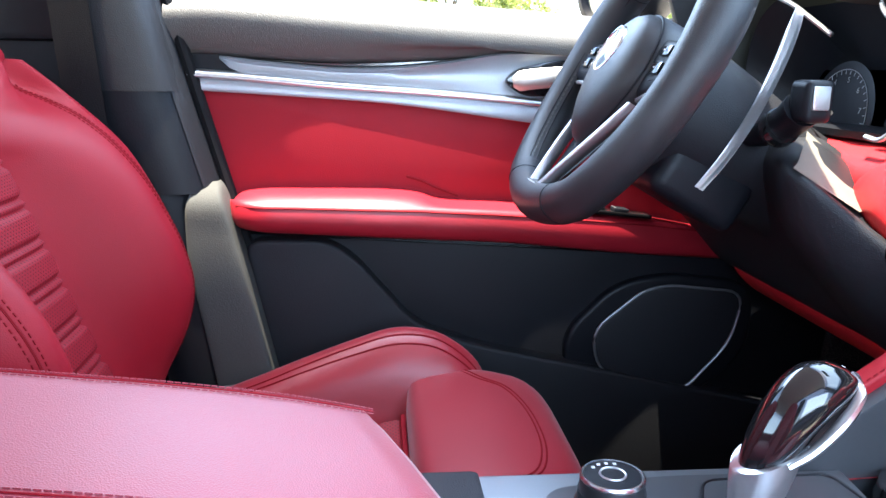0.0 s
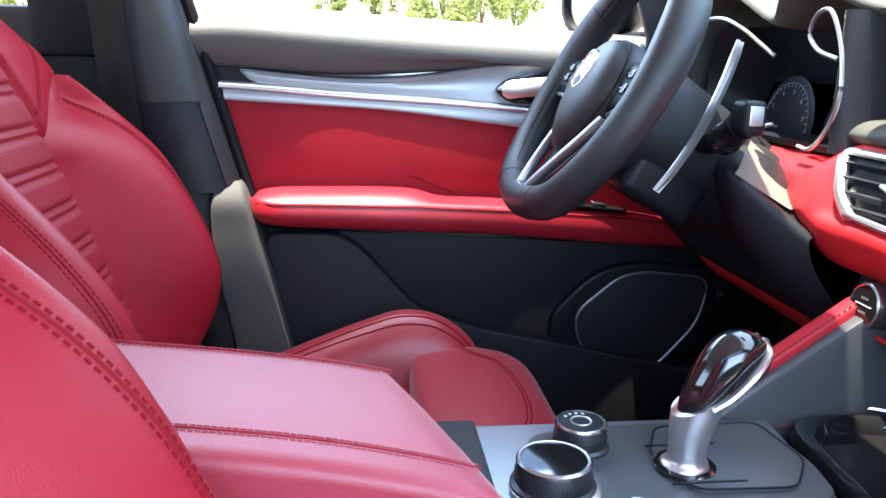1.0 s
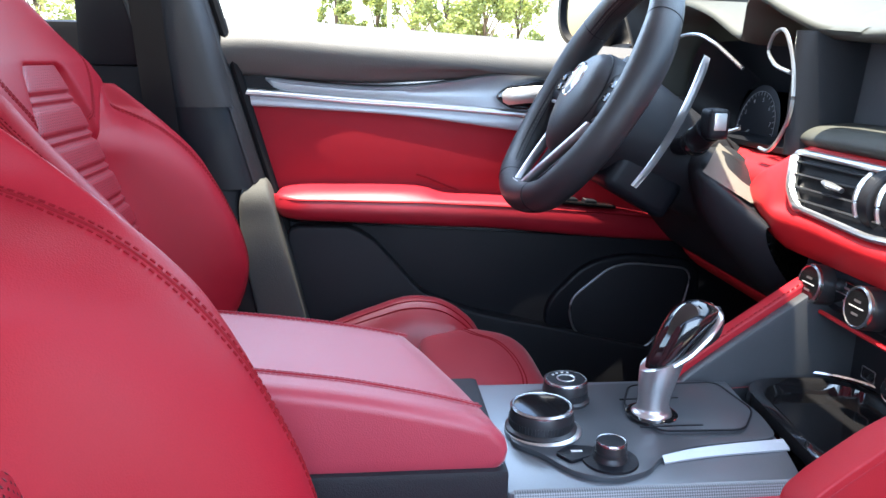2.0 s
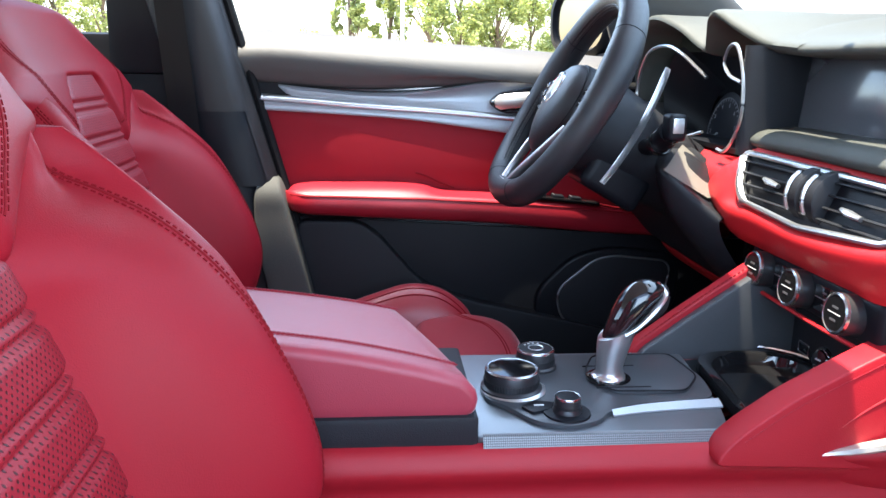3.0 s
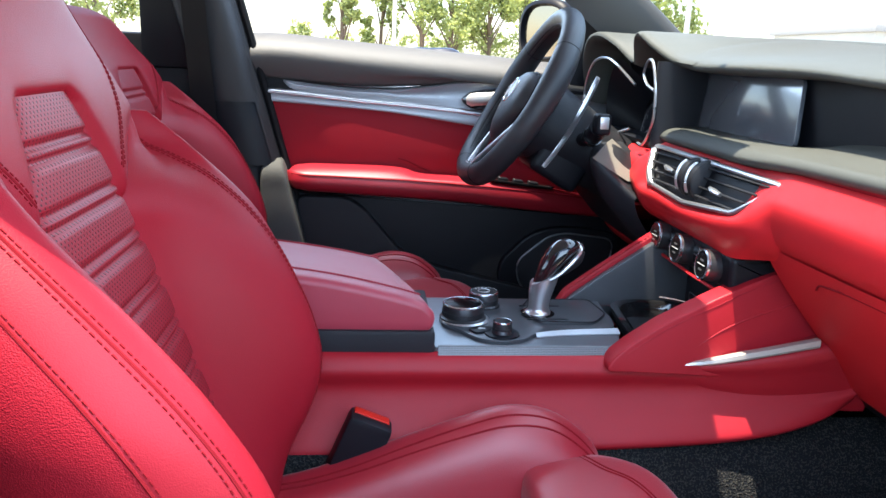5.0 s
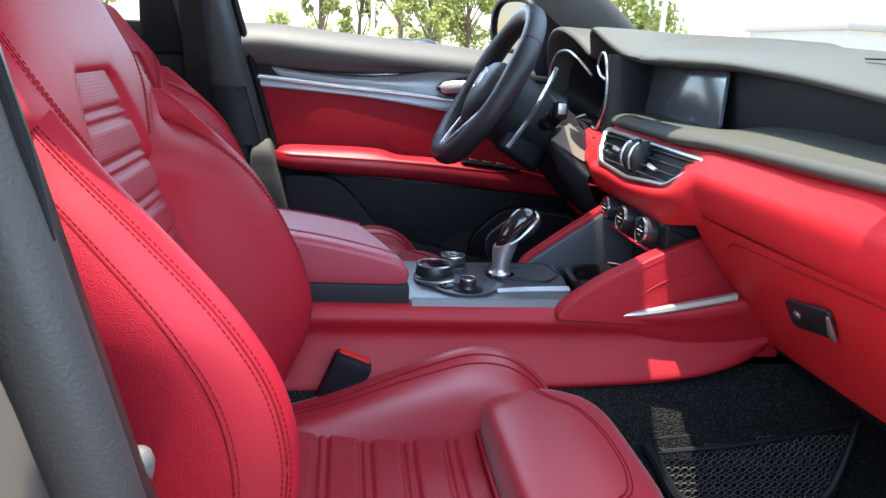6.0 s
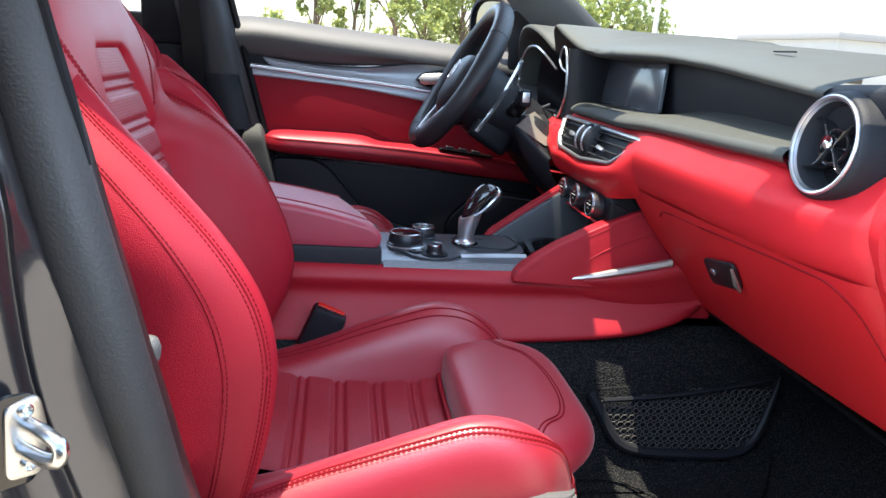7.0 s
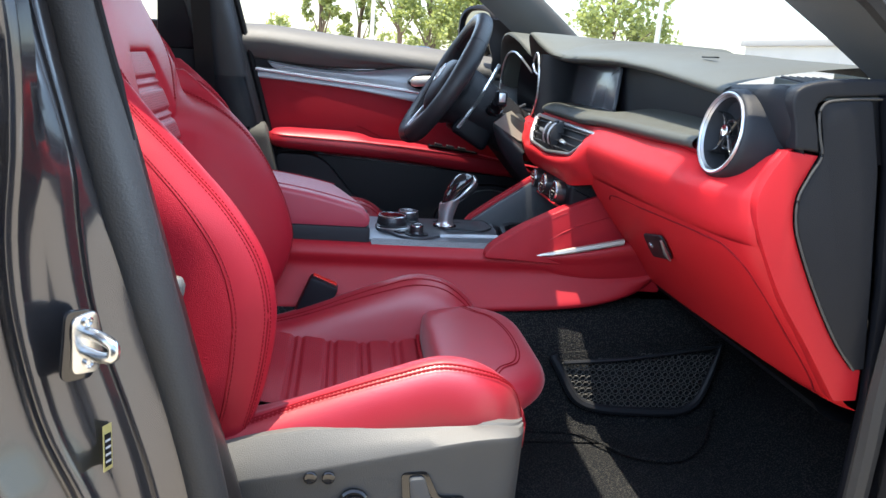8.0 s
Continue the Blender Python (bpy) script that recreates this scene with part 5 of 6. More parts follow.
# corner defroster
vent_at = pose(0.800, -0.632, 1.1915, 6, -2, 0)
dv = part("defroster_vent", moved(prism(rounded([(-0.036, 0.030), (-0.030, -0.030), (0.042, -0.036), (0.034, 0.030)], 0.008), 0.022, 0.002), vent_at @ pose(0, 0, -0.022)), grey_soft, dash, "grey slotted demister vent")
part("slot_floor", moved(prism(rounded([(-0.031, 0.025), (-0.026, -0.026), (0.036, -0.031), (0.029, 0.025)], 0.006), 0.001, 0.0003), vent_at), black_hard, dv)
for k in range(6):
    part("slat", moved(sweep([(-0.027 + k * 0.0105, 0.024, 0.0012), (-0.021 + k * 0.0105, -0.025, 0.0012)], 0.0015, 6), vent_at), trim_grey, dv)
part("airbag_mark", box(0.80, 0.806, -0.36, -0.31, 1.2165, 1.2185, 0), black_hard, dash, "small moulded lettering bar")

# centre vents
def vx(y, z=1.045):
    return 0.647 + 0.045 * (0.16 - y) + 0.42 * (z - 1.02)


vo = rounded([(0.205, 1.074), (-0.178, 1.069), (-0.105, 1.022), (0.03, 1.011), (0.155, 1.018), (0.183, 1.036)], 0.012)
vent = part("centre_vent", sweep([(vx(y, z), y, z) for y, z in vo], [0.0066 if y > 0.150 and z < 1.068 else 0.0038 for y, z in vo], 8, closed=True, flat=1.0, up=(1, 0, 0)), satin, dash, "silver framed centre air vents")
part("vent_box", ([(vx(y, z) + 0.005, y, z) for y, z in vo], [tuple(range(len(vo)))]), black_hard, vent)
for z, y0, y1 in ((1.064, 0.192, -0.155), (1.051, 0.186, -0.138), (1.038, 0.178, -0.118), (1.026, 0.160, -0.10)):
    part("slat", sweep([(vx(y, z) - 0.001, y, z) for y in np.linspace(y0, y1, 10)], 0.0026, 6, 0.5, up=(0, 0, 1)), black_soft, vent)
for y in (0.048, 0.016):
    wc = vx(y, 1.043) + 0.016
    part("vent_wheel", moved(lathe([(0.029, -0.009), (0.032, -0.007), (0.032, 0.007), (0.029, 0.009)], 32), facing((0, 1, 0), (wc, y - 0.004, 1.043), (1, 0, 0))), black_soft, vent)
    part("wheel_ring", sweep([(wc - 0.0325 * math.cos(a), y + 0.006, 1.043 + 0.0325 * math.sin(a)) for a in np.linspace(-0.55, 1.0, 20)], [0.0008] + [0.0026] * 18 + [0.0008], 6), satin, vent, "silver thumb ring")
for y, z in ((0.112, 1.050), (-0.045, 1.042)):
    part("vent_tab", sweep([(vx(y + 0.016, z) - 0.004, y + 0.016, z), (vx(y, z) - 0.008, y, z - 0.001), (vx(y - 0.018, z) - 0.006, y - 0.018, z - 0.004)], [0.003, 0.005, 0.0035], 8, 0.8), satin, vent, "silver vent tab")

# side vent
sv = facing((-1.0, -0.03, 0.13), (0.699, -0.615, 1.119))
barrel = part("side_vent", moved(lathe([(0.040, -0.034), (0.044, -0.010), (0.0475, -0.001), (0.0530, -0.001), (0.0555, -0.003), (0.0575, -0.010), (0.063, -0.030), (0.071, -0.060), (0.080, -0.10), (0.085, -0.14)], 64, False), sv), black_soft, dash, "round black air vent with silver ring")
part("ring", moved(lathe([(0.0445, -0.012), (0.0462, -0.004), (0.0485, 0.0012), (0.0508, 0.0018), (0.0522, 0.0006), (0.0525, -0.003)], 64, False), sv), satin, barrel, "silver vent ring")
part("vent_back", moved(lathe([(0.045, -0.032), (0.02, -0.033)], 32), sv), black_gloss, barrel)
for a0, bend in ((35, 14), (145, -14), (215, 14), (325, -14)):
    blade = []
    for r in np.linspace(0.004, 0.0455, 14):
        a = radians(a0 + bend * math.sin(math.pi * (r - 0.004) / 0.0415))
        c0 = np.array((r * math.cos(a), r * math.sin(a)))
        n0 = np.array((-math.sin(a), math.cos(a))) * 0.0018
        blade.append([(c0[0] - n0[0], c0[1] - n0[1], -0.030), (c0[0] - n0[0], c0[1] - n0[1], -0.011), (c0[0], c0[1], -0.0085), (c0[0] + n0[0], c0[1] + n0[1], -0.011), (c0[0] + n0[0], c0[1] + n0[1], -0.030)])
    part("vane", moved(loft(blade), sv), black_gloss, barrel, smooth=50)
part("vane_ring", moved(sweep([(0.022 * math.cos(a), 0.022 * math.sin(a) * 0.8, -0.014) for a in np.arange(40) * math.pi / 20], 0.0022, 8, closed=True), sv), black_gloss, barrel)
part("vent_tab", moved(lathe([(0.008, -0.006), (0.008, 0.0), (0.007, 0.002), (0.0055, 0.0015), (0.002, 0.001)], 24), sv @ pose(0.0, 0.004, -0.006)), chrome, barrel, "silver vent tab")

# climate panel
cl = part("climate_panel", side_plate(rounded([(0.668, 0.918), (0.666, 0.962), (0.70, 0.972), (0.76, 0.972), (0.76, 0.915), (0.68, 0.912)], 0.008), -0.108, 0.160, 0.010, 4), black_hard, dash, "black climate control panel")
for y in (0.114, 0.030, -0.063):
    kp = facing((-1, 0, 0.12), (0.658, y, 0.9415))
    k1 = part("climate_knob", moved(lathe([(0.0215, -0.014), (0.0215, 0.009), (0.0208, 0.0115), (0.0188, 0.012), (0.018, 0.0105)], 40), kp), knob_dark, cl, "black climate knob with silver ring")
    part("rim_ring", moved(lathe([(0.0216, 0.0085), (0.0212, 0.0115), (0.0190, 0.0126), (0.0182, 0.0118)], 40, False), kp), knob_metal, k1)
    part("cap", moved(lathe([(0.0183, 0.009), (0.0180, 0.0118), (0.004, 0.0122)], 32), kp), black_gloss, k1)
    part("mark", moved(box(-0.011, 0.011, -0.0005, 0.0005, 0.0119, 0.0126, 0), kp), white_mark, k1)
    for dy in (-0.007, 0.006):
        part("lettering_bar", moved(box(-0.005, 0.005, dy - 0.0011, dy + 0.0011, 0.0119, 0.0125, 0), kp), outline_metal, k1)
for y in (0.072, -0.017):
    k2 = part("climate_button", box(0.6625, 0.669, y - 0.019, y + 0.019, 0.927, 0.956, 0.0015), black_gloss, cl)
    part("mark", box(0.6619, 0.6628, y - 0.017, y + 0.017, 0.9415, 0.9425, 0), satin, k2)
    for dz in (0.007, -0.007):
        part("lettering_bar", box(0.6621, 0.6628, y - 0.004, y + 0.004, 0.941 + dz, 0.9432 + dz, 0), outline_metal, k2)
part("red_line", sweep([(0.667, -0.104, 0.913), (0.661, -0.09, 0.913), (0.660, 0.0, 0.912), (0.660, 0.145, 0.913), (0.668, 0.158, 0.913)], 0.0025, 6), leather_pad, dash)
part("storage_back", box(0.705, 0.72, -0.105, 0.11, 0.80, 0.925, 0.004), black_soft, dash, "black open storage recess")
SOCKET = facing((-1, -0.25, 0.25), (0.7045, 0.032, 0.853))
socket = part("power_socket", moved(lathe([(0.0165, -0.002), (0.0165, 0.003), (0.0145, 0.005), (0.0125, 0.004), (0.012, 0.001)], 32), SOCKET), chrome, dash, "chrome-ringed power socket")
part("cap", moved(lathe([(0.0115, 0.0), (0.0115, 0.009), (0.010, 0.0105), (0.004, 0.011)], 32), SOCKET), black_gloss, socket, "black socket cap")
part("mark", moved(box(-0.004, 0.004, -0.001, 0.001, 0.0110, 0.0114, 0), SOCKET), white_mark, socket)
part("usb_port", box(0.7025, 0.7055, 0.066, 0.084, 0.848, 0.857, 0.001), black_gloss, dash, "small black charging port")
part("port_edge", sweep([(0.7022, y, z) for y, z in rounded([(0.064, 0.846), (0.086, 0.846), (0.086, 0.859), (0.064, 0.859)], 0.002, 3)], 0.0007, 5, closed=True), outline_metal, dash)

# instrument hoods
brow = [(0.648, 1.13, 0.020), (0.640, 1.205, 0.005), (0.605, 1.247, 0.0), (0.53, 1.260, 0.0), (0.46, 1.242, 0.014), (0.405, 1.210, 0.036), (0.375, 1.226, 0.026), (0.345, 1.250, 0.014), (0.318, 1.256, 0.010), (0.27, 1.236, 0.020), (0.215, 1.214, 0.036), (0.15, 1.207, 0.046)]
rows = [[(x + d * (1 - w), 0.43 + (y - 0.43) * k, (z - dz) * (1 - w) + w * (z if y > 0.62 else 1.256 if y > 0.24 else 1.246 if y > 0.18 else 1.232)) for y, z, d in brow] for x, k, dz, w in ((0.725, 0.97, 0.016, 0.0), (0.660, 0.975, 0.012, 0.0), (0.645, 0.99, 0.005, 0.0), (0.647, 1.0, 0.0, 0.0), (0.70, 1.0, -0.003, 0.25), (0.85, 1.0, 0.0, 0.85), (1.0, 1.0, 0.0, 1.0), (1.12, 1.0, 0.03, 0.98))]
part("cluster_hood", smooth_loft(rows, 30, 60), grey_soft, dash, "grey grained twin instrument hood", smooth=60)
part("cluster_face", loft([[(x, y, z) for y in (0.63, 0.235)] for x, z in ((0.80, 1.0), (0.80, 1.13), (0.75, 1.205))]), black_hard, dash)
part("cluster_floor", loft([[(x, y, z) for y in (0.63, 0.20)] for x, z in ((0.80, 1.050), (0.74, 1.072), (0.692, 1.073), (0.686, 1.070), (0.687, 1.063), (0.70, 1.058))]), black_hard, dash, "black sill under the instruments", smooth=50)
part("red_strip", smooth_loft([[(0.70, y, 1.060), (0.682, y, 1.057), (0.666, y, 1.049), (0.656, y, 1.034), (0.656, y, 1.015)] for y in (0.40, 0.30, 0.225)], 10, 12), leather_pad, dash, "red leather strip under the instruments")
for yc in (0.500, 0.345):
    if yc > 0.4:
        part("gauge_tube", loft([[(x, yk + r * math.cos(a), zk + r * math.sin(a)) for a in np.linspace(-1.2, 1.5, 24)] for x, yk, zk, r in ((0.700, yc + 0.025, 1.132, 0.080), (0.735, yc + 0.012, 1.108, 0.074), (0.772, yc, 1.078, 0.068))]), black_hard, dash, "black funnel round the gauge", smooth=60)
    gp = facing((-1, 0, 0.15), (0.768, yc, 1.075))
    gauge = part("gauge", moved(lathe([(0.066, 0.0), (0.062, 0.001), (0.01, 0.0015)], 40), gp), black_hard, dash, "dark round gauge")
    part("dial_ring", moved(sweep([(0.056 * math.cos(a), 0.056 * math.sin(a), 0.002) for a in np.linspace(-0.6, 3.8, 40)], 0.0004, 5), gp), dial_print, gauge)
    for k in range(27):
        a = 3.8 - k * 0.1692
        part("dial_tick", moved(box(-0.0022, 0.0022, -0.0004, 0.0004, 0.0022, 0.0027, 0), gp @ pose(0.0525 * math.cos(a), 0.0525 * math.sin(a), 0, 0, 0, math.degrees(a))), dial_print, gauge)
    part("needle", moved(sweep([(-0.008, -0.004, 0.006), (-0.044, -0.020, 0.006)], [0.0016, 0.0006], 6), gp), dial_print, gauge, "pale gauge needle")
    for k, ch in enumerate("12345678"):
        a = 3.8 - k * 0.6
        cu = bpy.data.curves.new("numeral", "FONT")
        cu.body, cu.size, cu.align_x, cu.align_y, cu.extrude = ch, 0.0095, "CENTER", "CENTER", 0.0002
        t0 = new("numeral", cu)
        cu.materials.append(dial_print)
        t0.matrix_basis = gp @ pose(0.044 * math.cos(a), 0.044 * math.sin(a), 0.0025)
        t0.parent = gauge
arch = spline([(0.652, 0.612, 1.10), (0.654, 0.606, 1.165), (0.656, 0.575, 1.201), (0.660, 0.495, 1.2115), (0.668, 0.452, 1.199), (0.680, 0.424, 1.180), (0.690, 0.402, 1.164)], 60)
part("cluster_trim", sweep(arch, 0.0028, 6), satin, dash, "bright instrument outline")
tear = spline([(0.231, 1.161), (0.270, 1.171), (0.287, 1.187), (0.278, 1.205), (0.257, 1.210), (0.240, 1.194), (0.224, 1.16), (0.221, 1.118), (0.241, 1.084), (0.263, 1.068), (0.284, 1.069)], 70)
part("cluster_trim", sweep([(0.6635, y, z) for y, z in tear], 0.0024, 6), satin, dash, "bright instrument outline")
part("hood_cheek", smooth_loft([[(0.690, 0.238, z), (0.670, 0.235, z), (0.6645, 0.2305, z), (0.6655, 0.2245, z), (0.678, 0.2185, z), (0.70, 0.2150, z), (0.725, 0.2165, z), (0.748, 0.2230, z), (0.765, 0.230, z)] for z in np.linspace(1.068, 1.208, 6)], 10, 36), black_soft, dash, "dark curved side of the instrument hood", smooth=70)
part("cluster_trim", sweep(spline([(0.655, 0.55, 1.072), (0.656, 0.46, 1.072), (0.660, 0.40, 1.075), (0.668, 0.350, 1.087)], 30), 0.0024, 6), satin, dash, "bright instrument outline")
rows = [[(0.66, y, 1.060), (0.605, y, 1.060), (0.596, y, 1.040), (0.62, y, 0.98), (0.68, y, 0.91), (0.74, y, 0.85), (0.86, y, 0.80)] for y in (0.70, 0.55, 0.42, 0.34)]
rows += [[(0.68, 0.300, 1.028), (0.62, 0.300, 1.063), (0.588, 0.300, 1.042), (0.605, 0.300, 0.985), (0.665, 0.300, 0.91), (0.735, 0.300, 0.85), (0.86, 0.300, 0.80)], [(0.67, 0.245, 0.985), (0.635, 0.245, 1.007), (0.576, 0.245, 1.042), (0.592, 0.245, 0.99), (0.655, 0.245, 0.915), (0.73, 0.245, 0.85), (0.86, 0.245, 0.80)], [(0.70, 0.20, 0.96), (0.665, 0.20, 0.975), (0.640, 0.20, 0.985), (0.645, 0.20, 0.96), (0.68, 0.20, 0.91), (0.735, 0.20, 0.85), (0.86, 0.20, 0.80)]]
part("lower_dash", smooth_loft(rows, 40, 40), black_soft, dash, "black lower dash under the wheel", smooth=60)
part("side_ledge", loft([[(0.572, 0.238, 1.0455), (0.580, 0.246, 1.0495), (0.610, 0.290, 1.0665), (0.629, 0.322, 1.071)], [(0.602, 0.238, 1.0275), (0.612, 0.246, 1.0285), (0.642, 0.290, 1.0435), (0.658, 0.322, 1.048)], [(0.637, 0.238, 1.0075), (0.645, 0.246, 1.0065), (0.672, 0.290, 1.0225), (0.689, 0.322, 1.024)]]), warm_grey, dash, "warm grey ledge beside the column", smooth=60)
part("knee_strip", smooth_loft([[(0.735, y, 0.862), (0.742, y, 0.845), (0.78, y, 0.812), (0.80, y, 0.806)] for y in (0.66, 0.4, 0.2)], 8, 10), leather_pad, dash, "red lower knee strip")

# ---- steering ----
WH = facing((-math.cos(radians(30)), 0, math.sin(radians(30))), (0.47, 0.41, 1.125))
wheel = thing("steering_wheel", "black leather flat-bottomed steering wheel with silver spokes", "steering wheel")
R = 0.1735
def rim_point(a, r, z):
    """A point of the wheel's rim; the bottom is flattened."""
    x, y = r * math.cos(a), r * math.sin(a)
    if y < -0.135:
        y = -0.135 + (y + 0.135) * 0.62
    return (x, y, z - 0.004 * math.cos(2 * a))


TURN = np.arange(120) * 2 * math.pi / 120
thick = [0.0190 + 0.0022 * math.exp(-((math.degrees(a) - 22) / 18) ** 2) + 0.0022 * math.exp(-((math.degrees(a) - 158) / 18) ** 2) + 0.0010 * math.exp(-((math.degrees(a) - 270) / 40) ** 2) for a in TURN]
part("rim", moved(sweep([rim_point(a, R, 0) for a in TURN], thick, 20, closed=True, flat=1.12, up=(0, 0, 1)), WH), black_leather, wheel, "black leather rim", smooth=80)
for r, z in ((R - 0.0170, 0.0098), (R - 0.0194, 0.002)):
    part("rim_seam", moved(sweep([rim_point(a, r, z) for a in TURN], 0.0009, 6, closed=True), WH), black_hard, wheel)
part("stitching", moved(stitches([rim_point(a, R - 0.0184, 0.0066) for a in TURN], 0.007, 0.0045, 0.0007), WH), trim_grey, wheel, "grey rim stitching")
for a in (38, 142, 243, 297):
    ca, sa = math.cos(radians(a)), math.sin(radians(a))
    mid = rim_point(radians(a), R, 0)
    part("rim_seam", moved(sweep([(mid[0] + 0.0198 * math.cos(k) * ca, mid[1] + 0.0198 * math.cos(k) * sa, mid[2] + 0.0220 * math.sin(k)) for k in np.arange(24) * math.pi / 12], 0.0008, 5, closed=True, up=(0.3, 0.1, 1)), WH), black_hard, wheel)
hub = [(0.066 * math.cos(a) * (1 - 0.28 * max(0.0, -math.sin(a)) ** 2), 0.064 * math.sin(a) - 0.028 * max(0.0, -math.sin(a)) ** 2 + 0.002) for a in np.arange(64) * math.pi / 32]
rows = [[(x * k, y * k, z) for x, y in hub] for k, z in ((0.90, -0.062), (1.0, -0.050), (1.02, -0.030), (1.0, -0.010), (0.985, -0.004), (0.972, -0.0025), (0.962, -0.0035), (0.952, -0.0015), (0.92, 0.005), (0.82, 0.013), (0.62, 0.0195), (0.4, 0.022), (0.02, 0.0235))]
part("hub", moved(loft(rows, True, True), WH), black_leather, wheel, "black airbag cover", smooth=60)
part("hub_seam", moved(sweep([(x * 0.966, y * 0.966, -0.0030) for x, y in hub], 0.0014, 6, closed=True), WH), black_hard, wheel)
badge = part("badge", moved(lathe([(0.027, 0.030), (0.027, 0.0365), (0.0255, 0.0392), (0.0235, 0.0395), (0.0222, 0.0382)], 48), WH @ pose(0, 0.012, -0.016)), chrome, wheel, "round silver badge")
part("badge_face", moved(lathe([(0.0222, 0.0375), (0.0215, 0.0386), (0.012, 0.0392), (0.004, 0.0394)], 40), WH @ pose(0, 0.012, -0.016)), beige_silver, badge)
part("badge_line", moved(box(-0.0006, 0.0006, -0.0205, 0.0205, 0.0388, 0.0398, 0), WH @ pose(0, 0.012, -0.016)), outline_metal, badge)
for k in (0, 1):
    part("lettering_bar", moved(box(-0.011, 0.011, -0.0012, 0.0012, 0, 0.0006, 0), WH @ pose(0, -0.050 - 0.006 * k, 0.0125 - 0.0022 * k, 22, 0, 0)), black_hard, wheel)
for s in (-1, 1):
    sink = -0.011 if s < 0 else -0.020
    sk2 = part("spoke", moved(smooth_loft([[(x * s, y + d, z) for y, z in ((-h, -0.006), (-h * 0.9, 0.010), (0, 0.014), (h * 0.9, 0.010), (h, -0.006), (0, -0.012))] for x, h, d in ((0.050, 0.034, 0.008), (0.085, 0.029, 0.009), (0.12, 0.026, 0.011), (0.160, 0.025, 0.013))], 14, 24, True, True), WH @ pose(0, 0, sink)), black_hard, wheel, "black button spoke", smooth=60)
    part("spoke_line", moved(sweep(spline([(s * 0.066, -0.026, 0.008), (s * 0.105, -0.018, 0.011), (s * 0.150, -0.015, 0.007)], 12), [0.0026] * 12, 8), WH @ pose(0, 0, sink)), satin, sk2, "silver spoke edge")
    part("button_pad", moved(prism(rounded([(s * 0.074, -0.008), (s * 0.140, -0.004), (s * 0.140, 0.029), (s * 0.074, 0.031)], 0.007), 0.004, 0.0015), WH @ pose(0, 0, sink + 0.0105)), black_soft, sk2)
    for bx, by, w, h in ((0.090, 0.022, 0.011, 0.0050), (0.122, 0.021, 0.010, 0.0050), (0.090, 0.004, 0.011, 0.0060), (0.122, 0.006, 0.010, 0.0060)):
        part("button", moved(box(-w, w, -h, h, 0.0135, 0.0185, 0.0018), WH @ pose(s * bx, by, sink)), black_gloss, sk2)
        part("mark", moved(box(-0.0035, 0.0035, -0.0006, 0.0006, 0.0185, 0.0190, 0), WH @ pose(s * bx, by, sink)), dial_print, sk2)
    part("lower_spoke", moved(smooth_loft([[(s * (x + dx), y, z + dz) for dx, dz in ((-w, 0), (-w * 0.7, 0.007), (w * 0.7, 0.007), (w, 0), (0, -0.006))] for x, y, z, w in ((0.068, -0.032, -0.012, 0.0042), (0.054, -0.070, -0.004, 0.0045), (0.034, -0.112, 0.004, 0.0050), (0.014, -0.150, 0.010, 0.0062))], 18, 20, True, True), WH), satin, wheel, "silver lower spoke", smooth=50)
    paddle = [[(s * (x + w * k), y, z - 0.003 * abs(k)) for k in (-1, -0.5, 0, 0.5, 1)] for x, y, z, w in ((0.176, -0.075, -0.060, 0.003), (0.180, -0.045, -0.062, 0.005), (0.176, 0.0, -0.064, 0.0065), (0.163, 0.05, -0.064, 0.008), (0.147, 0.085, -0.064, 0.0075), (0.140, 0.100, -0.064, 0.0035))]
    pv, pf = smooth_loft(paddle, 24, 10)
    part("shift_paddle", moved(join((pv, pf), (pv - np.array((0, 0, 0.004)), pf)), WH), satin, wheel, "long aluminium shift paddle", smooth=60)
part("spoke_foot", moved(prism(rounded([(-0.022, -0.143), (0.022, -0.143), (0.017, -0.166), (-0.017, -0.166)], 0.005), 0.010, 0.003), WH @ pose(0, 0, 0.010)), satin, wheel, "silver lower spoke foot")
part("spoke_web", moved(smooth_loft([[(x, y, z), (0.5 * x, y, z + 0.002), (-0.5 * x, y, z + 0.002), (-x, y, z), (0, y, z - 0.010)] for x, y, z in ((0.066, -0.034, -0.020), (0.052, -0.070, -0.012), (0.032, -0.112, -0.004), (0.015, -0.145, 0.004))], 12, 16, True, True), WH), black_hard, wheel, "black spoke web", smooth=50)
column = thing("steering_column", "black steering column shroud with stalks and paddles", "steering column")
part("shroud", moved(loft([[(a * math.cos(k), b * math.sin(k) - 0.005, z) for k in np.arange(32) * math.pi / 16] for z, a, b in ((-0.030, 0.055, 0.058), (-0.042, 0.075, 0.072), (-0.055, 0.080, 0.075), (-0.12, 0.078, 0.070), (-0.20, 0.072, 0.062), (-0.26, 0.07, 0.06))], True, True), WH), black_soft, column, smooth=50)
part("shroud_side", moved(box(-0.066, 0.066, -0.090, -0.03, -0.17, -0.070, 0.014, 3), WH), black_hard, column, "black lower column cover")

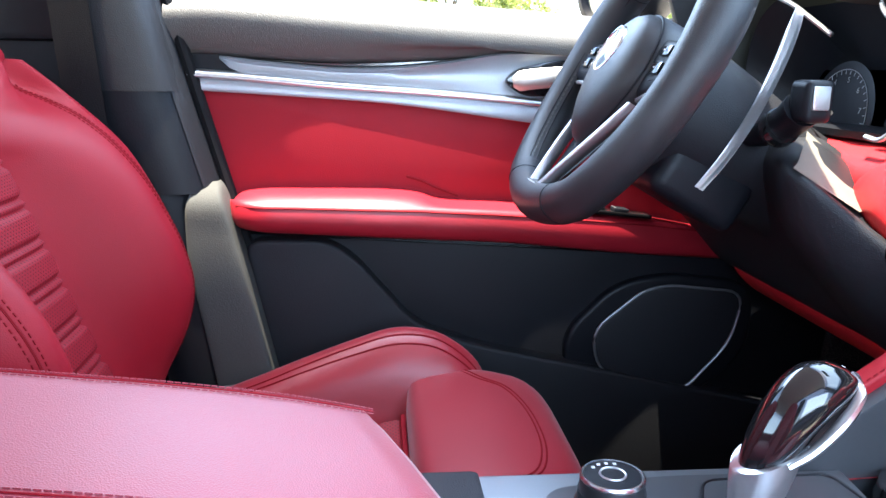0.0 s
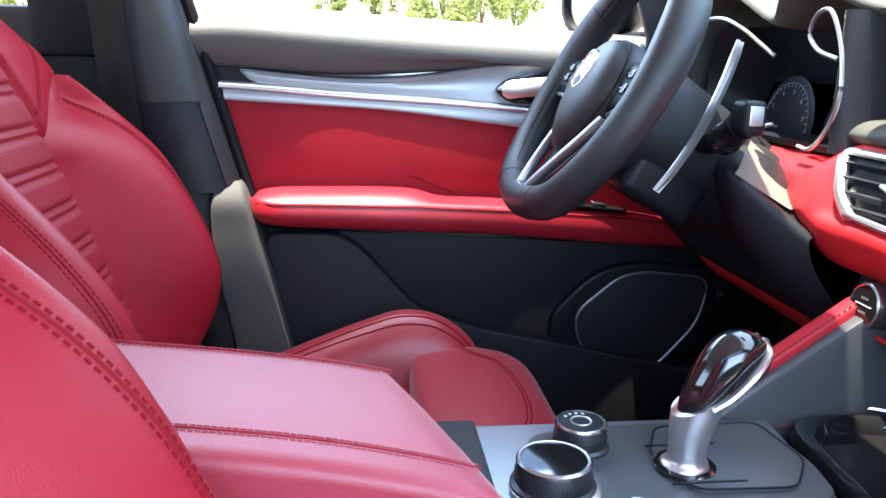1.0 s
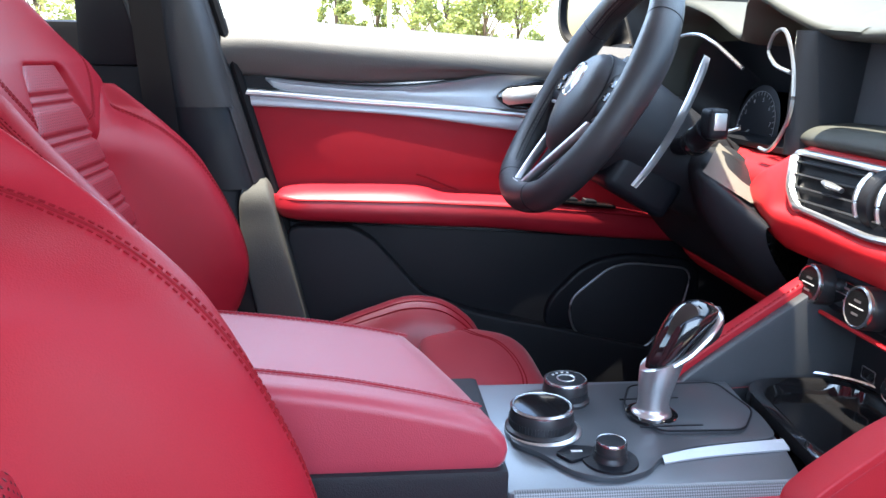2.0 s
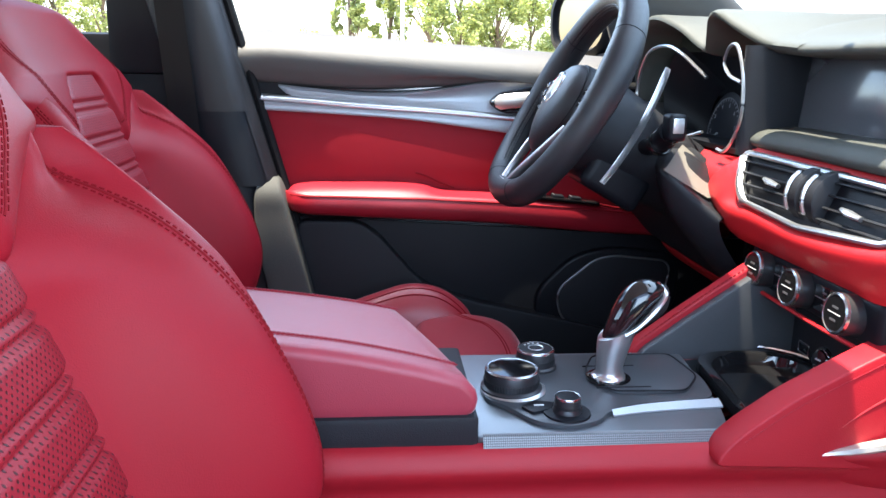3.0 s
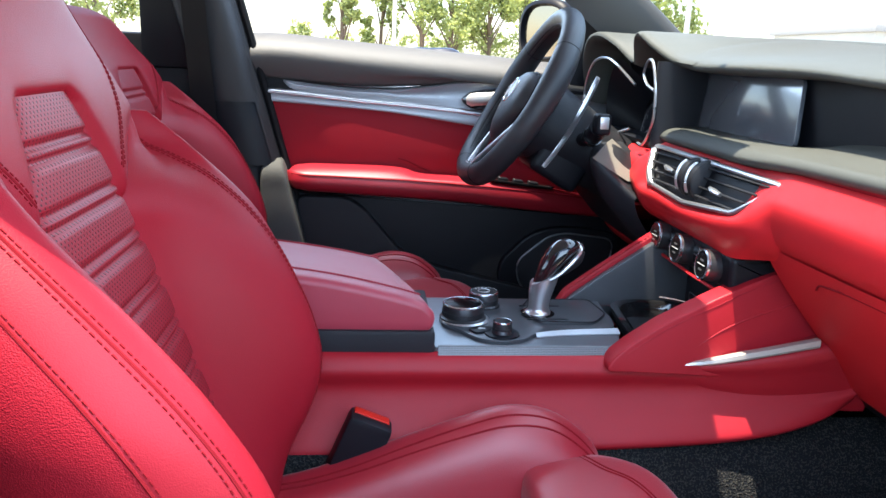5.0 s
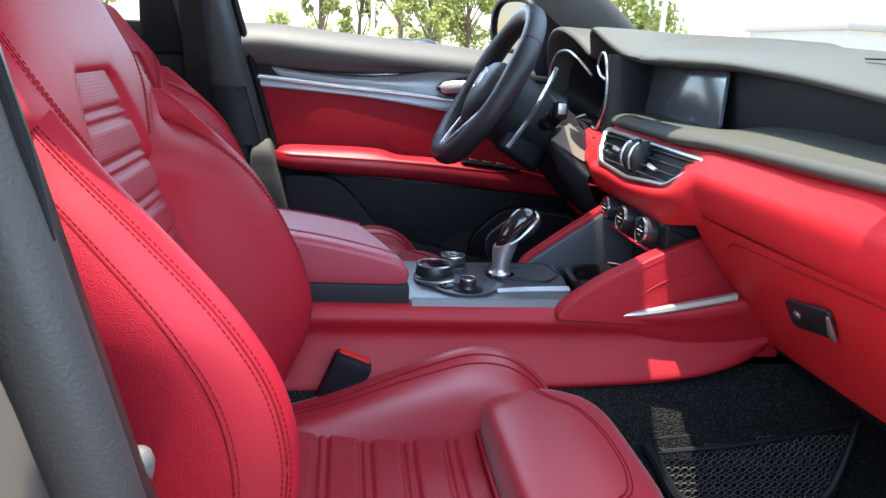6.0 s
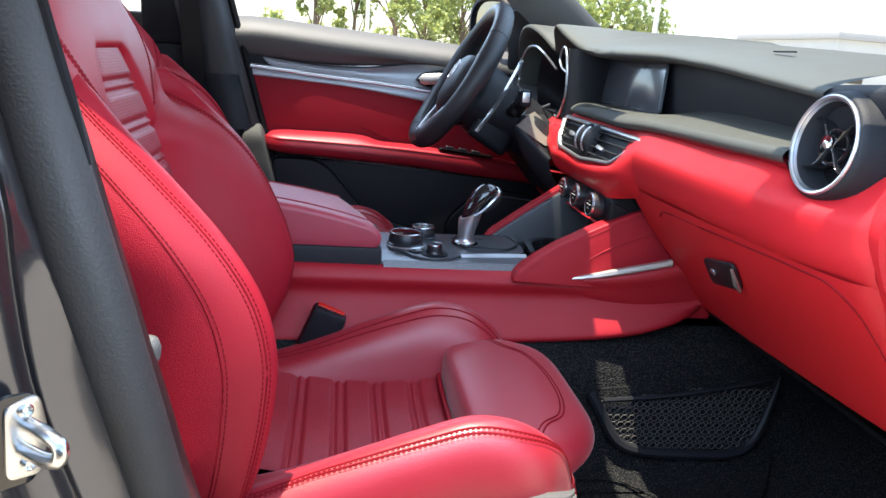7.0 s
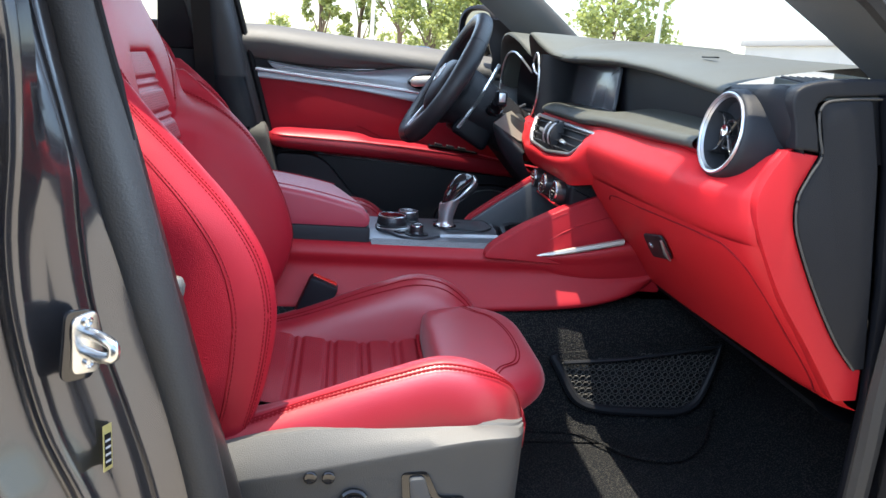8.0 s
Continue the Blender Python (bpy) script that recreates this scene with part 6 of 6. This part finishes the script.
stalk = part("stalk", sweep([(0.575, 0.38, 1.062), (0.580, 0.315, 1.068), (0.584, 0.275, 1.083), (0.585, 0.258, 1.094)], [0.011, 0.012, 0.016, 0.017], 14), black_hard, column, "black wiper stalk")
part("stalk_collar", moved(lathe([(0.0175, -0.006), (0.0185, 0.0), (0.0175, 0.006)], 20), facing((0.06, -1, 0.45), (0.5825, 0.288, 1.076))), black_gloss, stalk)
part("stalk_tip", box(0.573, 0.598, 0.232, 0.262, 1.083, 1.119, 0.007, 3), black_hard, stalk, "black stalk tip")
part("tip_badge", box(0.578, 0.593, 0.2300, 0.2335, 1.094, 1.114, 0.0015), satin, stalk, "chrome stalk end")
part("stalk", sweep([(0.575, 0.485, 1.075), (0.590, 0.55, 1.082), (0.597, 0.59, 1.092)], [0.012, 0.013, 0.014], 12), black_hard, column, "black indicator stalk")

# ---- driver door ----
door = thing("driver_door", "closed driver door with red leather insert and silver trim", "car door")
part("door_body", side_plate([(-0.07, 1.22), (0.55, 1.19), (0.95, 1.17), (0.95, 0.45), (0.12, 0.45), (0.03, 0.88), (-0.03, 1.09)], 0.735, 0.84, 0.006), paint, door)
rows = [[(x, 0.80, zt - 0.002), (x, 0.765, zt + 0.002), (x, 0.735, zt - 0.008), (x, 0.711, zt - 0.024), (x, 0.700, zt - 0.042), (x, 0.7015, zt - 0.060), (x, 0.708, zb + 0.016), (x, 0.716, zb + 0.004), (x, 0.732, zb)] for x, zt, zb in ((-0.058, 1.230, 1.138), (0.0, 1.232, 1.136), (0.16, 1.222, 1.128), (0.33, 1.212, 1.136), (0.45, 1.205, 1.148), (0.7, 1.19, 1.13), (0.95, 1.18, 1.12))]
part("upper_panel", smooth_loft(rows, 30, 30), ledge_grey, door, "dark grained window ledge", smooth=60)
top_edge = spline([(-0.034, 1.138), (0.01, 1.136), (0.069, 1.130), (0.173, 1.123), (0.257, 1.126), (0.331, 1.135), (0.395, 1.146), (0.46, 1.148), (0.8, 1.12)], 30)
low_edge = spline([(0.8, 1.02), (0.6, 1.035), (0.436, 1.052), (0.246, 1.075), (0.1, 1.084), (-0.022, 1.090)], 20)
TOP_Z = line_fn(*[tuple(q) for q in top_edge])
LOW_Z = line_fn(*[tuple(q) for q in low_edge])
RIDGE_Z = line_fn((-0.034, 1.113), (0.05, 1.108), (0.16, 1.100), (0.30, 1.092), (0.43, 1.082), (0.55, 1.070), (0.8, 1.05))
xs = np.linspace(-0.032, 0.8, 50)
part("trim_base", loft([[(x, 0.735, TOP_Z(x) + 0.002), (x, 0.7235, TOP_Z(x) + 0.001), (x, 0.7235, RIDGE_Z(x)), (x, 0.735, RIDGE_Z(x) - 0.002)] for x in xs]), black_hard, door)
LOW_END = line_fn((0.008, 1.134), (0.014, 1.126), (0.026, 1.117), (0.048, 1.1105), (0.075, 1.106), (0.12, 1.100))
rows = []
for x in np.linspace(0.010, 0.8, 60):
    low = max(RIDGE_Z(x) + 0.0035, LOW_END(x)) if x < 0.12 else RIDGE_Z(x) + 0.0035
    hi = TOP_Z(x)
    rows.append([(x, 0.728, hi), (x, 0.718, hi - 0.0005), (x, 0.7145, min(hi, max(low, hi - 0.003))), (x, 0.721, 0.65 * hi + 0.35 * low), (x, 0.720, 0.3 * hi + 0.7 * low), (x, 0.7135, low + 0.001), (x, 0.728, low)])
part("silver_trim", loft(rows), door_silver, door, "satin grey silver upper door trim", smooth=50)
part("chrome_ridge", loft([[(x, 0.717, RIDGE_Z(x) + 0.006), (x, 0.7090, RIDGE_Z(x) + 0.002), (x, 0.7062, RIDGE_Z(x) - 0.003), (x, 0.7068, RIDGE_Z(x) - 0.005), (x, 0.714, RIDGE_Z(x) - 0.007)] for x in xs]), satin, door, "bright chrome door line", smooth=60)
part("silver_lower", loft([[(x, 0.7155, RIDGE_Z(x) - 0.006), (x, 0.7125, 0.5 * (RIDGE_Z(x) + LOW_Z(x))), (x, 0.7100, LOW_Z(x) + 0.002), (x, 0.7115, LOW_Z(x) - 0.001), (x, 0.735, LOW_Z(x) - 0.002)] for x in xs]), door_silver, door, "satin silver lower door trim", smooth=60)
part("red_insert", side_plate([tuple(q) for q in np.vstack([low_edge[::-1] - (0, 0.0), [(0.8, 0.90), (0.03, 0.93)]])], 0.722, 0.738, 0.002), door_leather, door, "red leather door insert")
rows = [[(x, 0.725, zt - 0.004), (x, 0.700, zt - 0.004), (x, yi + 0.022, 0.7 * zt + 0.3 * zs - 0.001), (x, yi + 0.006, zs + 0.0095), (x, yi + 0.001, zs + 0.005), (x, yi - 0.002, 0.5 * (zs + zb)), (x, yi + 0.004, zb + 0.006), (x, yi + 0.016, zb), (x, 0.725, zb - 0.002)] for x, zt, zs, zb, yi in ((0.020, 0.940, 0.932, 0.912, 0.69), (0.032, 0.953, 0.935, 0.906, 0.665), (0.06, 0.959, 0.934, 0.902, 0.650), (0.12, 0.960, 0.933, 0.899, 0.648), (0.24, 0.959, 0.930, 0.893, 0.648), (0.28, 0.955, 0.929, 0.891, 0.650), (0.31, 0.946, 0.927, 0.889, 0.652), (0.40, 0.941, 0.922, 0.884, 0.658), (0.6, 0.922, 0.905, 0.862, 0.68), (0.76, 0.895, 0.885, 0.848, 0.70), (0.9, 0.88, 0.87, 0.84, 0.715))]
part("door_armrest", smooth_loft(rows, 60, 36), armrest_leather, door, "red leather door armrest", smooth=60)
part("armrest_seam", sweep(spline([r0[4] for r0 in rows[1:]], 80) + np.array((0, -0.0008, -0.001)), 0.0014, 5), thread, door)
sw = part("switch_panel", prism(rounded([(0.47, 0.668), (0.62, 0.678), (0.62, 0.705), (0.47, 0.700)], 0.008), 0.006, 0.002), black_gloss, door, "black window switch panel")
sw.matrix_basis = Matrix.Translation((0, 0, 0.9325)) @ Matrix.Translation((0.47, 0, 0)) @ Matrix.Rotation(radians(6.2), 4, "Y") @ Matrix.Translation((-0.47, 0, 0))
for x in (0.49, 0.525, 0.56):
    part("window_switch", box(x, x + 0.022, 0.676, 0.698, 0.005, 0.011, 0.002), black_hard, sw)
    part("switch_edge", box(x + 0.001, x + 0.003, 0.678, 0.696, 0.0105, 0.0118, 0.0004), satin, sw)
part("insert_crease", sweep(spline([(0.265, 0.7205, 0.972), (0.285, 0.7205, 0.966), (0.31, 0.7205, 0.955), (0.34, 0.7205, 0.944)], 12), 0.0016, 6), thread, door)
part("lower_panel", side_plate([(0.028, 0.888), (0.95, 0.838), (0.95, 0.45), (0.12, 0.45)], 0.722, 0.738, 0.002), black_hard, door, "black lower door panel")
part("pocket_panel", side_plate(rounded([(0.035, 0.885), (0.15, 0.884), (0.19, 0.86), (0.28, 0.757), (0.376, 0.722), (0.531, 0.689), (0.682, 0.654), (0.92, 0.60), (0.92, 0.46), (0.13, 0.46)], 0.03), 0.69, 0.735, 0.006, 3), black_soft, door, "black door pocket panel")
sp = rounded([(0.545, 0.74), (0.62, 0.803), (0.66, 0.812), (0.78, 0.80), (0.765, 0.72), (0.70, 0.645), (0.66, 0.642), (0.56, 0.675)], 0.03)
part("speaker_bezel", side_plate(rounded([(0.50, 0.73), (0.58, 0.812), (0.66, 0.828), (0.80, 0.812), (0.80, 0.70), (0.72, 0.628), (0.52, 0.64)], 0.04), 0.708, 0.735, 0.008, 3), black_hard, door)
spk = part("speaker", side_plate(sp, 0.70, 0.735, 0.006, 3), black_soft, door, "black speaker grille with silver outline")
part("outline", sweep([(x, 0.70, z) for x, z in sp], 0.0022, 6, closed=True), outline_metal, spk)
hd = rounded([(0.398, 1.107), (0.417, 1.126), (0.47, 1.137), (0.54, 1.142), (0.57, 1.11), (0.53, 1.085), (0.424, 1.088)], 0.015)
hp = part("handle_cup", side_plate(hd, 0.706, 0.72, 0.003), black_gloss, door, "dark door handle cup")
part("door_handle", sweep(spline([(0.412, 0.704, 1.107), (0.445, 0.697, 1.112), (0.50, 0.694, 1.116), (0.54, 0.70, 1.118)], 14), [0.008] + [0.014] * 13, 10, 0.5, up=(0, 1, 0)), beige_silver, hp, "satin silver inner door handle")
# door mirror
part("mirror_sail", side_plate([(0.60, 1.30), (0.66, 1.30), (0.80, 1.20), (0.84, 1.13), (0.64, 1.13), (0.640, 1.19)], 0.700, 0.715, 0.004), black_hard, door, "black triangular mirror panel")
mirror = thing("door_mirror", "driver side exterior mirror with grey housing", "door mirror")
mp = facing((-0.8, -0.6, 0.0), (0.625, 0.955, 1.272))
lens_shape = [(0.082 * math.copysign(abs(math.cos(a)) ** 0.75, math.cos(a)), 0.078 * math.copysign(abs(math.sin(a)) ** 0.75, math.sin(a))) for a in np.arange(40) * math.pi / 20]
part("mirror_housing", moved(loft([[(x * k, y * k, z) for x, y in lens_shape] for k, z in ((0.78, -0.012), (0.86, 0.002), (0.98, -0.002), (1.03, -0.02), (0.95, -0.07), (0.7, -0.115), (0.35, -0.13))], True, True), mp), black_hard, mirror, "dark mirror housing", smooth=60)
part("mirror_glass", moved(loft([[(x * k, y * k, z) for x, y in lens_shape] for k, z in ((0.80, -0.010), (0.02, -0.009))], True, True), mp), mirror_reflection, mirror, "mirror glass")
part("mirror_foot", box(0.66, 0.74, 0.80, 0.95, 1.165, 1.205, 0.015), black_hard, mirror)

# rear-view mirror above the windscreen's middle
inner_mirror = thing("rear_view_mirror", "black rear-view mirror hung from the windscreen", "mirror")
part("mirror_shell", moved(box(-0.022, 0.022, -0.12, 0.12, -0.035, 0.035, 0.014, 3), pose(0.630, 0.05, 1.425, 0, -12, 0)), black_hard, inner_mirror)
part("mirror_stem", sweep([(0.64, 0.05, 1.43), (0.655, 0.04, 1.455)], 0.010, 8), black_hard, inner_mirror)

# seat adjusters on the passenger seat's side trim
for x in (0.205, 0.228):
    part("memory_button", moved(lathe([(0.0085, 0), (0.0085, 0.004), (0.007, 0.005), (0.003, 0.004)], 20), facing((0, -1, 0.05), (x, -0.2680, 0.650))), black_gloss, passenger_seat, "round black seat button")
part("lumbar_pad", moved(lathe([(0.020, 0), (0.020, 0.006), (0.017, 0.008), (0.012, 0.005), (0.004, 0.005)], 32), facing((0, -1, 0.05), (0.262, -0.2640, 0.612))), black_gloss, passenger_seat, "round black lumbar switch")
part("recline_switch", side_plate(rounded([(0.338, 0.600), (0.332, 0.650), (0.352, 0.652), (0.366, 0.612), (0.400, 0.612), (0.402, 0.598)], 0.006), -0.275, -0.255, 0.003), console_grey, passenger_seat, "dark grey seat adjuster lever")
part("switch_plate", side_plate(rounded([(0.328, 0.592), (0.322, 0.655), (0.356, 0.658), (0.374, 0.620), (0.41, 0.620), (0.41, 0.592)], 0.008), -0.2665, -0.255, 0.001), black_gloss, passenger_seat)
part("recline_pivot", moved(lathe([(0.018, 0), (0.018, 0.008), (0.012, 0.011), (0.004, 0.012)], 24), facing((0, -1, 0), (0.10, -0.240, 0.652))), black_hard, passenger_seat)

# net pocket on the tunnel side
net = thing("net_pocket", "black net storage pocket on the tunnel carpet", "net pocket")
hem = [(0.648, 0.642), (0.668, 0.610), (0.700, 0.560), (0.735, 0.545), (0.83, 0.538), (0.91, 0.540), (0.945, 0.556), (0.985, 0.640), (0.995, 0.672)]
fr = spline(hem, 60)
part("frame", sweep([(x, -0.203 + 0.24 * (z - 0.56), z) for x, z in fr], np.interp(np.linspace(0, 1, 60), [0, 0.2, 0.8, 1], [0.009, 0.010, 0.008, 0.004]), 8), black_soft, net)
slope = Matrix(((1, 0, 0, 0), (0, 1, 0.24, -0.1945 - 0.24 * 0.56), (0, 0, 1, 0), (0, 0, 0, 1)))
part("backing", moved(side_plate([tuple(q) for q in fr], -0.002, 0.002), slope), carpet, net)
part("top_hem", sweep(spline([(0.672, -0.188, 0.628), (0.80, -0.189, 0.640), (0.99, -0.178, 0.668)], 20), 0.004, 6), black_soft, net)
cells = []
for i in range(24):
    for j in range(9):
        cx, cz = 0.672 + i * 0.0135 + (0.00675 if j % 2 else 0), 0.552 + j * 0.0115
        top = 0.628 + (cx - 0.672) * 0.126
        low = float(np.interp(cx, fr[:, 0], fr[:, 1]))
        if cz < top - 0.004 and cz > low + 0.004:
            pts = [(cx + 0.0062 * math.cos(a), -0.201 + 0.24 * (cz - 0.56), cz + 0.0058 * math.sin(a)) for a in np.arange(6) * math.pi / 3]
            cells.append(sweep(pts, 0.0011, 4, closed=True, up=(0, 1, 0)))
tagged(part("netting", join(*cells), trim_grey, net, "black hexagon netting"), kind="stuff")
mat_edge = spline([(0.60, -0.235, 0.512), (0.70, -0.245, 0.512), (0.77, -0.32, 0.512), (0.84, -0.345, 0.512), (0.90, -0.32, 0.52), (1.05, -0.1, 0.57)], 40)
part("carpet_seam", sweep(mat_edge - np.array((0, 0, 0.006)), 0.0030, 6), carpet, car, "raised carpet edge")

# ---- the far side of the lot ----
leaf = material("sunlit green leaves", (0.25, 0.30, 0.13), 0.6, vary=0.45, scale=1.2, grain=0.3, bump_scale=30)
ln, ll = leaf.node_tree.nodes, leaf.node_tree.links
thin, both = ln.new("ShaderNodeBsdfTranslucent"), ln.new("ShaderNodeMixShader")
thin.inputs["Color"].default_value = (0.42, 0.47, 0.14, 1)
both.inputs[0].default_value = 0.5
ll.new(ln["Principled BSDF"].outputs[0], both.inputs[1])
ll.new(thin.outputs[0], both.inputs[2])
ll.new(both.outputs[0], ln["Material Output"].inputs["Surface"])
bark = material("grey brown bark", (0.16, 0.12, 0.09), 0.9, bump=0.6, bump_scale=40)
galvanised = material("pale painted steel", (0.72, 0.72, 0.70), 0.5)
wall_paint = material("pale grey cladding", (0.55, 0.55, 0.54), 0.8, scale=0.4)
roof_sheet = material("grey roof sheet", (0.35, 0.35, 0.36), 0.6)
car_glass = material("dark car glass", (0.02, 0.022, 0.025), 0.05, coat=0.5)
tyre = material("black tyre rubber", (0.02, 0.02, 0.02), 0.8)


def build_tree(x, y, height, spread, seed, label):
    rnd = np.random.RandomState(seed)
    tree = thing("tree", label, "tree", "trees along the lot", at=(x, y, 0))
    h0 = height * 0.14
    trunk = [sweep(spline([(0, 0, -0.05), (0.05 * height * rnd.uniform(-0.3, 0.3), 0, h0), (0.05 * height * rnd.uniform(-0.5, 0.5), 0.1, height * 0.75)], 10), np.linspace(0.028, 0.006, 10) * height, 7)]
    tips = []
    for k in range(11):
        a, zz = k * 2.4 + rnd.uniform(0, 0.6), rnd.uniform(h0, height * 0.75)
        r = spread * rnd.uniform(0.45, 0.95) * (1.1 - 0.5 * (zz / height))
        tip = (r * math.cos(a), r * math.sin(a), min(height * 0.97, zz + rnd.uniform(0.1, 0.28) * height))
        trunk.append(sweep(spline([(0, 0, zz * 0.8), (0.5 * tip[0], 0.5 * tip[1], 0.5 * (zz + tip[2]) - 0.02 * height), tip], 6), np.linspace(0.010, 0.002, 6) * height, 5))
        tips.append(tip)
    tips.append((0, 0, height * 0.95))
    part("trunk", join(*trunk), bark, tree)
    v, f = [], []
    for c in tips:
        for _ in range(14):
            b = np.array(c) + rnd.normal(0, 0.14, 3) * (spread, spread, height * 0.42)
            rr = spread * rnd.uniform(0.10, 0.24)
            for _ in range(26):
                d = rnd.normal(0, 1, 3)
                q = b + d / np.linalg.norm(d) * rr * rnd.uniform(0.4, 1) ** 0.5
                n1, n2 = rnd.normal(0, 1, 3), rnd.normal(0, 1, 3)
                n1 /= np.linalg.norm(n1)
                n2 -= n1 * (n1 @ n2)
                n2 /= np.linalg.norm(n2)
                e = rnd.uniform(0.07, 0.16)
                k = len(v)
                v += [q - n1 * e, q + n2 * e * 0.6, q + n1 * e, q - n2 * e * 0.6]
                f.append((k, k + 1, k + 2, k + 3))
    part("crown", (np.array(v), f), leaf, tree)
    return tree


for i, (x, y, hgt, spread) in enumerate(((-1.2, 46, 7.5, 1.15), (1.0, 47, 7.0, 1.05), (3.2, 45, 8.5, 1.9), (5.0, 46, 8.0, 2.2), (7.4, 47, 7.0, 2.0), (-21, 46, 7.5, 2.6), (-18, 47, 7, 2.4), (-15, 46, 7, 2.2), (9.8, 49, 6.5, 2.0))):
    build_tree(x, y, hgt, spread, 11 + i, "leafy green parking lot tree with slim trunk")
build_tree(11.2, 31.0, 6.4, 2.3, 40, "broad leafy green tree beyond the windscreen")


def build_bush(x, y, w, h, seed):
    rnd = np.random.RandomState(seed)
    bush = thing("bush", "low rounded green bush at the lot edge", "bush", "bushes along the lot", at=(x, y, 0))
    v, f = [], []
    for _ in range(1100):
        d = rnd.normal(0, 1, 3)
        d = d / np.linalg.norm(d) * rnd.uniform(0.55, 1.08)
        q = np.array((d[0] * w, d[1] * w * 0.7, h * 0.5 + d[2] * h * 0.52))
        n1, n2 = rnd.normal(0, 1, 3), rnd.normal(0, 1, 3)
        e, k = rnd.uniform(0.08, 0.17), len(v)
        v += [q - n1 * e * 0.6, q + n2 * e * 0.4, q + n1 * e * 0.6, q - n2 * e * 0.4]
        f.append((k, k + 1, k + 2, k + 3))
    part("foliage", (np.array(v), f), leaf, bush)


for i, (x, y, w, h) in enumerate(((-3.7, 46, 0.8, 2.9), (-1.5, 48, 1.2, 2.3), (0.4, 48, 1.2, 1.6), (3.5, 48, 2.6, 2.6), (6.5, 48, 2.6, 3.0), (9.0, 48, 2.2, 2.8))):
    build_bush(x, y, w, h, 70 + i)


def build_post(x, y, h):
    post = thing("lamp_post", "tall pale steel lamp post in the lot", "lamp post", "lamp posts")
    part("pole", sweep([(x, y, 0), (x, y, h)], [0.11, 0.08], 10), galvanised, post)
    part("lamp_head", box(x - 0.2, x + 0.2, y - 0.9, y, h - 0.05, h + 0.08, 0.03), galvanised, post)


build_post(1.50, 40, 9.0)
build_post(12.05, 28.3, 8.0)

# parked cars in a row, and one unseen copy for the jamb's reflection
parked = thing("parked_car", "dark parked car in the far row, one copy added unseen", "car", "parked cars", at=(2.4, 25.5, 0))
side = [(-0.82, 0.32), (-0.88, 0.7), (-0.84, 0.95), (-0.66, 1.33), (-0.55, 1.43), (0, 1.46), (0.55, 1.43), (0.66, 1.33), (0.84, 0.95), (0.88, 0.7), (0.82, 0.32)]
rows = []
for x, k, top in ((-2.2, 0.86, 0.78), (-2.1, 0.95, 0.92), (-1.5, 1.0, 1.02), (-0.9, 1.0, 1.40), (-0.2, 1.0, 1.46), (0.6, 1.0, 1.44), (1.2, 1.0, 1.05), (1.9, 0.97, 0.95), (2.2, 0.85, 0.75)):
    rows.append([(x, y * k, min(z, top) if z > 0.9 else z) for y, z in side])
part("body", smooth_loft(rows, 40, 30), material("dark blue car paint", (0.03, 0.035, 0.05), 0.2, metal=0.3, coat=1.0, vary=0.04), parked)
for s in (-1, 1):
    part("side_window", side_plate(rounded([(-1.0, 0.98), (1.05, 0.98), (0.6, 1.36), (-0.75, 1.36)], 0.05), s * 0.80 - 0.02, s * 0.80 + 0.02), car_glass, parked)
    for x in (-1.35, 1.35):
        w = part("wheel", moved(lathe([(0.20, -0.09), (0.32, -0.09), (0.33, 0), (0.32, 0.09), (0.20, 0.09)], 24), facing((0, 1, 0), (x, s * 0.78, 0.33), (1, 0, 0))), tyre, parked)
        part("rim", moved(lathe([(0.2, -0.08), (0.2, 0.092), (0.05, 0.096)], 20), facing((0, s, 0), (x, s * 0.78, 0.33), (1, 0, 0))), alu, w)
# The last one is added behind the camera to darken the jamb's reflection.
for x, y in ((7.2, 25.8), (-2.6, 25.6), (12.0, 25.4), (-7.6, 25.9), (0.1, -3.5)):
    copy_thing(parked, Matrix.Translation((x, y, 0)))

# low building to the front of the car
hall = thing("warehouse", "low pale grey warehouse beyond the lot", "building")
part("wall", box(35.2, 70, 52, 66, 0, 4.2, 0.05), wall_paint, hall)
part("roof", box(34.9, 70.4, 51.6, 66.4, 4.2, 4.7, 0.05), roof_sheet, hall)
for k in range(6):
    part("window", box(35 + k * 5.5, 37.6 + k * 5.5, 51.9, 52.02, 1.2, 2.6, 0.02), car_glass, hall)
